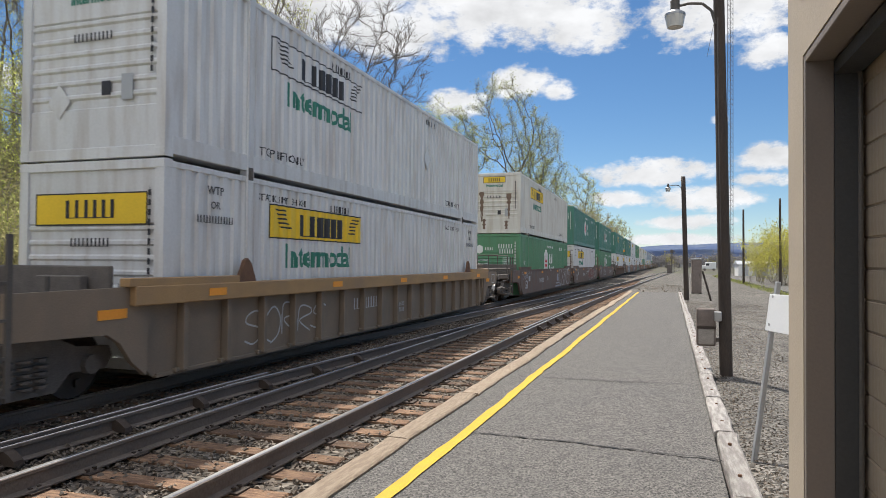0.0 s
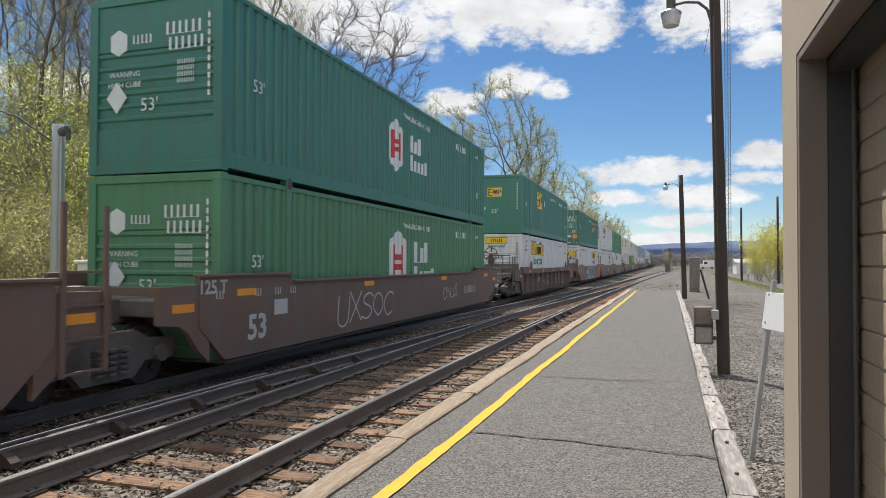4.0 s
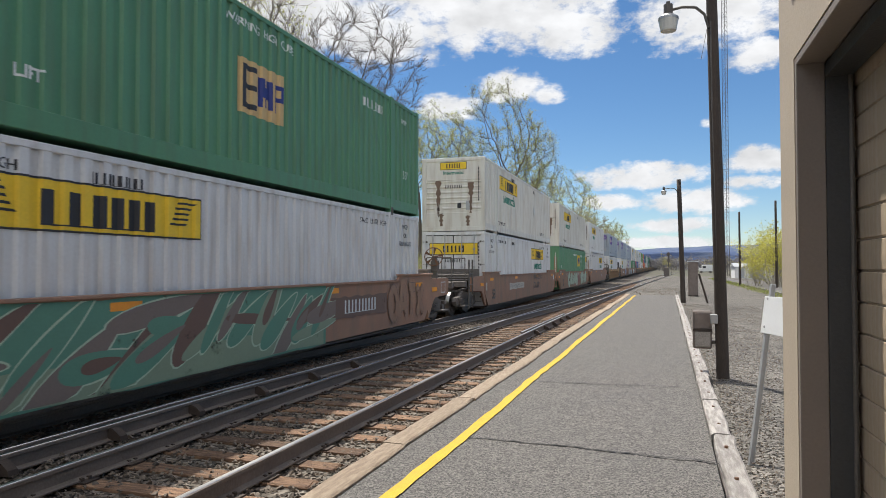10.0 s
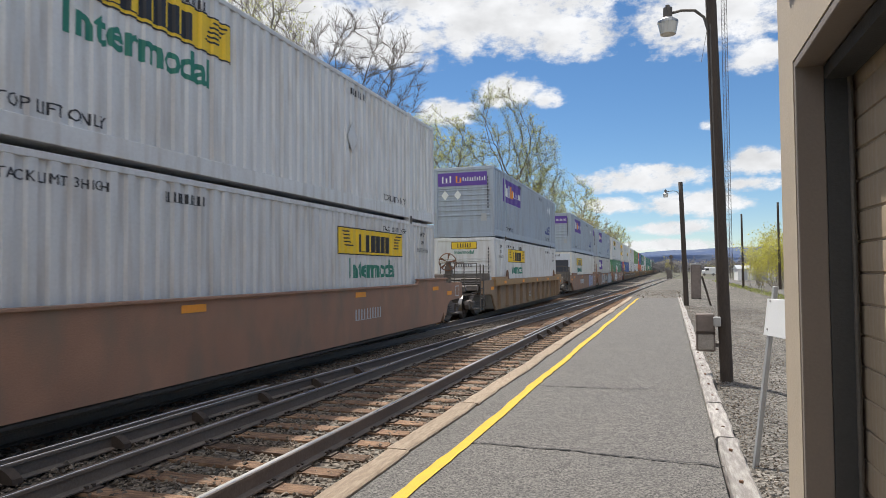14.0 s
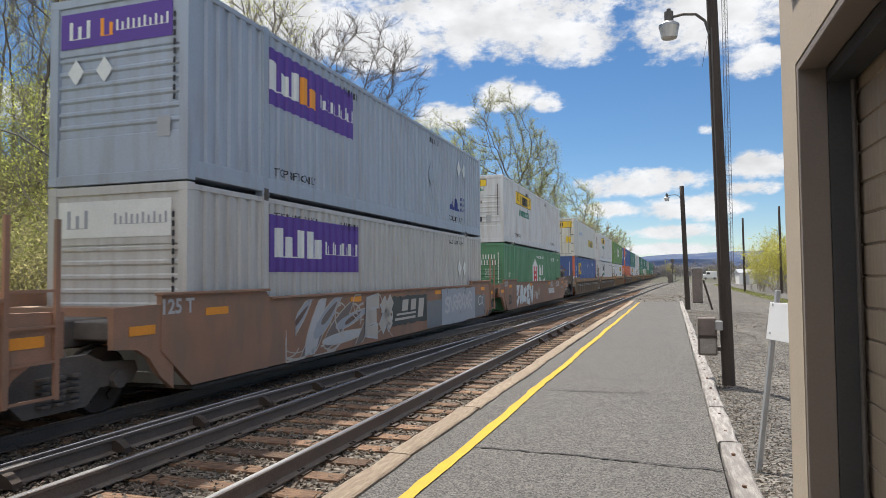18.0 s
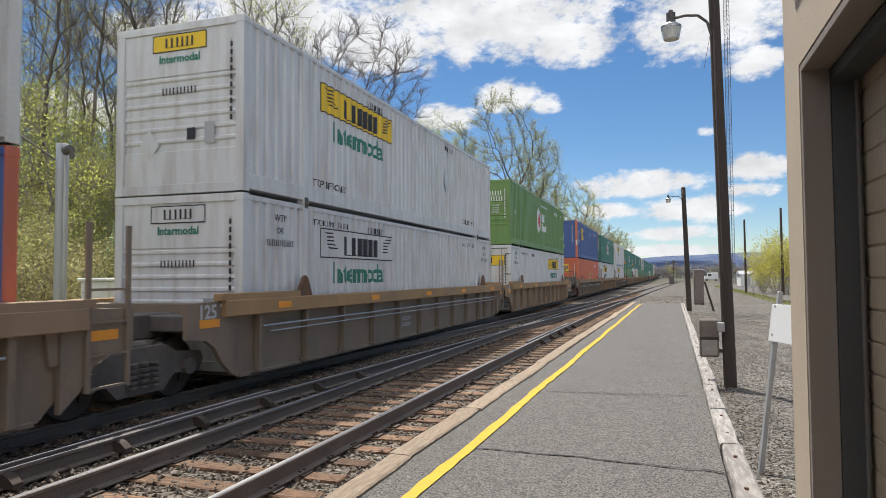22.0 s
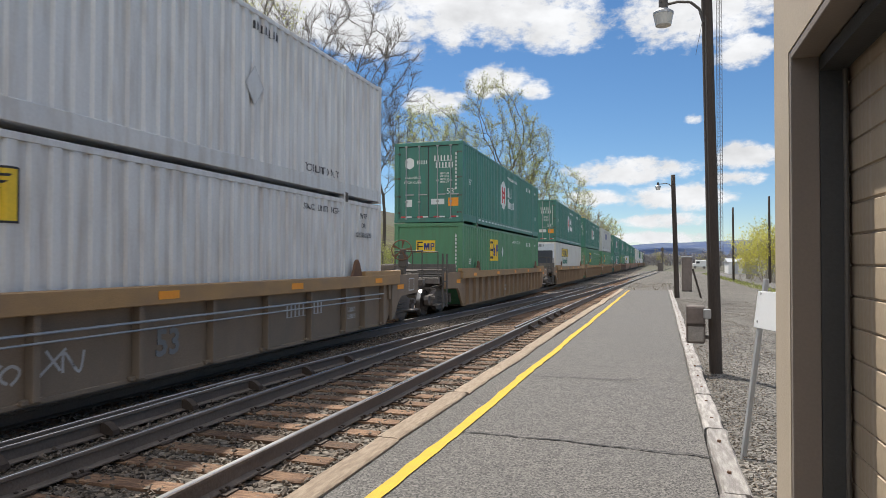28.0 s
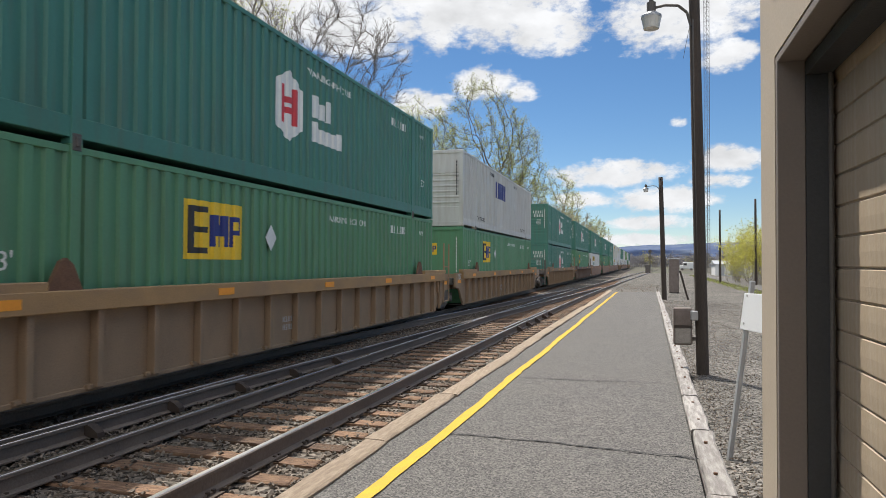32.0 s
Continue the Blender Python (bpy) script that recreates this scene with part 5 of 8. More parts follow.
        if not doors:
            on_end(flat(0.2, 0.36, "cabinet"), "label", c, 0.62, 1.0, lift=out)
            on_end(flat(0.16, 0.2, "ink"), "label", c, 0.25, 1.0, lift=out)
            diamond(c, -0.6, 0.85, pm, 0.26, end=True, lift=-out)
    elif kind == "reefer":
        unit = put("cooling_unit", cached("cooler", lambda: finish("cooling_unit", boxes((-HX + 0.14, HX - 0.14, -HY - 0.04, -HY + 0.05, 0.15, H - 0.12), bevel=0.03), "reefer")), c, "pale refrigeration unit")
        put("grille", cached("cool_grille", lambda: finish("grille", boxes((-0.3, 1.06, -HY - 0.09, -HY - 0.035, 0.45, 2.3), bevel=0.045), "grille")), unit, "dark ventilation grille")
        put("panel", cached("cool_panel", lambda: finish("panel", boxes((-0.95, -0.35, -HY - 0.06, -HY - 0.035, 1.7, 2.1), (-0.9, -0.6, -HY - 0.06, -HY - 0.035, 1.3, 1.5), bevel=0.01), "grille")), unit, "dark control panel")
        on_end(bars((6, 4), 0.15, "ink"), "lettering", c, 0, H - 0.25, lift=0.08)
    elif kind in ("hub", "emp"):
        if kind == "hub":
            p = on_end(hexagon(), "emblem", c, -0.72, 2.15, lift=out)
            p.matrix_basis = p.matrix_basis @ Matrix.Scale(0.32, 4)
            on_end(bars((5,), 0.14, "ink_white"), "lettering", c, -0.25, 2.18, lift=out)
        else:
            emp_end(c, -0.1 if not doors else -0.55, 2.05 if not doors else 2.35, 0.72, out)
        if doors or kind == "hub":
            on_end(text_mesh("WARNING", 0.13, "ink_white"), "lettering", c, -0.6, 1.62, lift=out)
            on_end(text_mesh("HIGH CUBE", 0.13, "ink_white"), "lettering", c, -0.6, 1.45, lift=out)
            on_end(bars((4, 2), 0.2, "ink_white"), "lettering", c, 0.55, 2.3, lift=out)
            on_end(bars((6,), 0.2, "ink_white"), "lettering", c, 0.6, 2.05, lift=out)
            for k in range(4):
                on_end(bars((3, 5), 0.07, "ink_white"), "lettering", c, 0.6, 1.75 - k * 0.1, lift=out)
        on_end(text_mesh("53'", 0.3, "ink_white"), "lettering", c, 0.85 if doors else -0.1, 1.1, lift=out)
        if doors:
            on_end(flat(0.42, 0.3, "ink_orange"), "label", c, 0.95, 0.72, "orange warning label", lift=out)
            on_end(flat(0.5, 0.2, "ink_white"), "label", c, 0.35, 0.74, lift=out)
            on_end(flat(0.24, 0.26, "ink_white"), "label", c, -0.75, 0.7, lift=out)
            for k in range(4):
                on_end(flat(0.22, 0.05, "ink_red"), "reflective_strip", c, -0.95 + 0.63 * k, 0.2, lift=out)
                on_end(flat(0.2, 0.05, "ink_white"), "reflective_strip", c, -0.74 + 0.63 * k, 0.2, lift=out)
        else:
            diamond(c, -0.75, 1.25, "ink_white", 0.26, end=True, lift=-out)
    elif kind in ("blue", "orange"):
        if kind == "blue":
            on_end(text_mesh("53", 0.5, "ink_white"), "lettering", c, 0.0, 2.15, lift=out)
            for z, w, h, words, size in ((1.62, 0.5, 0.44, text_mesh("110\"", 0.27, "ink", True), 0.06), (0.92, 0.56, 0.3, bars((5, 3), 0.13, "ink"), -0.05)):
                label = on_end(flat(w, h, "ink_white"), "label", c, 0.0, z, "white label with dark writing", lift=out)
                put("lettering", words, label, at=pose(0, -0.005, size))
                put("lettering", bars((4, 6), 0.07, "ink"), label, at=pose(0, -0.005, -h * 0.34 if size > 0 else h * 0.33))
            on_end(flat(0.18, 0.2, "ink_orange"), "label", c, 0.0, 0.62, lift=out)
            on_end(flat(0.11, 0.42, "ink_white"), "label", c, HX - 0.07, 1.15, lift=0.036)
            on_end(flat(0.1, 0.16, "ink_white"), "label", c, -HX + 0.07, 0.5, lift=0.036)
        else:
            emp_end(c, 0.05, 2.1, 1.05, out)
            on_end(text_mesh("53'", 0.26, "ink_white"), "lettering", c, 0.4, 0.55, lift=out)
    elif kind == "fdx":
        faded = place == "low"
        p = on_end(flat(2.1, 0.55, "ink_white" if faded else "ink_purple"), "emblem", c, -0.05, 2.4, "bleached pale panel" if faded else "purple panel with white and orange bars", lift=out)
        put("lettering", bars((CAPS_LOW,), 0.28, "paint_haze" if faded else "ink_white"), p, at=pose(-0.68, -0.004, 0))
        if not faded:
            put("lettering", bars(((1.0, 0.72),), 0.28, "ink_orange"), p, at=pose(-0.16, -0.004, 0))
        put("lettering", bars((LOW_MIX,), 0.17, "paint_haze" if faded else "ink_white"), p, at=pose(0.5, -0.004, 0))
        for x in (-0.8, -0.25):
            if not faded:
                diamond(c, x, 1.75, "ink_white", 0.2, end=True, lift=-out)
        on_end(flat(0.24, 0.3, "cabinet"), "label", c, 0.85, 0.8, lift=out)
    return c


# ---- well cars ----
def side_outline(style):
    """Outline (y, z) of one side of the well."""
    if style == "flat":
        return [(-8.15, 0.21), (8.15, 0.21), (8.75, 0.75), (8.75, 1.50), (6.35, 1.50), (6.2, 1.36), (-6.2, 1.36), (-6.35, 1.50), (-8.75, 1.50), (-8.75, 0.75)]
    return [(-8.3, 0.17), (8.3, 0.17), (8.6, 0.45), (8.6, 1.2), (-8.6, 1.2), (-8.6, 0.45)]


def truck_parts(car, y, own, spin):
    """A two-axle truck centred at y, part of its car."""
    tr = new("truck")
    tr.parent = car
    tr.matrix_basis = pose(0, y, 0)

    def frame_mesh():
        prof = [(-1.25, 0.50), (-1.2, 0.62), (-0.7, 0.66), (-0.45, 0.78), (0.45, 0.78), (0.7, 0.66), (1.2, 0.62), (1.25, 0.50), (1.15, 0.34), (0.62, 0.36), (0.42, 0.16), (-0.42, 0.16), (-0.62, 0.36), (-1.15, 0.34)]
        bm = extrude_x(prof, 0.93, 1.07)
        for s in (-0.89, 0.89):
            tube(bm, (1.03, s, 0.43), (1.14, s, 0.43), 0.12, n=10)
        for k in (-0.2, 0.0, 0.2):
            for j in range(5):
                tube(bm, (1.09, k, 0.26 + 0.075 * j), (1.09, k, 0.29 + 0.075 * j), 0.085, n=8)
        return finish("side_frame", bm, "soot")
    me = cached("side_frame", frame_mesh)
    put("side_frame", me, tr)
    put("side_frame", me, tr, at=pose(0, 0, 0, 0, 0, 180))
    put("bolster", cached("bolster", lambda: finish("bolster", boxes((-1.0, 1.0, -0.22, 0.22, 0.45, 0.85), bevel=0.04), "soot")), tr)

    def wheels():
        bm = bmesh.new()
        tube(bm, (-1.0, 0, 0), (1.0, 0, 0), 0.08, n=10)
        for s in (-1, 1):
            tube(bm, (s * 0.69, 0, 0), (s * 0.80, 0, 0), 0.42, 0.417, n=24)
            tube(bm, (s * 0.665, 0, 0), (s * 0.69, 0, 0), 0.452, n=24)
            tube(bm, (s * 0.82, 0, 0), (s * 0.86, 0, 0), 0.13, n=12)
            for k in range(5):
                a = k * 2 * math.pi / 5
                box(bm, min(s * 0.815, s * 0.84), max(s * 0.815, s * 0.84), 0.25 * math.cos(a) - 0.045, 0.25 * math.cos(a) + 0.045, 0.25 * math.sin(a) - 0.045, 0.25 * math.sin(a) + 0.045)
        return finish("wheelset", bm, "wheel")

    def tread(s):
        bm = bmesh.new()
        if s:
            tube(bm, (s * 0.69, 0, 0), (s * 0.83, 0, 0), 0.424, 0.421, n=32, caps=False)
        return finish("tread", bm, "tread")
    for s in (-0.89, 0.89):
        w = put("wheelset", cached("wheelset", wheels), tr, at=pose(0, s, RAIL_TOP + 0.426))
        own.append((w, s))
        for side in (-1, 1):
            put("tread", cached(("tread", side), lambda: tread(side)), w)
    return tr


def stroke(bm, pts, w):
    """A flat brush stroke through pts of (x, z)."""
    rows = []
    for i, (x, z) in enumerate(pts):
        x0, z0 = pts[max(i - 1, 0)]
        x1, z1 = pts[min(i + 1, len(pts) - 1)]
        d = Vector((x1 - x0, z1 - z0)).normalized()
        rows.append([bm.verts.new((x + s * d.y * w, 0, z - s * d.x * w)) for s in (-0.5, 0.5)])
    for a, b in zip(rows, rows[1:]):
        bm.faces.new((a[0], a[1], b[1], b[0]))


LETTERS = {
    "A": [[(0, 0), (0.36, 1), (0.64, 1), (1, 0)], [(0.2, 0.34), (0.8, 0.34)]],
    "S": [[(1, 0.84), (0.62, 1), (0.16, 0.88), (0.12, 0.62), (0.8, 0.44), (0.92, 0.18), (0.5, 0), (0, 0.12)]],
    "O": [[(0.5, 0), (0.08, 0.25), (0.05, 0.7), (0.5, 1), (0.95, 0.7), (0.92, 0.25), (0.5, 0)]],
    "C": [[(1, 0.9), (0.5, 1), (0.1, 0.7), (0.1, 0.3), (0.5, 0), (1, 0.12)]],
    "U": [[(0.05, 1), (0.1, 0.2), (0.5, 0), (0.9, 0.2), (0.95, 1)]],
    "R": [[(0.1, 0), (0.1, 1), (0.8, 0.95), (0.9, 0.65), (0.2, 0.5), (1, 0)]],
    "X": [[(0, 1), (1, 0)], [(1, 1), (0, 0)]],
    "N": [[(0.05, 0), (0.05, 1), (0.95, 0), (0.95, 1)]],
    "T": [[(0, 1), (1, 0.95)], [(0.5, 0.95), (0.45, 0)]],
    "Z": [[(0, 0.9), (0.9, 1), (0.2, 0.5), (0.9, 0.45), (0.1, 0)]],
    "E": [[(1, 1), (0.05, 0.95), (0.05, 0.05), (1, 0)], [(0.05, 0.5), (0.8, 0.52)]],
    "K": [[(0.05, 0), (0.05, 1)], [(0.95, 1), (0.1, 0.45), (1, 0)]],
    "B": [[(0.05, 0), (0.05, 1), (0.7, 0.98), (0.85, 0.75), (0.3, 0.52), (0.9, 0.35), (0.8, 0.05), (0.05, 0)]],
    "W": [[(0, 1), (0.25, 0), (0.5, 0.75), (0.75, 0), (1, 1)]],
}


def side_mesh(bm, x, material):
    """Turn a flat drawing in (y, -, z) into a mesh on the car's side."""
    for v in bm.verts:
        v.co = Vector((x, v.co.x, v.co.z))
    for f in bm.faces:
        f.normal_update()
        if f.normal.x < 0:
            f.normal_flip()
    me = bpy.data.meshes.new("graffiti")
    bm.to_mesh(me)
    bm.free()
    me.materials.append(M[material])
    return me


def smooth_line(pts, n=5):
    """The stroke with its corners rounded."""
    out = []
    for i in range(len(pts) - 1):
        p0, p1, p2, p3 = (pts[max(i - 1, 0)], pts[i], pts[i + 1], pts[min(i + 2, len(pts) - 1)])
        for k in range(n):
            t = k / n
            out.append(tuple(0.5 * (2 * b + (c - a) * t + (2 * a - 5 * b + 4 * c - d) * t * t + (3 * b - a - 3 * c + d) * t ** 3) for a, b, c, d in zip(p0, p1, p2, p3)))
    return out + [pts[-1]]


def sprayed_letters(car, shapes, y0, y1, z0, z1, fill, line, x, fat=0.3, seed=1, rim=1.34):
    """Fat sprayed letter shapes with an outline, each a part of its own."""
    rng = random.Random(seed)
    w = (y1 - y0) / len(shapes)
    for k, ch in enumerate(shapes):
        lo, hi = z0 + rng.uniform(0, 0.08), z1 - rng.uniform(0, 0.08)
        tilt = rng.uniform(-0.1, 0.18)
        o, g = bmesh.new(), bmesh.new()
        for st in LETTERS[ch]:
            m = min(w, hi - lo) * fat
            pts = [(y0 + w * (k - 0.06) + m / 2 + (w * 1.12 - m) * (a + tilt * (b - 0.5)), lo + m / 2 + (hi - lo - m) * b) for a, b in st]
            pts = smooth_line(pts) if ch in "SOCURB" else pts
            stroke(o, pts, m * rim)
            stroke(g, pts, m)
        out = put("graffiti", side_mesh(o, x, line), car, "outlined sprayed letter shape")
        put("fill", side_mesh(g, x + 0.003, fill), out)


def sprayed_panel(car, y0, y1, z0, z1, material, x, seed=1):
    """A roughly painted patch with an uneven edge."""
    rng = random.Random(seed)
    bm = bmesh.new()
    n = 14
    rim = [(y0 + (y1 - y0) * k / n, z1 + rng.uniform(-0.03, 0.02)) for k in range(n + 1)] + [(y1 - (y1 - y0) * k / n, z0 + rng.uniform(-0.02, 0.03)) for k in range(n + 1)]
    f = bm.faces.new([bm.verts.new((y, 0, z)) for y, z in rim])
    bmesh.ops.triangulate(bm, faces=[f])
    put("painted_patch", side_mesh(bm, x, material), car, "roughly painted patch")


def sprayed_tag(car, y0, y1, z0, z1, material, x, seed=1, width=0.03):
    """A quick handwritten scrawl of thin letter-like strokes."""
    rng = random.Random(seed)
    n = max(2, int((y1 - y0) / ((z1 - z0) * 0.62 + 0.05)))
    w = (y1 - y0) / n
    bm = bmesh.new()
    for k in range(n):
        ch = rng.choice("ASOCURXNZ")
        lo, hi, tilt = z0 + rng.uniform(0, 0.2) * (z1 - z0), z1 - rng.uniform(0, 0.2) * (z1 - z0), rng.uniform(0.0, 0.3)
        for st in LETTERS[ch]:
            pts = [(y0 + w * (k + 0.06) + w * 0.95 * (a + tilt * (b - 0.5)) + rng.gauss(0, 0.012), lo + (hi - lo) * b + rng.gauss(0, 0.012)) for a, b in st]
            stroke(bm, smooth_line(pts, 6), width)
    put("graffiti", side_mesh(bm, x, material), car, "sprayed handwritten scrawl")


def sprayed_swirls(car, y0, y1, z0, z1, colours, x, seed=1, count=9, width=0.09):
    """Sweeping curved strokes and blots, each in one of the colours."""
    rng = random.Random(seed)
    for k in range(count):
        bm = bmesh.new()
        cy, cz = y0 + (y1 - y0) * (k + 0.5) / count, (z0 + z1) / 2 + rng.uniform(-0.25, 0.25)
        a0, turn, r = rng.uniform(0, 6.28), rng.uniform(0.7, 2.0) * rng.choice((-1, 1)), rng.uniform(0.4, 0.8)
        pts = []
        for i in range(15):
            a = a0 + turn * i / 14
            q = r * (0.45 + 0.6 * i / 14)
            pts.append((min(y1, max(y0, cy + 1.5 * q * math.cos(a))), min(z1, max(z0, cz + q * math.sin(a)))))
        stroke(bm, pts, width * rng.uniform(0.5, 1.8))
        put("graffiti", side_mesh(bm, x + 0.0004 * k, colours[k % len(colours)]), car, "sweeping sprayed stroke")


def sprayed_blades(car, y0, y1, z0, z1, colours, line, x, seed=1, count=12):
    """Leaf-shaped sprayed forms leaning one way, each with a pale uneven rim and some with a core."""
    rng = random.Random(seed)
    for k in range(count):
        cy, cz = y0 + (y1 - y0) * (k + rng.uniform(0.2, 0.8)) / count, z0 + (z1 - z0) * rng.choice((0.3, 0.5, 0.62, 0.75))
        size, wide, a = rng.uniform(0.42, 0.85), rng.uniform(0.08, 0.17), radians(rng.choice((rng.uniform(34, 60), rng.uniform(40, 58), rng.uniform(44, 66), rng.uniform(-6, 12))))
        bend = rng.uniform(-0.22, 0.22)

        def leaf(grow_by, share):
            bm, rim = bmesh.new(), []
            for i in range(24):
                t = i / 24 * 2 * math.pi
                u, v = size * share * math.cos(t), wide * share * math.sin(t) * (1 - 0.45 * math.cos(t))
                u, v = u + grow_by * math.cos(t), v + grow_by * math.sin(t) * (0.75 + 0.25 * math.sin(3 * t + k)) + bend * math.cos(t * 0.5) ** 2
                y, z = cy + 1.3 * (u * math.cos(a) - v * math.sin(a)), cz + u * math.sin(a) + v * math.cos(a)
                rim.append(bm.verts.new((min(y1, max(y0, y)), 0, min(z1, max(z0, z)))))
            f = bm.faces.new(rim)
            bmesh.ops.triangulate(bm, faces=[f])
            return bm
        out = put("graffiti", side_mesh(leaf(0.028, 1.0), x + 0.0001 * k, line), car, "leaf-shaped sprayed form with a pale rim")
        put("fill", side_mesh(leaf(0.0, 1.0), x + 0.0001 * k + 0.0012, colours[k % len(colours)]), out)
        if k % 3 == 0:
            put("core", side_mesh(leaf(0.0, 0.5), x + 0.0001 * k + 0.0024, "paint_taupe" if k % 2 else "paint_brown"), out)


def slanted_logo(car, y0, y1, z0, z1, material, x):
    """A faded owner's mark as plain slanted shapes."""
    for a, b, lo, hi in ((0.0, 0.7, 0.0, 0.12), (0.04, 0.7, 0.24, 0.34), (0.2, 0.4, 0.44, 1.0), (0.5, 0.68, 0.44, 1.0), (0.78, 0.98, 0.0, 1.0)):
        bm = bmesh.new()
        w, h = y1 - y0, z1 - z0
        bm.faces.new([bm.verts.new((y0 + w * u + 0.25 * h * v, 0, z0 + h * v)) for u, v in ((a, lo), (b, lo), (b, hi), (a, hi))])
        put("mark", side_mesh(bm, x, material), car, "faded slanted shape")


def decorate(car, items, x):
    """Markings of one car side, laid over one another in order."""
    for k, it in enumerate(items):
        kind, a = it[0], it[1:]
        h = x + 0.002 + 0.0025 * k
        if kind == "letters":
            sprayed_letters(car, *a[:5], a[5], a[6], h, seed=k + 3, fat=a[7] if len(a) > 7 else 0.3, rim=a[8] if len(a) > 8 else 1.34)
        elif kind == "swirls":
            sprayed_swirls(car, *a[:5], h, seed=k + 11, count=a[5], width=a[6])
        elif kind == "blades":
            sprayed_blades(car, *a[:6], h, seed=k + 17, count=a[6])
        elif kind == "logo":
            slanted_logo(car, *a, h)
        elif kind == "panel":
            sprayed_panel(car, *a, h, seed=k + 5)
        elif kind == "tag":
            sprayed_tag(car, *a[:5], h, seed=k + 7 + int(abs(a[0]) * 10), width=a[5] if len(a) > 5 else 0.03)
        elif kind == "bars":
            put("lettering", bars(a[0], a[1], a[4]), car, at=pose(h + 0.004, a[2], a[3], 0, 0, 90))
        elif kind == "text":
            put("lettering", text_mesh(a[0], a[1], a[4], True), car, at=pose(h + 0.004, a[2], a[3], 0, 0, 90))
        elif kind == "label":
            put("label", flat(a[0], a[1], a[4]), car, at=pose(h + 0.004, a[2], a[3], 0, 0, 90))
        elif kind == "frame":
            put("outline", plate_frame(a[0], a[1], a[4]), car, at=pose(h + 0.004, a[2], a[3], 0, 0, 90))


RIGGING = (("brake_beam", (-1.2, 1.2, -10.95, -10.8, 0.5, 0.62)), ("brake_cylinder", (-0.75, 0.75, -10.7, -10.1, 0.55, 0.8)), ("step", (-1.3, -0.9, -10.9, -10.3, 0.3, 0.36)), ("step", (0.9, 1.3, -10.9, -10.3, 0.3, 0.36)),
           ("valve_box", (-1.1, -0.55, -9.2, -9.02, 1.2, 1.62)), ("valve_box", (0.3, 1.0, -9.15, -9.02, 1.2, 1.5)), ("end_plate", (-1.3, 1.3, -9.0, -8.92, 1.15, 1.62)))
PIPES = (((-1.1, -11.1, 0.95), (-1.1, -8.8, 1.01)), ((-0.8, -11.1, 1.05), (-0.8, -8.8, 1.11)), ((0.75, -11.1, 1.0), (0.75, -8.8, 1.06)), ((1.15, -11.1, 0.9), (1.15, -8.8, 0.96)),
         ((-1.35, -10.6, 1.42), (1.35, -10.6, 1.42)), ((-1.35, -10.3, 1.3), (1.35, -10.3, 1.3)), ((1.0, -9.6, 0.4), (1.0, -9.6, 1.5)))


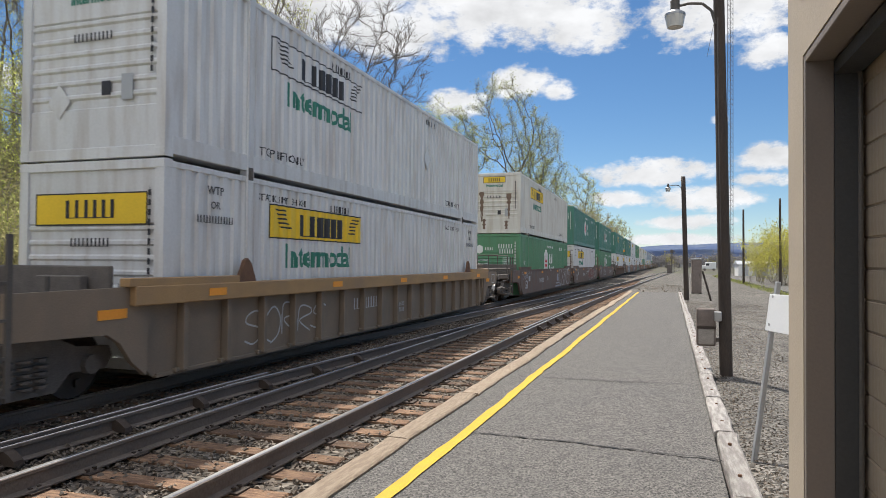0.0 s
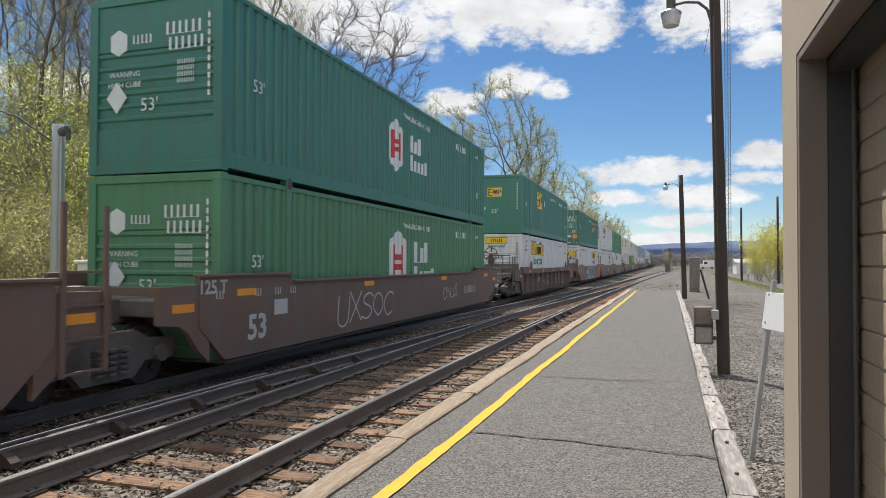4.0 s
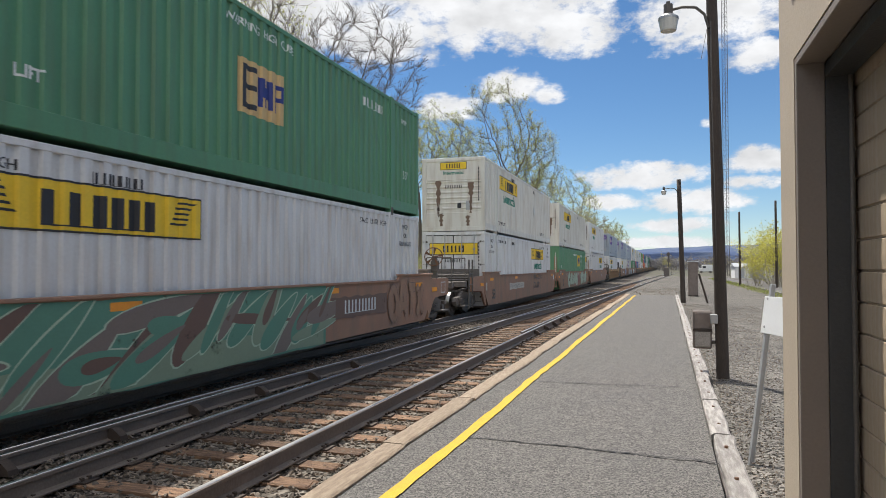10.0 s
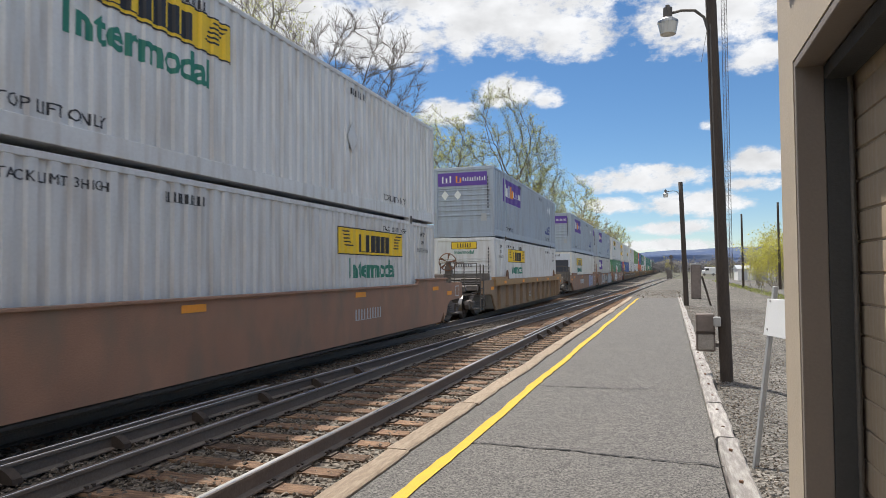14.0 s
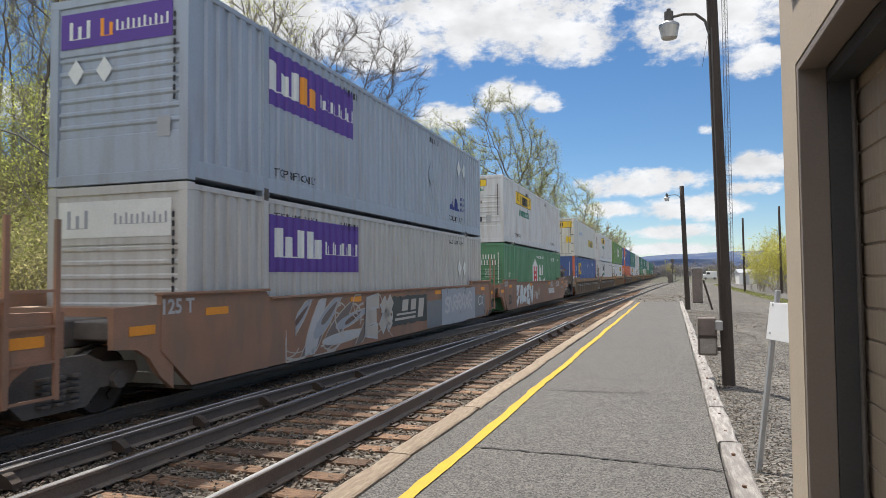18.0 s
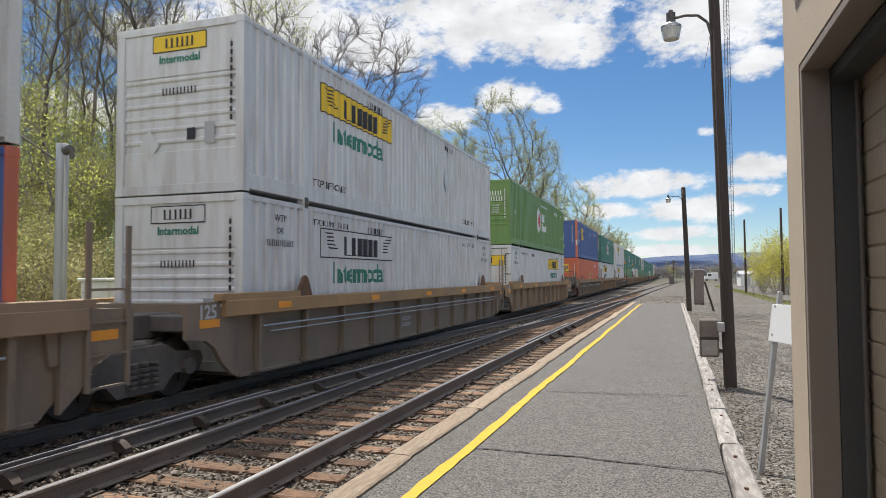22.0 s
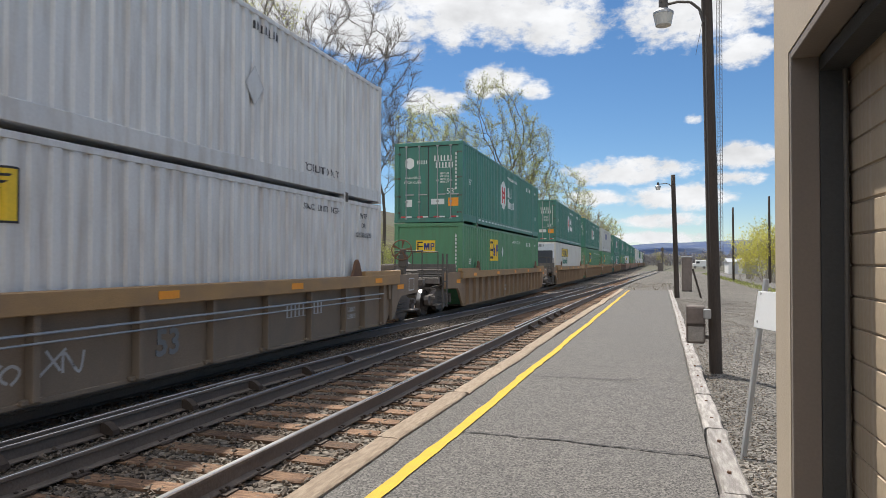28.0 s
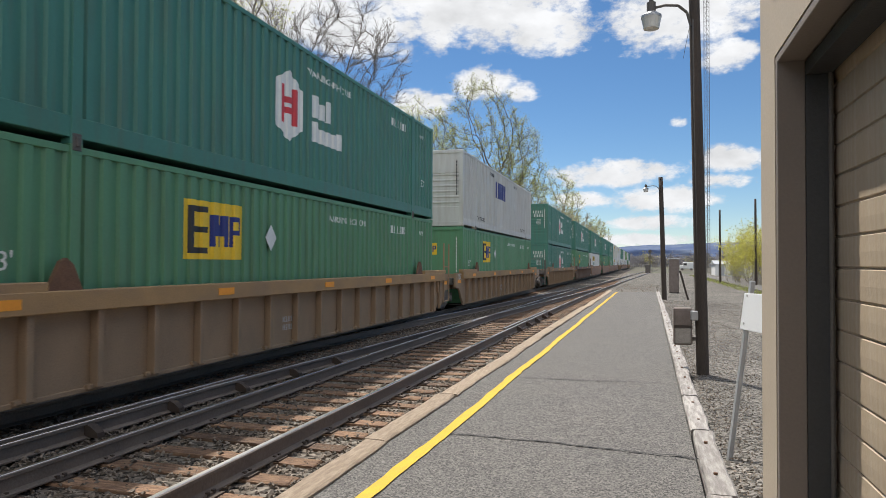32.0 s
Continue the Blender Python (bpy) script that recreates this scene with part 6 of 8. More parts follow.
def well_car(style, paint, near, far, spec, wheels):
    """One well of the train. near, far: 'joint' (shared truck), 'end' (coupler) or 'none' (the truck belongs to the next well)."""
    deep = {"car_brown": "dark brown", "car_rust": "oxide-brown", "car_tan": "faded tan-brown", "car_grey": "grimy grey-brown"}[paint]
    car = thing("well_car", f"{deep} {'smooth-sided' if style == 'flat' else 'ribbed'} double-stack well car, grimy", "well car", "well cars of the train")
    out = side_outline(style)
    if style == "flat":
        me = cached(("wall", paint, style), lambda: finish("side_wall", extrude_x(out, 1.37, 1.45), paint))
        put("side_wall", me, car)
        put("side_wall", me, car, at=pose(0, 0, 0, 0, 0, 180))
        lip = cached(("lip", paint), lambda: finish("top_lip", boxes((1.36, 1.5, -6.2, 6.2, 1.33, 1.372), (1.36, 1.5, 6.25, 8.78, 1.47, 1.512), (1.36, 1.5, -8.78, -6.25, 1.47, 1.512), bevel=0.006), paint))
        put("top_lip", lip, car)
        put("top_lip", lip, car, at=pose(0, 0, 0, 0, 0, 180))
        for y in (-7.6, -2.9, 2.6, 7.7):
            put("reflector", cached("reflector", lambda: finish("reflector", boxes((1.452, 1.458, -0.26, 0.26, 1.16, 1.27)), "ink_orange")), car, "orange reflector", at=pose(0, y, 0))
    else:
        me = cached(("wall", paint, style), lambda: finish("side_wall", extrude_x(out, 1.31, 1.345), paint))
        put("side_wall", me, car)
        put("side_wall", me, car, at=pose(0, 0, 0, 0, 0, 180))
        chord = cached(("chord", spec.get("chord", paint)), lambda: finish("top_chord", boxes((1.34, 1.53, -8.8, 8.8, 1.12, 1.37), bevel=0.012), spec.get("chord", paint)))
        low = cached(("low", paint), lambda: finish("bottom_chord", boxes((1.30, 1.37, -8.25, 8.25, 0.14, 0.2), bevel=0.008), paint))
        rib = cached(("rib", paint), lambda: finish("rib", boxes((1.345, 1.47, -0.045, 0.045, 0.19, 1.13), (1.345, 1.42, -0.13, 0.13, 0.17, 0.23), bevel=0.008), paint))
        for m in (Matrix.Identity(4), pose(0, 0, 0, 0, 0, 180)):
            put("top_chord", chord, car, at=m)
            put("bottom_chord", low, car, at=m)
            for y in ([-7.8 + 0.975 * k for k in range(17)] if spec.get("dense") else (-7.8, -6.3, -4.8, -3.3, -1.75, -0.22, 1.28, 2.77, 4.28, 5.8, 6.78, 7.9)):
                put("rib", rib, car, at=m @ pose(0, y, 0))
        ends = cached(("ramp", paint, spec.get("chord", paint)), lambda: finish("guide_plate", boxes((1.36, 1.52, -8.9, -6.65, 1.36, 1.47), bevel=0.01), spec.get("chord", paint)))
        for m in (Matrix.Identity(4), pose(0, 0, 0, 0, 0, 180)):
            put("guide_plate", ends, car, at=m)
        fin = cached(("fin", paint), lambda: finish("guide_fin", extrude_x([(-6.62, 1.36), (-6.12, 1.36), (-6.26, 1.66), (-6.36, 1.74), (-6.44, 1.7)], 1.4, 1.46), "rusty"))
        for m in (Matrix.Identity(4), Matrix.Translation((0, 12.74, 0))):
            put("guide_fin", fin, car, at=m)
        ends2 = cached(("ramp2", paint, spec.get("chord", paint)), lambda: finish("guide_plate", boxes((1.36, 1.52, 6.65, 8.9, 1.36, 1.47), bevel=0.01), spec.get("chord", paint)))
        put("guide_plate", ends2, car)
        for y in (-7.2, -3.4, 0.2, 3.6, 7.4):
            put("reflector", cached("reflector2", lambda: finish("reflector", boxes((1.532, 1.538, -0.2, 0.2, 1.19, 1.3)), "ink_orange")), car, "orange reflector", at=pose(0, y, 0))
        if spec.get("pipe"):
            put("brake_pipe", cached("pipe", lambda: finish("brake_pipe", tubes(((1.49, -7.8, 0.92), (1.49, 7.8, 0.92), 0.018), ((1.5, -7.6, 0.82), (1.5, 7.6, 0.82), 0.014), n=6), "steel")), car)
    put("well_floor", cached(("floor", paint), lambda: finish("well_floor", boxes((-1.36, 1.36, -8.0, 8.0, 0.12, 0.17), bevel=0.01), "soot")), car)
    for s, kind in ((-1, near), (1, far)):
        turn = Matrix.Identity(4) if s < 0 else pose(0, 0, 0, 0, 0, 180)
        reach = 10.0 if kind != "end" else 11.15
        # end bulkhead, sill and deck
        put("end_bulkhead", cached(("bulk", paint, style), lambda: finish("end_bulkhead", extrude_x([(-8.75, 0.75), (-8.4, 0.75), (-8.3, 1.3), (-8.75, 1.3)], -1.4, 1.4), paint)), car, at=turn)
        put("end_sill", cached(("sill", paint, reach), lambda: finish("end_sill", boxes((-0.55, 0.55, -reach, -8.7, 0.82, 1.18), (-1.25, 1.25, -9.3, -8.7, 0.92, 1.16), bevel=0.02), "soot")), car, at=turn)
        out_y = -10.45 if kind == "end" else -9.55
        skirt = cached(("skirt", paint, out_y), lambda: finish("end_skirt", extrude_x([(-8.5, 0.22), (-8.75, 0.42), (-8.95, 0.68), (-9.15, 0.8), (out_y, 0.84), (out_y, 1.34), (-8.5, 1.36)], 1.355, 1.435), paint))
        put("end_skirt", skirt, car, at=turn)
        put("end_skirt", skirt, car, at=turn @ Matrix.Translation((-2.79, 0, 0)))
        for xs in (1.437, -1.443):
            put("reflector", cached("reflector3", lambda: finish("reflector", boxes((0, 0.006, -9.3, -8.85, 0.98, 1.1)), "ink_orange")), car, "orange reflector", at=turn @ pose(xs, 0, 0))
        if kind == "end":
            put("deck", cached("deck", lambda: finish("deck", boxes((-1.4, 1.4, -10.0, -9.25, 1.2, 1.235), bevel=0.006), "soot")), car, "dark steel end platform", at=turn)
            put("end_beam", cached(("beam", paint), lambda: finish("end_beam", boxes((-1.4, 1.4, -11.15, -10.98, 1.0, 1.2), bevel=0.02), "soot")), car, at=turn)
            put("coupler", cached("coupler", lambda: finish("coupler", boxes((-0.12, 0.12, -11.72, -11.1, 0.75, 0.95), (-0.2, 0.16, -11.8, -11.55, 0.68, 1.02), bevel=0.04), "soot")), car, at=turn)
            for xs in (-0.925, 0.925):
                put("handrail", cached("rail_bars", lambda: finish("handrail", tubes(((-0.42, -11.05, 1.2), (-0.42, -11.05, 2.0), 0.02), ((-0.42, -11.05, 2.0), (0.42, -11.05, 2.0), 0.02), ((0.42, -11.05, 2.0), (0.42, -11.05, 1.2), 0.02), n=6), "darksteel")), car, at=turn @ pose(xs, 0, 0))
            put("ladder", cached(("ladder", paint), lambda: finish("ladder", boxes((1.42, 1.46, -10.9, -10.84, 0.25, 1.95), (1.42, 1.46, -10.46, -10.4, 0.25, 1.95), *[(1.43, 1.46, -10.84, -10.46, 0.3 + 0.38 * k, 0.33 + 0.38 * k) for k in range(4)]), "darksteel")), car, at=turn)
            if not spec.get("distant"):
                for name, size in RIGGING:
                    put(name, cached(("rig", size), lambda: finish(name, boxes(size, bevel=0.015), "soot")), car, at=turn)
                for k, (p, q) in enumerate(PIPES):
                    put("brake_pipe", cached(("pipe", k), lambda: finish("brake_pipe", tubes((p, q, 0.03), n=6), "darksteel")), car, at=turn)
            put("walkway", cached("walkway", lambda: finish("walkway", boxes((-0.5, 0.5, -11.05, -10.0, 1.2, 1.23)), "soot")), car, at=turn)
            if s > 0 and spec.get("tank"):
                tank = put("air_tank", cached("tank", lambda: finish("air_tank", tubes(((1.15, 8.75, 1.82), (1.15, 9.6, 1.82), 0.22), ((1.15, 8.67, 1.82), (1.15, 8.75, 1.82), 0.13, 0.22), ((1.15, 9.6, 1.82), (1.15, 9.68, 1.82), 0.22, 0.13), n=16), "darksteel", True)), car, "rounded dark air tank")
                for y in (8.95, 9.4):
                    put("strap", cached("tankstrap", lambda: finish("strap", tubes(((1.15, -0.025, 1.82), (1.15, 0.025, 1.82), 0.227), n=16), "soot")), tank, at=pose(0, y, 0))
                put("tank_cradle", cached("cradle", lambda: finish("tank_cradle", boxes((0.92, 1.38, 8.8, 9.55, 1.46, 1.62), (0.98, 1.32, 8.9, 9.1, 1.3, 1.46), (0.98, 1.32, 9.25, 9.45, 1.2, 1.46)), "soot")), car)
            if s > 0 and (style == "flat" or spec.get("wheel")):
                def bw():
                    n, m = 20, 5
                    verts, faces = [], []
                    for k in range(n):
                        a = k * 2 * math.pi / n
                        for i in range(m):
                            b = i * 2 * math.pi / m
                            r = 0.28 + 0.018 * math.cos(b)
                            verts.append((r * math.cos(a), 0.018 * math.sin(b), r * math.sin(a)))
                            faces.append((k * m + i, k * m + (i + 1) % m, (k + 1) % n * m + (i + 1) % m, (k + 1) % n * m + i))
                    hub = len(verts)
                    verts += [(0, -0.02, 0), (0, 0.02, 0)]
                    for k in range(0, n, 4):
                        e = (k * m, (k + 1) % n * m)
                        faces += [(hub, *e), (hub + 1, *e)]
                    return mesh_from("brake_wheel", verts, faces, "rusty")
                put("brake_wheel", cached("brakewheel", bw), car, "rusty hand-brake wheel", at=pose(1.0, 10.3, 2.02) @ pose(0, 0, 0, 0, 0, 20))
                put("brake_stand", cached("brakestand", lambda: finish("brake_stand", boxes((0.92, 1.08, 10.34, 10.46, 1.0, 2.06), (0.88, 1.12, 10.33, 10.5, 1.55, 1.9), bevel=0.02), "darksteel")), car)
        elif s > 0:
            put("ladder", cached(("ladder_in", paint), lambda: finish("ladder", boxes((1.44, 1.48, 8.8, 8.86, 0.4, 2.35), (1.44, 1.48, 9.4, 9.46, 0.4, 2.35), *[(1.45, 1.48, 8.86, 9.4, 0.42 + 0.38 * k, 0.45 + 0.38 * k) for k in range(4)]), paint)), car)
        if kind != "none":
            truck_parts(car, s * (10.0 if kind == "joint" else 9.95), wheels, 0)
    if paint == "car_brown" and style == "flat":
        put("lettering", text_mesh("53", 0.56, "paint_silver", True), car, at=pose(1.456, -7.3, 0.62, 0, 0, 90))
        for y in (-8.3, -7.3, -6.7, -6.2):
            put("lettering", bars((1, 2), 0.12, "paint_silver"), car, at=pose(1.456, y, 1.2, 0, 0, 90))
        put("label", flat(0.42, 0.26, "paint_silver"), car, at=pose(1.456, -6.6, 0.92, 0, 0, 90))
    decorate(car, spec.get("marks", ()), 1.452 if style == "flat" else 1.346)
    if "no_y" in spec:
        put("lettering", bars(spec.get("no", (4, 6)), 0.24, "paint_silver"), car, at=pose(1.456 if style == "flat" else 1.349, spec["no_y"], 0.78, 0, 0, 90))
    if style == "rib":
        for k in (0, 1):
            put("lettering", bars((2, 3, 6), 0.1, "paint_silver"), car, at=pose(1.349, spec.get("no_y", -3.0) + 1.95, 0.64 - 0.15 * k, 0, 0, 90))
    if near == "joint":
        put("lettering", text_mesh("125 T", 0.28, "paint_silver", True), car, at=pose(1.458 if style == "flat" else 1.44, -8.45 if style == "flat" else -9.0, 1.31 if style == "flat" else 1.2, 0, 0, 90))
    if far == "end":
        put("outline", plate_frame(0.42, 0.34, "paint_silver", 0.03), car, at=pose(1.438, 9.9, 1.08, 0, 0, 90))
    return car


SPEED = 15.55
F, D = 4.45, 11.8
# near end at the start, car style, paint, (upper container), (lower container), well's ends, extras
JY, JW = ("jb", "white", 0, (F, "y")), ("jb", "white", 0, (F, "w"))
JDY, JC = ("jb", "white", 1, (D, "y")), ("jb", "cream", 0, (F, "y"))
TRAIN = [
    (-16.5, "rib", "car_grey", JY, JDY, "end", "end", {"chord": "chord", "dense": 1}),
    (7.4, "rib", "car_grey", ("jb", "white", 0, (F, "w")), ("jb", "white", 0, (F, "yw")), "end", "end", {"chord": "chord", "dense": 1, "no_y": -1.6, "marks": [("tag", -6.3, -3.6, 0.3, 0.95, "paint_silver")]}),
    (31.3, "flat", "car_brown", JC, ("hub", "emerald", 0, (8.1, "")), "end", "none", {"no": (4, 6), "no_y": -3.1, "marks": [("text", "B", 0.34, -1.1, 0.82, "paint_silver"), ("tag", -8.2, -7.0, 0.88, 1.18, "paint_haze", 0.03), ("logo", 1.75, 3.9, 0.25, 1.05, "paint_haze"), ("letters", "ROWNS", 3.25, 7.7, 0.24, 1.34, "car_brown", "paint_silver", 0.42, 1.3), ("swirls", 3.4, 7.8, 0.25, 1.32, ("paint_silver",), 6, 0.05), ("tag", 7.2, 8.1, 0.85, 1.1, "paint_silver", 0.025), ("tag", 6.2, 6.9, 0.3, 0.5, "paint_silver", 0.025), ("bars", (5, 5), 0.09, -0.2, 1.3, "paint_silver")]}),
    (51.0, "flat", "car_brown", ("hub", "green", 0, (8.6, "")), JDY[:3] + ((4.68, "y"),), "joint", "none", {"no_y": -2.75, "marks": [("bars", (4, 6, 1), 0.12, 0.25, 1.3, "paint_silver"), ("text", "C", 0.4, -0.79, 0.87, "paint_silver"), ("text", "WELL LD LMT", 0.17, 0.1, 0.98, "paint_silver"), ("letters", "ABKOW", 0.45, 5.15, 0.25, 1.33, "rust_red", "paint_silver", 0.4, 1.22), ("swirls", 0.7, 5.0, 0.3, 1.25, ("paint_silver", "paint_dark"), 7, 0.035), ("tag", 5.3, 7.0, 0.75, 1.05, "paint_silver", 0.03), ("tag", 5.3, 6.6, 0.4, 0.68, "paint_silver", 0.025), ("bars", (3, 5), 0.09, 7.6, 1.1, "paint_silver"), ("bars", (5, 3), 0.09, 7.6, 0.95, "paint_silver")]}),
    (70.9, "flat", "car_brown", ("hub", "green", 0, (8.1, "")), ("hub", "emerald", 0, (8.1, "")), "joint", "end", {"no_y": 5.5, "marks": [("tag", -4.5, -1.5, 0.35, 1.1, "paint_silver", 0.04), ("tag", 2.5, 4.0, 0.5, 1.0, "paint_silver")]}),
    (94.4, "rib", "car_brown", ("emp", "green", 0, (4.9, "")), JW[:3] + ((4.5, "y"),), "end", "end", {"wheel": 1, "chord": "car_brown", "no_y": -3.9, "marks": [("text", "53", 0.62, -7.5, 0.62, "paint_silver"), ("bars", (4,), 0.28, -5.6, 0.7, "paint_haze"), ("tag", 5.1, 6.8, 0.28, 1.05, "paint_silver", 0.05), ("tag", -1.55, -0.5, 0.75, 1.0, "paint_silver"), ("tag", -1.55, -0.5, 0.4, 0.65, "paint_silver"), ("tag", -0.1, 0.85, 0.3, 0.95, "paint_silver"), ("tag", 1.1, 2.0, 0.3, 0.95, "paint_silver"), ("tag", 2.2, 3.9, 0.3, 0.95, "paint_silver"), ("tag", 4.1, 4.9, 0.35, 0.9, "paint_silver", 0.022)]}),
    (117.8, "flat", "car_rust", ("emp", "green", 1, (10.9, "")), JDY, "end", "none", {"marks": [("tag", -7.15, -6.3, 0.7, 1.15, "paint_sky", 0.09), ("label", 0.16, 0.24, -8.1, 0.95, "paint_silver"), ("panel", -2.87, 2.95, 0.2, 1.33, "paint_haze"), ("panel", -4.75, -1.7, 0.62, 1.05, "paint_dark"), ("bars", (4, 6), 0.32, -3.2, 0.84, "ink_white"), ("tag", -4.75, -3.2, 0.2, 0.56, "paint_silver", 0.04), ("letters", "OWXE", -1.6, 2.8, 0.28, 1.28, "paint_slate", "paint_haze", 0.3, 1.25), ("tag", -2.7, -1.6, 1.12, 1.32, "paint_silver", 0.03), ("swirls", -2.0, 2.6, 0.3, 1.25, ("paint_silver", "paint_slate"), 6, 0.04), ("tag", 6.9, 7.8, 0.85, 1.25, "paint_silver", 0.05)]}),
    (137.4, "flat", "car_rust", ("jb", "white", 0, (F, "y")), ("jb", "white", 1, (D, "w")), "joint", "none", {"marks": [("panel", -5.2, -2.6, 0.26, 1.32, "paint_slate"), ("tag", -4.9, -2.7, 0.4, 1.2, "paint_dark", 0.05), ("panel", -2.2, 1.35, 0.44, 1.1, "paint_brown"), ("logo", -1.9, 1.0, 0.52, 1.05, "paint_bone"), ("letters", "SAWOU", 1.4, 5.6, 0.22, 1.33, "car_rust", "paint_haze", 0.44, 1.2), ("swirls", 1.5, 5.5, 0.25, 1.3, ("paint_haze",), 6, 0.035)]}),
    (157.0, "flat", "car_rust", ("emp", "emerald", 0, (8.4, "faded")), JW[:3] + ((4.97, "yn"),), "joint", "end", {"marks": [("tag", -7.0, -5.7, 0.7, 1.2, "paint_silver", 0.03), ("panel", -5.55, 2.3, 0.18, 1.33, "paint_teal"), ("panel", -5.5, 2.2, 0.2, 0.62, "paint_sage"), ("blades", -5.4, 2.7, 0.22, 1.31, ("paint_taupe", "paint_teal", "paint_brown", "paint_sage", "paint_teal"), "paint_mint", 26), ("panel", 2.5, 5.4, 0.62, 1.08, "paint_brown"), ("bars", (4, 6), 0.28, 3.9, 0.86, "ink_white"), ("letters", "OATX", 5.5, 8.05, 0.26, 1.3, "paint_umber", "paint_brown", 0.34, 1.2)]}),
    (180.7, "flat", "car_rust", JC, JDY, "end", "none", {"marks": [("text", "53", 0.52, -7.28, 0.6, "paint_dark"), ("panel", -4.35, -1.05, 0.7, 0.98, "paint_bone"), ("tag", -4.2, -1.3, 0.76, 0.92, "paint_slate", 0.02), ("label", 0.2, 0.3, -8.5, 0.95, "paint_bone"), ("tag", 1.4, 3.9, 1.02, 1.3, "paint_dark", 0.04), ("tag", 1.4, 3.2, 0.55, 0.9, "paint_dark", 0.05), ("label", 0.32, 0.28, 8.2, 1.08, "ink_white")]}),
    (200.7, "flat", "car_rust", JC, ("emp", "emerald", 0, (11.0, "")), "joint", "none", {"marks": [("text", "53", 0.62, -7.23, 0.6, "paint_dark"), ("tag", -5.7, -4.95, 1.0, 1.3, "paint_bone", 0.03), ("panel", -1.3, 2.4, 0.2, 1.3, "paint_brick"), ("panel", 0.8, 2.2, 0.5, 1.08, "paint_red"), ("letters", "CANAS", -4.9, 0.75, 0.19, 1.34, "paint_mint", "ink", 0.4, 1.22), ("letters", "SCUR", 2.72, 6.98, 0.24, 1.33, "paint_mint", "ink", 0.42, 1.25), ("tag", 1.1, 1.9, 1.0, 1.25, "paint_silver"), ("bars", (6, 1), 0.1, 0.4, 1.3, "ink"), ("tag", 7.3, 7.9, 0.5, 1.1, "paint_silver")]}),
    (220.4, "flat", "car_rust", JY, JDY, "joint", "end", {"no_y": 3.0}),
    (244.1, "rib", "car_tan", ("fdx", "grey", 0, (3.6, "")), JY, "end", "end", {"chord": "chord"}),
    (268.0, "flat", "car_rust", ("fdx", "grey", 0, (4.15, "")), ("reefer", "cream", 0, (4.75, "y")), "end", "none", {"marks": [("bars", (4, 6), 0.32, -3.05, 0.82, "ink_white"), ("letters", "SOKR", 1.95, 5.25, 0.24, 1.33, "paint_lilac", "paint_deep", 0.44, 1.24), ("swirls", 2.2, 5.1, 0.35, 1.25, ("ink_white",), 7, 0.025), ("tag", 6.05, 7.7, 0.9, 1.15, "paint_silver", 0.025), ("tag", 6.1, 7.4, 0.6, 0.8, "paint_silver", 0.025)]}),
    (287.8, "flat", "car_rust", ("fdx", "grey", 0, (3.7, "")), ("fdx", "swift", 0, (3.9, "")), "joint", "none", {"marks": [("swirls", -5.7, -0.9, 0.22, 1.3, ("paint_bone",), 22, 0.03), ("blades", -5.4, -2.4, 0.25, 1.28, ("paint_haze", "paint_taupe", "paint_silver"), "paint_bone", 8), ("letters", "EX", -2.4, -0.85, 0.25, 1.34, "paint_bone", "paint_silver", 0.36), ("panel", -0.92, 1.58, 0.48, 1.2, "paint_dark"), ("logo", -0.75, 1.3, 0.6, 1.1, "paint_bone"), ("panel", 1.6, 8.0, 0.25, 1.0, "paint_slate"), ("panel", 2.9, 6.6, 0.22, 1.3, "paint_haze"), ("tag", 3.2, 6.2, 0.55, 1.1, "paint_silver", 0.09), ("tag", 7.0, 7.7, 0.6, 1.05, "ink_white")]}),
    (307.8, "flat", "car_rust", JY, ("hub", "emerald", 0, (8.0, "")), "joint", "end", {"tank": 1, "marks": [("text", "53", 0.55, -7.7, 0.62, "paint_dark"), ("letters", "ZAKEW", -6.5, -2.4, 0.2, 1.34, "ink_white", "ink", 0.42, 1.12), ("tag", -6.1, -2.8, 0.45, 1.1, "paint_slate", 0.02), ("swirls", -2.2, -0.8, 0.6, 1.3, ("paint_bone",), 3, 0.2), ("bars", (4, 6), 0.3, 3.27, 0.78, "ink_white"), ("tag", 2.86, 3.95, 1.0, 1.33, "ink_white", 0.035), ("tag", 4.96, 6.2, 0.97, 1.32, "ink_white", 0.035), ("tag", 7.0, 8.0, 0.85, 0.95, "paint_silver", 0.02)]}),
    (331.2, "rib", "car_grey", ("jbs", "cream", 1, (11.5, "y")), ("blue", "blue", 0, (3.4, "")), "end", "none", {"chord": "car_tan", "pipe": 1}),
    (351.3, "rib", "car_grey", JY, JW, "joint", "none", {"chord": "chord", "pipe": 1}),
    (371.1, "rib", "car_tan", ("hub", "lime", 0, (7.9, "")), JDY, "joint", "end", {"chord": "chord", "marks": [("text", "53", 0.42, 0.67, 0.68, "paint_dark")]}),
    (394.6, "rib", "car_grey", ("blue", "blue", 0, (3.2, "")), ("orange", "orange", 0, (8.34, "")), "end", "none", {"chord": "car_tan", "pipe": 1}),
    (414.3, "rib", "car_tan", ("hub", "green", 0, (8.0, "")), JY, "joint", "none", {"chord": "car_tan"}),
    (434.6, "rib", "car_grey", JY, JY, "joint", "end", {"wheel": 1, "chord": "chord", "pipe": 1, "no_y": 4.2, "marks": [("tag", -2.3, -1.85, 0.35, 0.65, "paint_silver", 0.035), ("tag", -1.6, -1.05, 0.4, 0.7, "paint_silver", 0.035), ("text", "53", 0.5, 0.4, 0.57, "paint_slate")]}),
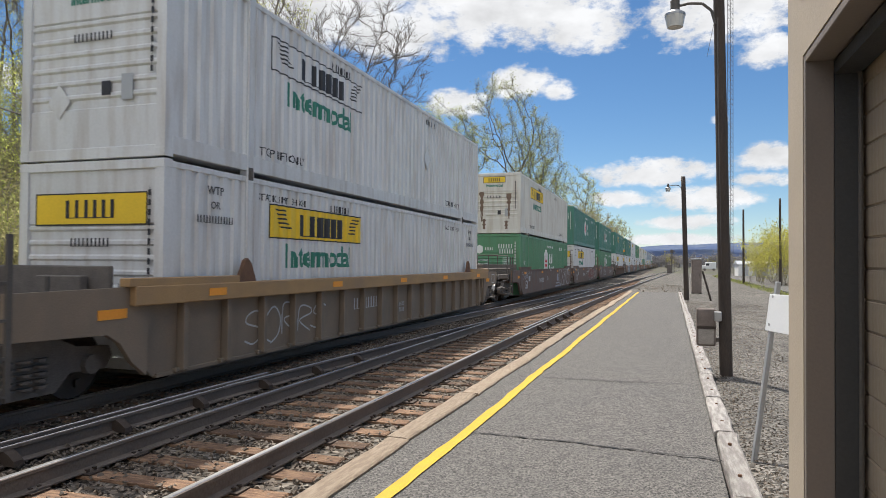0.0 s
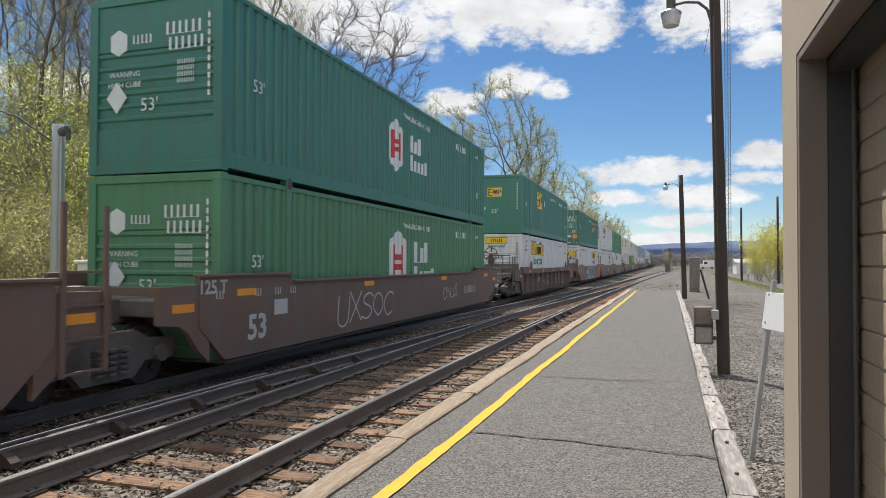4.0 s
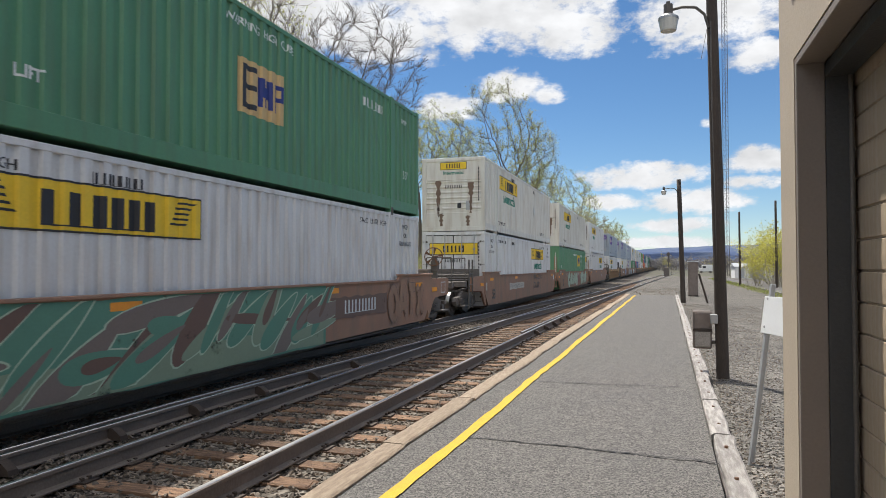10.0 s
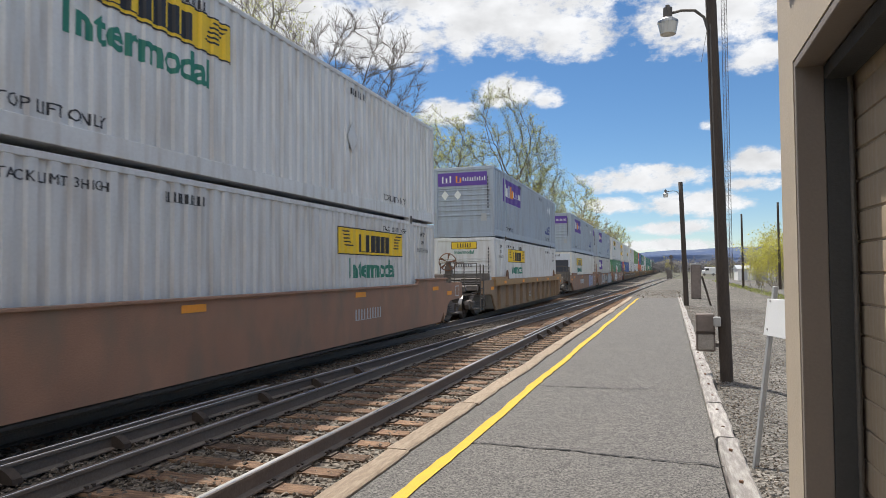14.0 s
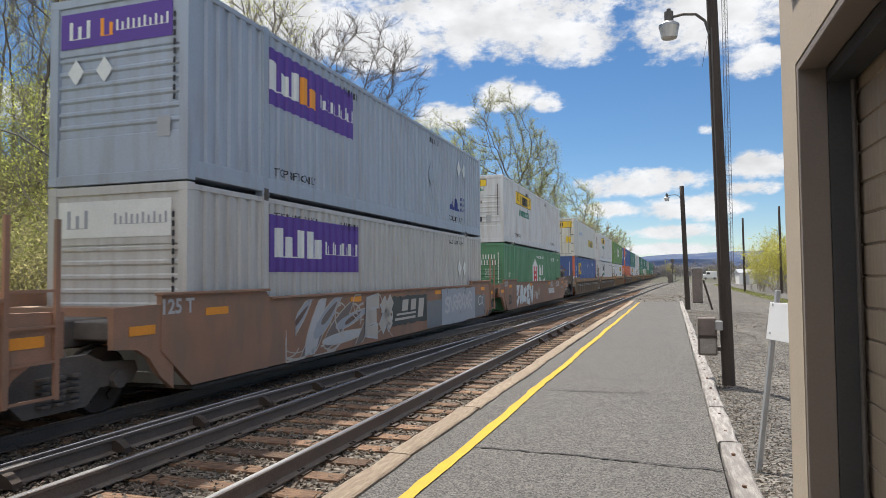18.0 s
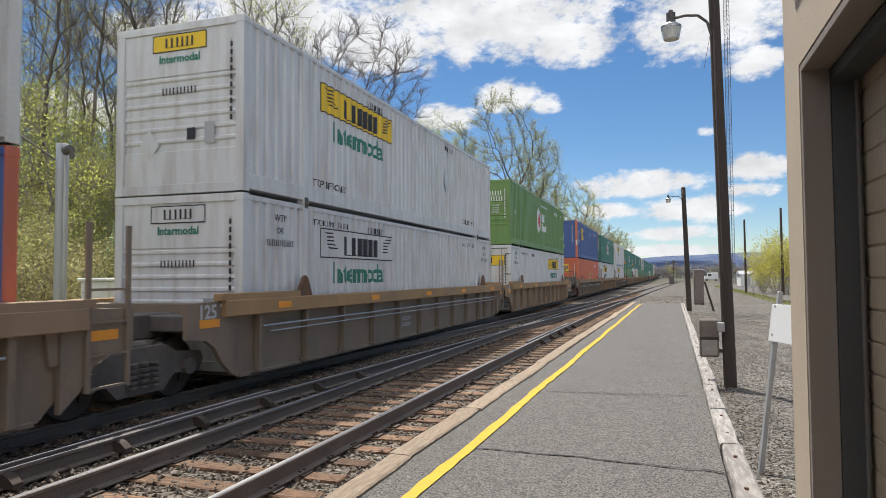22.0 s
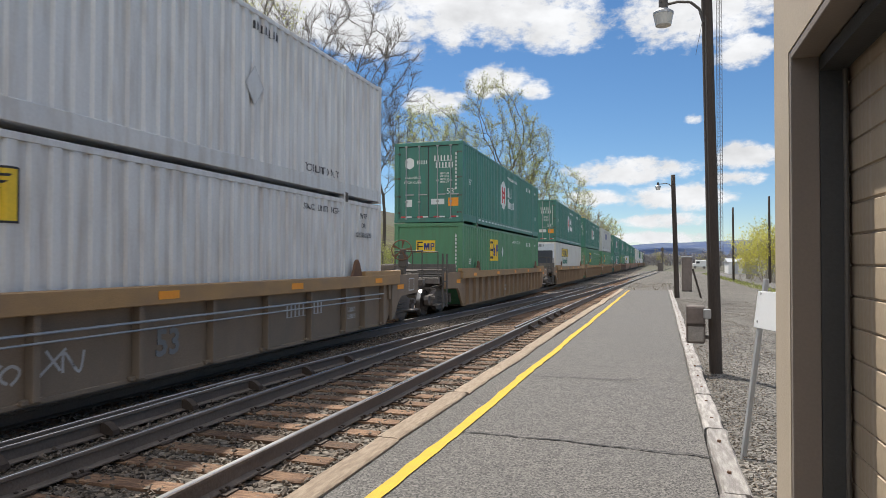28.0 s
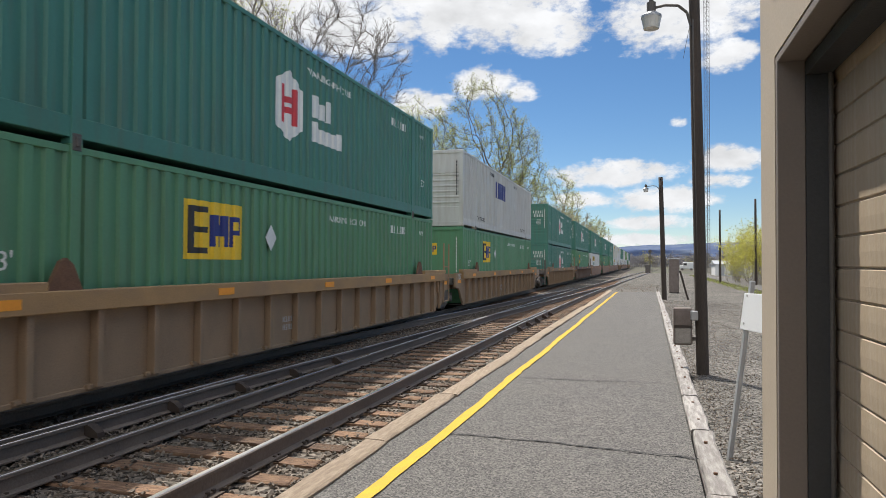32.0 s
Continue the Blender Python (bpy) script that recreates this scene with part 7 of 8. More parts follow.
    (458.2, "rib", "car_tan", ("hub", "green", 1, (7.7, "")), ("emp", "emerald", 0, (4.9, "")), "end", "end", {"dense": 1, "chord": "chord"}),
    (481.8, "rib", "car_tan", ("hub", "green", 1, (7.9, "")), ("reefer", "cream", 0, (4.65, "y")), "end", "none", {"dense": 1, "chord": "chord", "marks": [("label", 0.92, 1.0, 7.97, 0.66, "grille"), ("text", "53", 0.16, 8.25, 0.95, "ink_white"), ("bars", (4, 6), 0.07, 7.97, 0.55, "ink_white"), ("bars", (5, 3), 0.06, 7.9, 0.3, "ink_white"), ("text", "53", 0.42, 6.95, 0.75, "paint_dark"), ("tag", -8.0, -7.45, 0.45, 0.66, "ink_white", 0.05)]}),
    (502.0, "rib", "car_tan", ("hub", "green", 0, (7.9, "")), ("emp", "emerald", 0, (4.75, "")), "joint", "none", {"dense": 1, "chord": "chord", "marks": [("label", 1.0, 1.0, -8.05, 0.64, "grille"), ("text", "125T", 0.34, -8.02, 0.42, "ink_white"), ("bars", (2, 1), 0.1, -7.8, 0.98, "ink_white")]}),
    (522.0, "rib", "car_tan", ("swift", "swift", 0, (7.1, "")), ("emp", "emerald", 0, (4.15, "")), "joint", "end", {"dense": 1, "chord": "chord"}),
    (545.8, "rib", "car_tan", ("hub", "green", 0, (7.9, "")), ("hub", "green", 0, (7.9, "")), "end", "none", {"dense": 1, "chord": "car_tan"}),
    (565.8, "rib", "car_brown", ("hub", "green", 0, (7.9, "")), ("emp", "emerald", 0, (4.4, "")), "joint", "none", {"chord": "car_brown"}),
    (585.8, "flat", "car_rust", ("hub", "green", 0, (7.9, "")), ("jb", "white", 0, (F, "y")), "joint", "end", {}),
    (609.4, "flat", "car_rust", ("hub", "green", 0, (7.9, "")), ("emp", "emerald", 0, (4.4, "")), "end", "none", {}),
    (629.4, "flat", "car_rust", ("hub", "green", 0, (7.9, "")), ("hub", "emerald", 0, (7.9, "")), "joint", "none", {}),
    (649.4, "flat", "car_rust", ("jb", "cream", 0, (F, "y")), ("jb", "white", 0, (F, "y")), "joint", "end", {}),
    (673.0, "rib", "car_tan", ("jb", "white", 0, (F, "y")), ("jb", "white", 0, (F, "y")), "end", "end", {"chord": "chord"}),
    (697.0, "flat", "car_rust", ("emp", "green", 0, (4.4, "")), ("jb", "white", 0, (F, "y")), "end", "none", {}),
    (717.0, "flat", "car_rust", ("jb", "white", 0, (F, "y")), ("jb", "white", 0, (F, "y")), "joint", "none", {}),
    (737.0, "flat", "car_rust", ("hub", "lime", 0, (7.9, "")), ("jb", "white", 0, (F, "y")), "joint", "end", {}),
    (760.6, "rib", "car_tan", ("jb", "white", 0, (F, "y")), ("emp", "emerald", 0, (4.4, "")), "end", "end", {"chord": "chord"}),
    (784.2, "rib", "car_tan", ("emp", "green", 0, (4.4, "")), ("jb", "white", 0, (F, "y")), "end", "end", {"chord": "chord"}),
]
M["rust_red"] = mat("rust_red", (0.22, 0.085, 0.06), 0.7)
MOVING, WHEELS = [], []


def build_train():
    for y, style, paint, top, low, near, far, spec in TRAIN:
        wheels = []
        car = well_car(style, paint, near, far, dict(spec, distant=y > 500), wheels)
        a = container(top[0], top[1], top[2], "top", top[3], y > 570)
        b = container(low[0], low[1], low[2], "low", low[3], y > 570)
        MOVING.extend([(car, y + HY, 0.0), (a, y + HY, TOP_Z), (b, y + HY, BOTTOM_Z)])
        WHEELS.extend([(w, s, y + HY) for w, s in wheels])


def train_pose(y, z):
    m = (main_shift(y + 1) - main_shift(y - 1)) / 2
    return pose(MAIN_X + main_shift(y), y, z, 0, 0, -math.degrees(math.atan(m)))


def motions():
    times = [0.0, 1.0, 2.0] + [float(k) for k in range(4, 32, 2)] + [31.0, 32.0]
    for ob, y, z in MOVING:
        walk(ob, [(t, train_pose(y - SPEED * t, z)) for t in times])
    turn = math.degrees(SPEED / 0.426) / FPS
    for w, s, y in WHEELS:
        # the wheels roll while their car is near
        f0 = max(0, int((y - 45) / SPEED * FPS))
        f1 = min(960, int((y + 14) / SPEED * FPS))
        rest = RAIL_TOP + 0.426
        rows = []
        if f1 <= f0:
            continue
        if f0 > 0:
            rows.append((0.0, pose(0, s, rest, turn * 0)))
        for k in range(f0, f1 + 1):
            rows.append((k / FPS, pose(0, s, rest, turn * (k - f0))))
        if f1 < 960:
            rows.append((32.0, pose(0, s, rest, turn * (f1 - f0))))
        walk(w, rows)
    walk(CLOUDS, [(t, pose(0, 0, 0, 0, 0, -0.55 + 1.35 * t / 32)) for t in (0.0, 16.0, 32.0)])
# ---- trees ----
def grow(rng, p, d, length, r, depth, segs, tips, bend=0.18, up=0.12, split=(2, 3), ratio=0.72):
    """Branches as tapered bars: appends (p, q, r0, r1) to segs, and the ends of the twigs to tips."""
    n = 3 if depth > 1 else 2
    for k in range(n):
        q = p + d * (length / n)
        r1 = max(0.006, r * (0.84 if depth > 0 else 0.6))
        segs.append((p.copy(), q.copy(), r, r1))
        if depth <= 1:
            tips.append(q.copy())
        p, r = q, r1
        d = (d + Vector((rng.gauss(0, bend), rng.gauss(0, bend), rng.gauss(0, bend * 0.6) + up))).normalized()
        if depth > 0 and k < n - 1 and rng.random() < 0.75:
            side = (d + Vector((rng.gauss(0, 0.75), rng.gauss(0, 0.75), rng.uniform(0.0, 0.4)))).normalized()
            grow(rng, p, side, length * ratio * rng.uniform(0.6, 0.9), r * 0.48, depth - 1, segs, tips, bend, up, split, ratio)
    if depth > 0:
        for k in range(rng.randint(*split)):
            nd = (d + Vector((rng.gauss(0, 0.5), rng.gauss(0, 0.5), rng.uniform(-0.05, 0.3)))).normalized()
            grow(rng, p, nd, length * ratio * rng.uniform(0.75, 1.1), r * 0.62, depth - 1, segs, tips, bend, up, split, ratio)


def bars_mesh(name, segs, material, least=0.006):
    """All branches as three-sided tapered bars in one mesh."""
    n = len(segs)
    P = np.array([s[0][:] for s in segs])
    Q = np.array([s[1][:] for s in segs])
    R0 = np.maximum(least, np.array([s[2] for s in segs]))
    R1 = np.maximum(least * 0.7, np.array([s[3] for s in segs]))
    d = Q - P
    d /= np.linalg.norm(d, axis=1, keepdims=True) + 1e-9
    a = np.cross(d, np.array([0.31, 0.95, 0.1]))
    a /= np.linalg.norm(a, axis=1, keepdims=True) + 1e-9
    b = np.cross(d, a)
    m = 3 if n > 40 else 8
    verts = np.zeros((n, 2 * m, 3))
    for k in range(m):
        c, s = math.cos(k * 2 * math.pi / m), math.sin(k * 2 * math.pi / m)
        verts[:, k] = P + (a * c + b * s) * R0[:, None]
        verts[:, k + m] = Q + (a * c + b * s) * R1[:, None]
    base = np.array([(k, (k + 1) % m, (k + 1) % m + m, k + m) for k in range(m)])
    faces = (base[None] + 2 * m * np.arange(n)[:, None, None]).reshape(-1, 4)
    me = bpy.data.meshes.new(name)
    me.from_pydata(verts.reshape(-1, 3).tolist(), [], faces.tolist())
    me.materials.append(M[material])
    return me


def leaf_mesh(name, centres, size, material, seed, per=3, spread=0.25):
    """Small bent leaves scattered round the given points."""
    rng = np.random.default_rng(seed)
    c = np.repeat(np.array([p[:] for p in centres]), per, axis=0)
    n = len(c)
    c = c + rng.normal(0, spread, (n, 3))
    u = rng.normal(0, 1, (n, 3))
    u /= np.linalg.norm(u, axis=1, keepdims=True)
    w = np.cross(u, rng.normal(0, 1, (n, 3)))
    w /= np.linalg.norm(w, axis=1, keepdims=True) + 1e-9
    s = size * rng.uniform(0.6, 1.4, (n, 1))
    verts = np.stack([c - u * s, c + w * s * 0.6, c + u * s - w * s * 0.4], 1)
    faces = np.arange(3 * n).reshape(n, 3)
    me = bpy.data.meshes.new(name)
    me.from_pydata(verts.reshape(-1, 3).tolist(), [], faces.tolist())
    me.materials.append(M[material])
    return me


def colonise(seed, base, stem, clumps, count=420, step=0.5, reach=4.5, kill=0.85, drop=0.0):
    """A branching that grows towards points scattered in rounded clumps (x, y, z, rx, rz): nodes and their parents."""
    rng = np.random.default_rng(seed)
    pts = []
    for x, y, z, rx, rz in clumps:
        v = rng.normal(0, 1, (count, 3))
        v /= np.linalg.norm(v, axis=1, keepdims=True)
        v *= rng.uniform(0.08, 1.0, (count, 1)) ** 0.45
        pts.append(v * np.array([rx, rx, rz]) + np.array([x, y, z]))
    pts = np.concatenate(pts)
    nodes, parent = [np.array(base, float)], [-1]
    n = int(stem / step)
    for k in range(n):
        nodes.append(nodes[-1] + np.array([rng.normal(0, 0.035), rng.normal(0, 0.035), step]))
        parent.append(k)
    nodes = [np.array(p) for p in nodes]
    best = np.full(len(pts), 1e9)
    near = np.zeros(len(pts), int)
    alive = np.ones(len(pts), bool)

    def meet(k):
        d = np.linalg.norm(pts - nodes[k], axis=1)
        m = d < best
        best[m], near[m] = d[m], k

    for k in range(max(0, n - 3), len(nodes)):
        meet(k)
    for turn in range(90):
        use = alive & (best < (reach if turn > 8 else 40))
        if not use.any():
            break
        fresh = []
        for k in np.unique(near[use]):
            d = pts[use & (near == k)] - nodes[k]
            d = (d / (np.linalg.norm(d, axis=1, keepdims=True) + 1e-9)).sum(0)
            d += rng.normal(0, 0.2, 3) + np.array([0, 0, 0.25 - drop])
            d /= np.linalg.norm(d) + 1e-9
            nodes.append(nodes[k] + d * step)
            parent.append(int(k))
            fresh.append(len(nodes) - 1)
        for k in fresh:
            meet(k)
        alive &= best > kill
    return nodes, parent


def make_tree(label, seed, stem, clumps, trunk=0.3, leaf=None, leaf_size=0.08, per=4, spread=0.2, twigs=3, twig=0.7, group="trees beside the line", least=0.01, bark="bark", count=420, step=0.5, kill=0.85, drop=0.0):
    """A tree with a trunk, limbs that fork towards a rounded crown, fine twigs and loose leaves."""
    rng = random.Random(seed)
    t = thing("tree", label, "tree", group)
    nodes, parent = colonise(seed, (0, 0, -0.4), stem, clumps, count, step, kill=kill, drop=drop)
    n = len(nodes)
    joins = np.array(parent)
    for turn in range(4):
        old = np.array(nodes)
        total, many = np.zeros((n, 3)), np.zeros((n, 1))
        np.add.at(total, joins[1:], old[1:])
        np.add.at(many, joins[1:], 1)
        keep = (many[:, 0] > 0) & (joins >= 0)
        old[keep] = 0.4 * old[keep] + 0.3 * old[joins[keep]] + 0.3 * total[keep] / many[keep]
        nodes = old
    load, kids = [0.0] * n, [0] * n
    for k in range(n - 1, 0, -1):
        load[k] = max(load[k], 1.0) if kids[k] == 0 else load[k]
        load[parent[k]] += load[k]
        kids[parent[k]] += 1
    size = [trunk * (max(1.0, w) / max(1.0, load[0])) ** 0.56 for w in load]
    stem_count = int(stem / step)
    trunk_segs, segs, tips = [], [], []
    for k in range(1, n):
        p, q = Vector(nodes[parent[k]]), Vector(nodes[k])
        (trunk_segs if k <= stem_count else segs).append((p, q, size[parent[k]] if parent[k] <= stem_count or kids[parent[k]] == 1 else size[k], size[k]))
        if load[k] < 5:
            for j in range(twigs if kids[k] == 0 else twigs - 1):
                d = ((q - p).normalized() + Vector((rng.gauss(0, 0.42), rng.gauss(0, 0.42), rng.gauss(0.25, 0.3)))).normalized()
                a = p.lerp(q, rng.random())
                for i in range(3):
                    e = a + d * twig * rng.uniform(0.3, 0.6)
                    segs.append((a, e, least * (1 - 0.2 * i), least * (0.8 - 0.2 * i)))
                    g = (d + Vector((rng.gauss(0, 0.5), rng.gauss(0, 0.5), rng.gauss(0.1, 0.3)))).normalized()
                    h = a + g * twig * rng.uniform(0.35, 0.7)
                    segs.append((a, h, least * 0.7, least * 0.45))
                    tips += [e, h]
                    a, d = e, (d + Vector((rng.gauss(0, 0.18), rng.gauss(0, 0.18), 0.08))).normalized()
    put("trunk", bars_mesh("trunk", trunk_segs, bark), t)
    put("branching", bars_mesh("branching", segs, bark, least * 0.6), t)
    if leaf:
        put("crown", leaf_mesh("crown", tips, leaf_size, leaf, seed, per, spread), t)
    return t


def make_conifer(label, height, seed):
    rng = random.Random(seed)
    t = thing("tree", label, "tree", "evergreens beside the line")
    segs, tips = [], []
    for k in range(46):
        z = 0.5 + (height - 0.6) * k / 46
        reach = (height - z) * 0.52 + 0.15
        for j in range(6):
            a = rng.uniform(0, 6.28)
            d = Vector((math.cos(a), math.sin(a), -0.15 + 0.2 * rng.random()))
            p = Vector((0, 0, z))
            q = p + d * reach * rng.uniform(0.7, 1.1)
            segs.append((p, q, 0.02, 0.006))
            for i in range(7):
                tips.append(p.lerp(q, 0.25 + 0.125 * i))
    put("trunk", bars_mesh("trunk", [(Vector((0, 0, -0.3)), Vector((0, 0, height)), 0.14, 0.02)], "bark"), t)
    put("branching", bars_mesh("branching", segs, "bark"), t)
    put("crown", leaf_mesh("crown", tips, 0.055, "leaf_dark", seed, 11, 0.17), t)
    return t


def make_bush(label, height, seed, leaf, group, per=5, size=0.06):
    rng = random.Random(seed)
    t = thing("bush", label, "bush", group)
    segs, tips = [], []
    for k in range(11):
        d = Vector((rng.gauss(0, 0.45), rng.gauss(0, 0.45), 1)).normalized()
        grow(rng, Vector((rng.gauss(0, 0.3), rng.gauss(0, 0.3), -0.2)), d, height * 0.38, 0.03, 2, segs, tips, 0.14, 0.16)
    put("branching", bars_mesh("branching", segs, "bark"), t)
    put("crown", leaf_mesh("crown", tips, size, leaf, seed, per, 0.22), t)
    return t


def build_woods():
    rng = random.Random(11)

    def spot(ob, x, y, s=1.0, turn=None):
        m = pose(x, y, ground_z(x, y), 0, 0, rng.uniform(0, 360) if turn is None else turn)
        ob.matrix_basis = m @ Matrix.Scale(s, 4)
        return ob

    # the bare trees and the budding trees beyond the train
    bare = make_tree("large bare grey deciduous tree with fine twigs", 3, 5.5, [(0.6, 0, 14.6, 5.4, 6.4), (-2.5, 1, 12.5, 4.5, 5.0)], 0.24, twigs=4, twig=0.8, least=0.012, bark="twigbark", count=430, kill=0.7, drop=0.2)
    spot(bare, -22.3, 46, 1.0, 15)
    upright = make_tree("bare upright tree with many steep twigs", 4, 6.0, [(0, 0, 13.5, 4.0, 6.0), (-4, 0, 13, 3.0, 5.0)], 0.2, twigs=4, twig=0.9, least=0.012, bark="twigbark", count=260, kill=0.8)
    spot(upright, -28.0, 46, 1.0, 20)
    leaning = make_tree("airy tree with a forked trunk and young yellow-green leaves", 5, 6.0, [(-1.4, 0, 15.0, 4.2, 5.2), (2.0, 0, 12.6, 3.2, 4.2)], 0.2, "leaf_bud", 0.08, 2, 0.22, twigs=3, twig=0.7, least=0.013, bark="twigbark", count=260, kill=1.0, drop=0.3)
    spot(leaning, -23.0, 74, 1.0, 0)
    bud = make_tree("tall tree with a domed crown of thin yellow-green spring leaves", 6, 6.5, [(-1.0, 0, 17.6, 5.0, 5.8), (2.6, 0, 14.6, 3.6, 4.6)], 0.24, "leaf_bud", 0.08, 2, 0.22, twigs=3, twig=0.7, least=0.013, bark="twigbark", count=280, kill=1.0, drop=0.3)
    spot(bud, -16.6, 74, 1.0, 0)
    budding = make_tree("tree with sparse young yellow-green leaves", 8, 5.0, [(0.3, 0, 13.0, 3.8, 5.4), (1.0, 0, 9.6, 3.0, 3.6)], 0.2, "leaf_bud", 0.08, 2, 0.22, twigs=3, twig=0.7, least=0.013, bark="twigbark", count=240, kill=1.0, drop=0.3)
    spot(budding, -13.4, 74, 1.0, 0)
    kinds = (("slim bare woodland tree on the bank", None), ("slim woodland tree in first leaf on the bank", "leaf_bud"), ("bare forked woodland tree with dark limbs", None), ("slim woodland tree with yellow-green leaves", "leaf_spring"))
    slim = []
    for k, (label, leaf) in enumerate(kinds):
        clumps = [(0.5 * k - 0.6, 0, 11.0 + k % 2, 2.2, 4.0), (0.7 - 0.5 * k, 0.4, 16.5, 2.6, 4.8), (-1.3, -0.5, 14.5, 1.8, 3.6)]
        slim.append(make_tree(label, 20 + k, 4.5 + k, clumps, 0.115, leaf, 0.07, 2, 0.24, twigs=3, twig=1.2, group="woodland trees", least=0.012, count=52, kill=0.9, bark="twigbark" if k != 1 else "bark"))
        spot(slim[-1], -30 - 3 * k, 26 + 6 * k)

    def again(ob, x, y, s):
        c = copy_thing(ob, pose(x, y, ground_z(x, y), 0, 0, rng.uniform(0, 360)))
        c.matrix_basis = c.matrix_basis @ Matrix.Scale(s / max(1e-6, ob.scale[0]), 4)

    for k in range(31):
        a, d = radians(-31.5 - 36 * ((k * 0.618) % 1.0)), 38 + 40 * rng.random()
        again(slim[k % 4], d * math.sin(a), d * math.cos(a), rng.uniform(0.75, 1.15))
    for x, y, s in ((-34, 46, 0.95), (-25.5, 62, 0.85)):
        again(upright, x, y, s)
    again(budding, -24.5, 80, 0.95)
    again(bud, -28, 78, 0.8)
    line = make_tree("bare brown tree in a row along the far track", 33, 4.0, [(0, 0, 9.0, 4.2, 5.0)], 0.26, "leaf_olive", 0.12, 1, 0.2, twigs=3, twig=1.0, least=0.02, bark="bark", count=150)
    spot(line, -14.5, 86)
    for k in range(22):
        again(line if k % 4 else leaning, -13.5 - rng.uniform(0, 5) - 0.02 * k, 92 + 10 * k, rng.uniform(0.75, 1.05))
    # leafing understory between the trunks
    young = make_tree("young understory tree in fresh yellow-green leaf", 61, 1.5, [(0, 0, 4.2, 1.9, 2.8), (0.8, 0.3, 6.4, 1.4, 2.2)], 0.08, "leaf_spring", 0.06, 3, 0.22, twigs=3, twig=0.8, group="understory trees", least=0.008, count=46, bark="bark")
    spot(young, -21.5, 19.0)
    dull = make_tree("young understory tree with olive buds", 62, 1.2, [(0, 0, 3.8, 2.0, 2.8), (-0.7, 0.2, 6.0, 1.5, 2.4)], 0.08, "leaf", 0.055, 3, 0.22, twigs=3, twig=0.8, group="understory trees", least=0.008, count=46, bark="bark")
    spot(dull, -24.0, 24.0)
    for k in range(58):
        a, d = radians(-30 - 38 * ((k * 0.618 + 0.3) % 1.0)), 27 + 34 * rng.random()
        again(young if k % 5 < 2 else dull, d * math.sin(a), d * math.cos(a), rng.uniform(0.6, 0.95) * (0.55 + d / 62))
    fir = make_conifer("dark green conifer on the bank", 5.6, 31)
    spot(fir, -17.4, 19.4, 0.95)
    again(fir, -19.3, 24.5, 0.8)
    bush = make_bush("leafing olive-green thicket behind the track", 4.2, 41, "leaf", "undergrowth", per=13, size=0.046)
    spot(bush, -16.5, 10.0)
    bush2 = make_bush("brownish budding thicket behind the track", 3.4, 42, "leaf_olive", "undergrowth", per=12, size=0.046)
    spot(bush2, -15.5, 12.5)
    for k in range(80):
        x = -15.0 - 22 * rng.random() ** 1.2
        y = rng.uniform(0.1, 2.0) * -x * 0.75 + rng.uniform(-2, 4)
        again(bush if k % 2 else bush2, x, y, rng.uniform(0.7, 1.2) * (1 + (-x - 15) * 0.05))
    for k in range(44):
        a, x = radians(rng.uniform(-36, -12)), -14.5 - 9 * rng.random()
        again(bush if k % 3 else bush2, x, x / math.tan(a), rng.uniform(0.7, 1.15))
    hedge = make_bush("bright yellow-green spring shrub at the yard's edge", 7.0, 51, "leaf_yellow", "yard shrubs", per=7, size=0.085)
    spot(hedge, 9.6, 63)
    for x, y, s in ((8.6, 66, 0.8), (11.2, 61, 0.95), (10.6, 68, 1.0), (12.8, 64, 1.05), (14.5, 60, 1.1), (13.5, 70, 1.1), (9.4, 74, 0.8), (16.5, 62, 1.2), (11.5, 78, 1.0)):
        again(hedge, x, y, s)
    # pole with a conduit behind the main track
    box_ = thing("trackside_cabinet", "low white steel cabinet beside the far track", "cabinet")
    part("body", boxes((-13.3, -12.52, 12.58, 14.22, -0.4, 1.64), bevel=0.02), "white", box_)
    part("lid", boxes((-13.36, -12.46, 12.52, 14.28, 1.64, 1.72), bevel=0.02), "white", box_)
    part("door", boxes((-12.52, -12.49, 12.66, 13.38, -0.2, 1.56), bevel=0.01), "white", box_)
    part("door", boxes((-12.52, -12.49, 13.42, 14.14, -0.2, 1.56), bevel=0.01), "white", box_)
    pole = wood_pole("signal_pole", "pale grey steel pole with a bent conduit", (-12.4, 11.2, -0.4), (-12.4, 11.2, 4.65), 0.13, 0.13)
    for o in pole.children:
        o.data.materials[0] = M["cabinet"]
    part("conduit", tubes(((-12.2, 11.1, -0.3), (-12.2, 11.1, 4.4), 0.035), ((-12.2, 11.1, 4.4), (-12.25, 11.1, 4.6), 0.035), ((-12.2, 11.1, 0.4), (-12.0, 11.1, 0.1), 0.035)), "steel", pole)
    part("fitting", tubes(((-12.22, 11.1, 4.45), (-12.05, 11.1, 4.5), 0.1), ((-12.05, 11.1, 4.5), (-12.02, 11.1, 4.3), 0.05)), "darksteel", pole, "dark conduit fitting")
    part("wire", tubes(((-12.4, 11.2, 4.2), (-12.9, 10.6, 4.75), 0.02), ((-12.9, 10.6, 4.75), (-14.5, 9.0, 5.4), 0.02), ((-14.5, 9.0, 5.4), (-19.0, 5.0, 6.2), 0.02), n=5), "darksteel", pole, "sagging black cable")
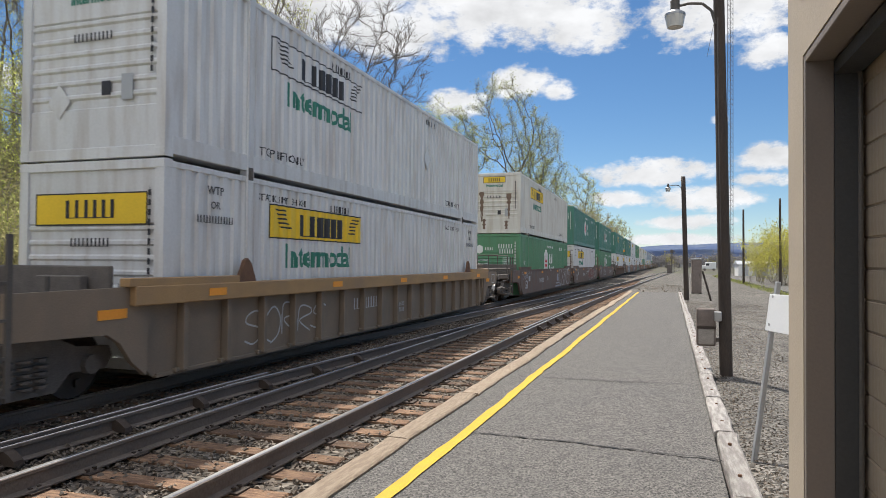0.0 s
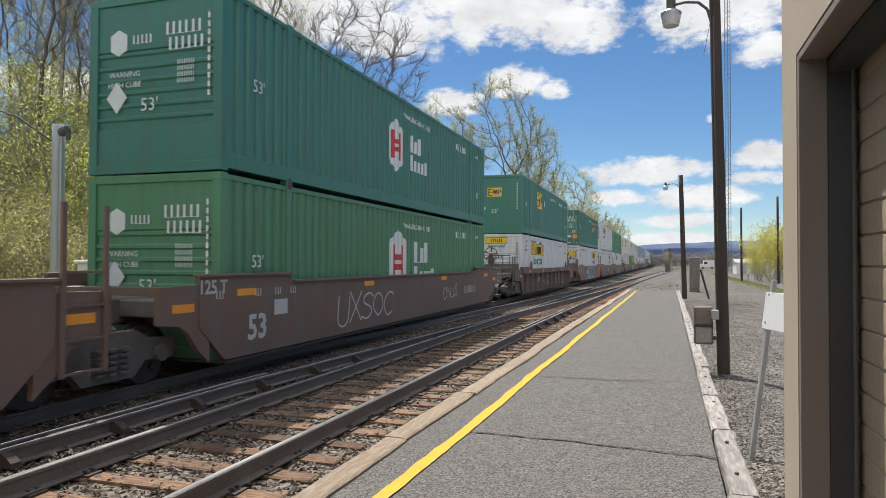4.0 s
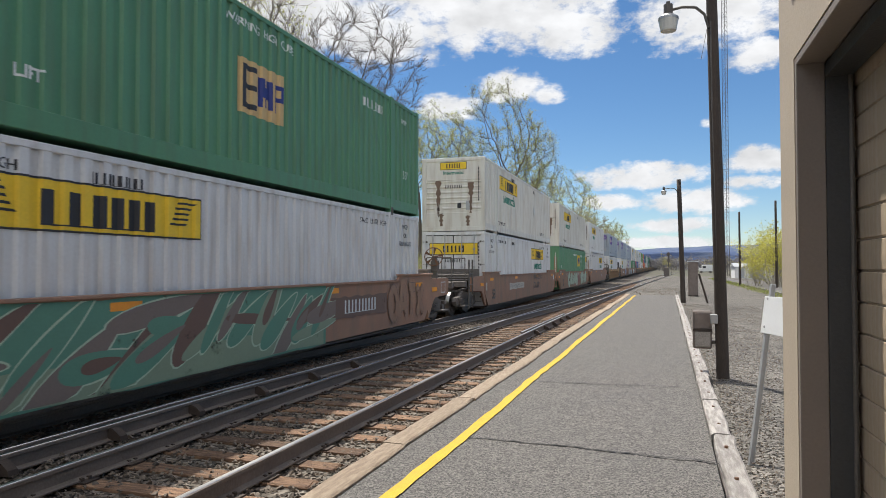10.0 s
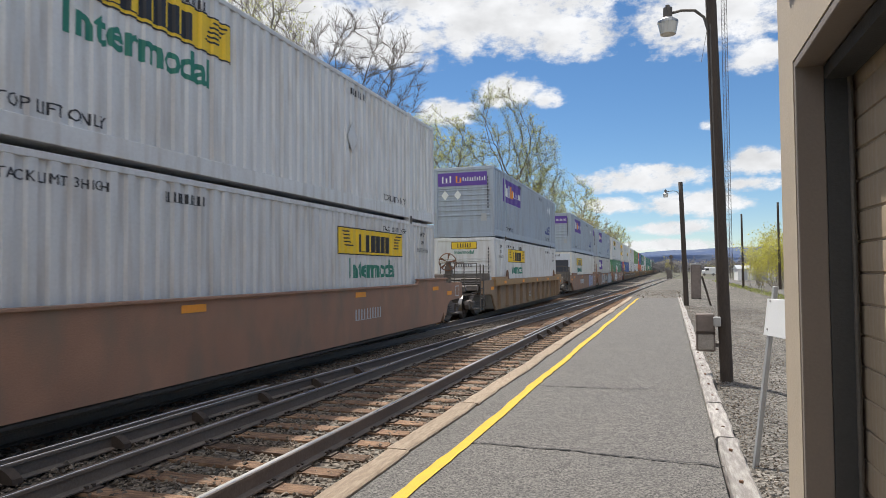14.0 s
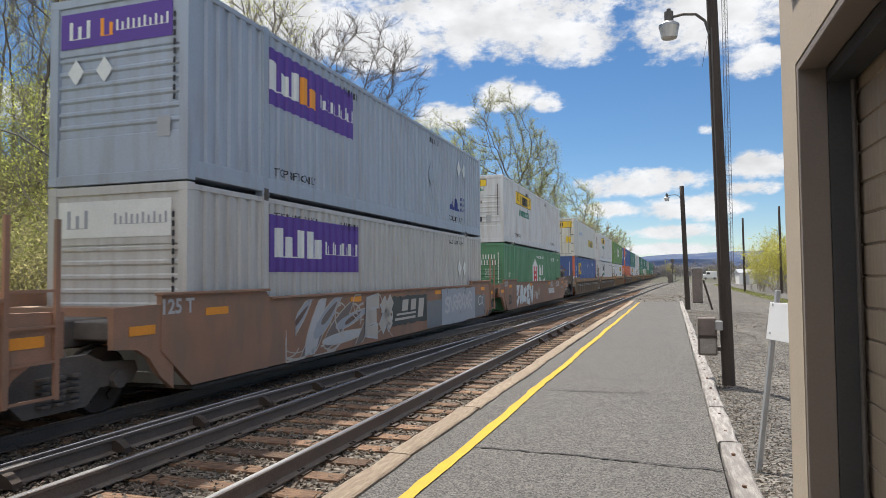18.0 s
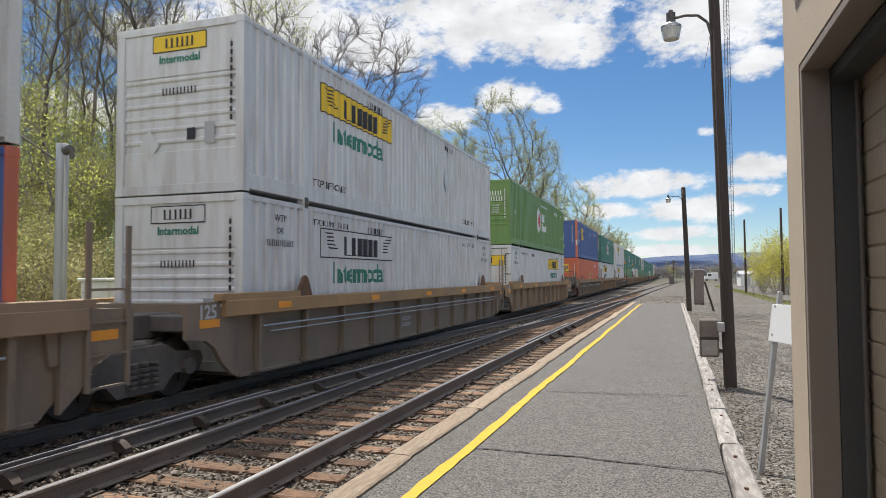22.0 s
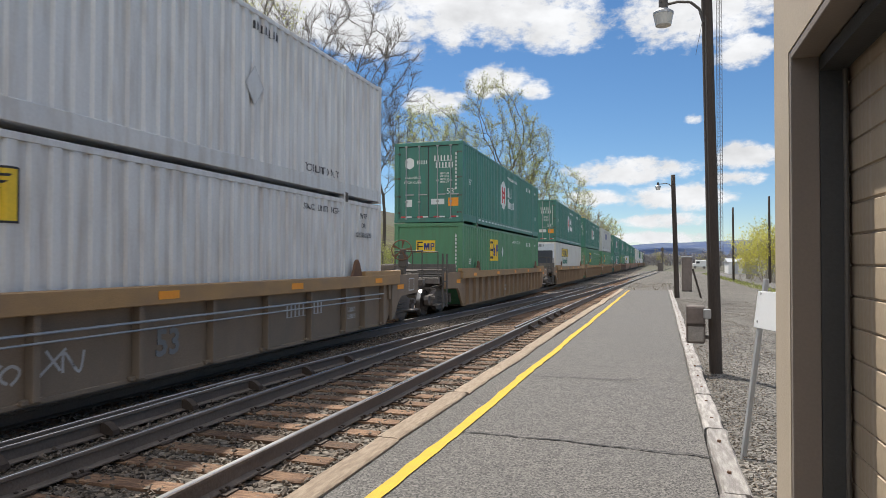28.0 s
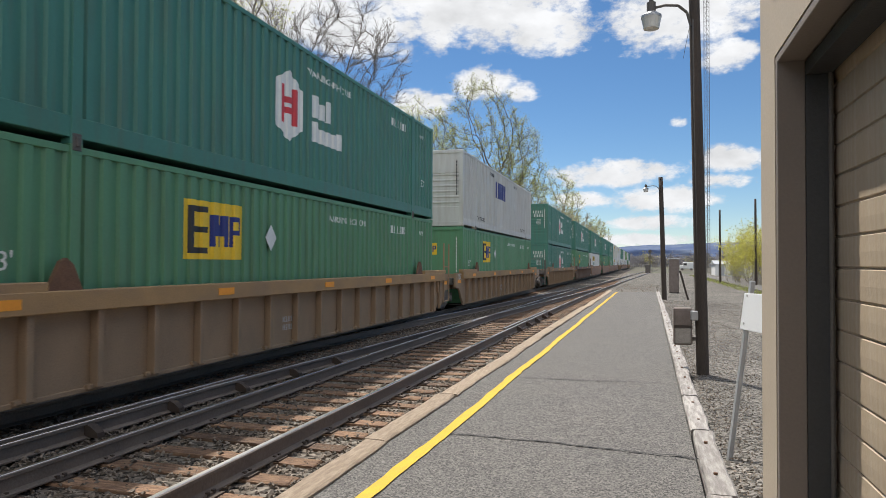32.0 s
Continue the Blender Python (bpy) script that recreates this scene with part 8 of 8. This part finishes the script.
# ---- clouds: a far shell, drifting slowly ----
def build_clouds():
    verts, faces, n, m = [], [], 60, 16
    for j in range(m + 1):
        for i in range(n + 1):
            a, e = radians(-80 + 130 * i / n), radians(0.2 + 36 * j / m)
            verts.append((4000 * math.sin(a) * math.cos(e), 4000 * math.cos(a) * math.cos(e), 4000 * math.sin(e)))
    for j in range(m):
        for i in range(n):
            k = j * (n + 1) + i
            faces.append((k, k + 1, k + n + 2, k + n + 1))
    mt = bpy.data.materials.new("clouds")
    mt.use_nodes = True
    nodes, link = mt.node_tree.nodes, mt.node_tree.links.new
    nodes.clear()

    def math_node(op, a, b=None, c=None):
        x = nodes.new("ShaderNodeMath")
        x.operation = op
        for k, v in enumerate((a, b, c)):
            if v is None:
                continue
            if isinstance(v, (int, float)):
                x.inputs[k].default_value = v
            else:
                link(v, x.inputs[k])
        return x.outputs[0]

    tc = nodes.new("ShaderNodeTexCoord")
    sep = nodes.new("ShaderNodeSeparateXYZ")
    link(tc.outputs["Object"], sep.inputs[0])
    az = math_node("MULTIPLY", math_node("ARCTAN2", sep.outputs[0], sep.outputs[1]), 180 / math.pi)
    el = math_node("MULTIPLY", math_node("ARCSINE", math_node("DIVIDE", sep.outputs[2], 4000.0)), 180 / math.pi)
    com = nodes.new("ShaderNodeCombineXYZ")
    link(az, com.inputs[0])
    link(math_node("MULTIPLY", el, 1.7), com.inputs[1])

    def fbm(scale, detail, rough=0.55):
        x = nodes.new("ShaderNodeTexNoise")
        x.inputs["Scale"].default_value, x.inputs["Detail"].default_value, x.inputs["Roughness"].default_value = scale, detail, rough
        link(com.outputs[0], x.inputs["Vector"])
        return x.outputs[0]

    field = None
    for a, e, ra, re in CLOUD_SHAPES:
        d2 = math_node("ADD", math_node("POWER", math_node("ABSOLUTE", math_node("MULTIPLY", math_node("SUBTRACT", az, a), 1 / ra)), 2.0),
                       math_node("POWER", math_node("ABSOLUTE", math_node("MULTIPLY", math_node("SUBTRACT", el, e), 1 / re)), 2.0))
        blob = math_node("SUBTRACT", 1.0, d2)
        field = blob if field is None else math_node("SMOOTH_MAX", field, blob, 0.35)
    field = math_node("MAXIMUM", field, -1.6)
    rough = fbm(0.33, 8, 0.62)
    fine = fbm(1.1, 6, 0.6)
    f = math_node("ADD", field, math_node("MULTIPLY", math_node("SUBTRACT", rough, 0.5), 3.0))
    f = math_node("ADD", f, math_node("MULTIPLY", math_node("SUBTRACT", fine, 0.5), 1.3))
    mr = nodes.new("ShaderNodeMapRange")
    mr.interpolation_type = "SMOOTHSTEP"
    mr.inputs["From Min"].default_value, mr.inputs["From Max"].default_value = -0.25, 0.75
    link(f, mr.inputs["Value"])
    # grey shading from a coarse noise, put into the clouds' glow
    shade = nodes.new("ShaderNodeMapRange")
    shade.inputs["From Min"].default_value, shade.inputs["From Max"].default_value = 0.35, 0.7
    shade.inputs["To Min"].default_value, shade.inputs["To Max"].default_value = 1.0, 0.72
    link(fbm(0.21, 4), shade.inputs["Value"])
    cc = nodes.new("ShaderNodeCombineColor")
    link(math_node("MULTIPLY", shade.outputs[0], 0.97), cc.inputs[0])
    link(math_node("MULTIPLY", shade.outputs[0], 0.98), cc.inputs[1])
    link(shade.outputs[0], cc.inputs[2])
    em = nodes.new("ShaderNodeEmission")
    em.inputs["Strength"].default_value = 0.84
    link(cc.outputs[0], em.inputs["Color"])
    tr = nodes.new("ShaderNodeBsdfTransparent")
    mx = nodes.new("ShaderNodeMixShader")
    out = nodes.new("ShaderNodeOutputMaterial")
    link(mr.outputs[0], mx.inputs[0])
    link(tr.outputs[0], mx.inputs[1])
    link(em.outputs[0], mx.inputs[2])
    link(mx.outputs[0], out.inputs[0])
    me = bpy.data.meshes.new("backdrop_clouds")
    me.from_pydata(verts, [], faces)
    me.materials.append(mt)
    return tagged(put("backdrop_clouds", me), "bright white fair-weather clouds in a blue sky", "clouds", kind="structure")


CLOUD_SHAPES = [(-13.2, 21.3, 10.9, 3.56), (-30.0, 20.6, 10.5, 3.6), (-23.0, 19.0, 5.0, 2.6), (-7.0, 19.3, 4.2, 2.14), (4.2, 19.8, 6.8, 2.98), (7.6, 16.3, 2.3, 1.42), (-12.1, 15.1, 3.0, 1.45), (-8.7, 14.4, 1.6, 0.82), (-17.2, 13.5, 2.7, 1.29),
                (7.5, 8.3, 2.5, 1.16), (-1.2, 7.5, 5.4, 1.19), (-3.7, 5.4, 2.7, 0.65), (2.9, 5.3, 4.7, 1.08), (7.2, 6.6, 2.3, 0.65), (1.4, 3.4, 3.8, 0.64), (0.5, 2.0, 5.5, 0.55), (3.9, 11.4, 0.8, 0.44), (-39.1, 18.5, 6.6, 2.45), (-47.5, 12.6, 6.3, 1.62)]

build_ground()
build_distance()
build_far_woods()
CLOUDS = build_clouds()
build_platform()
build_station()
build_yard()
build_train()
build_woods()
build_ballast()
build_tracks()
motions()
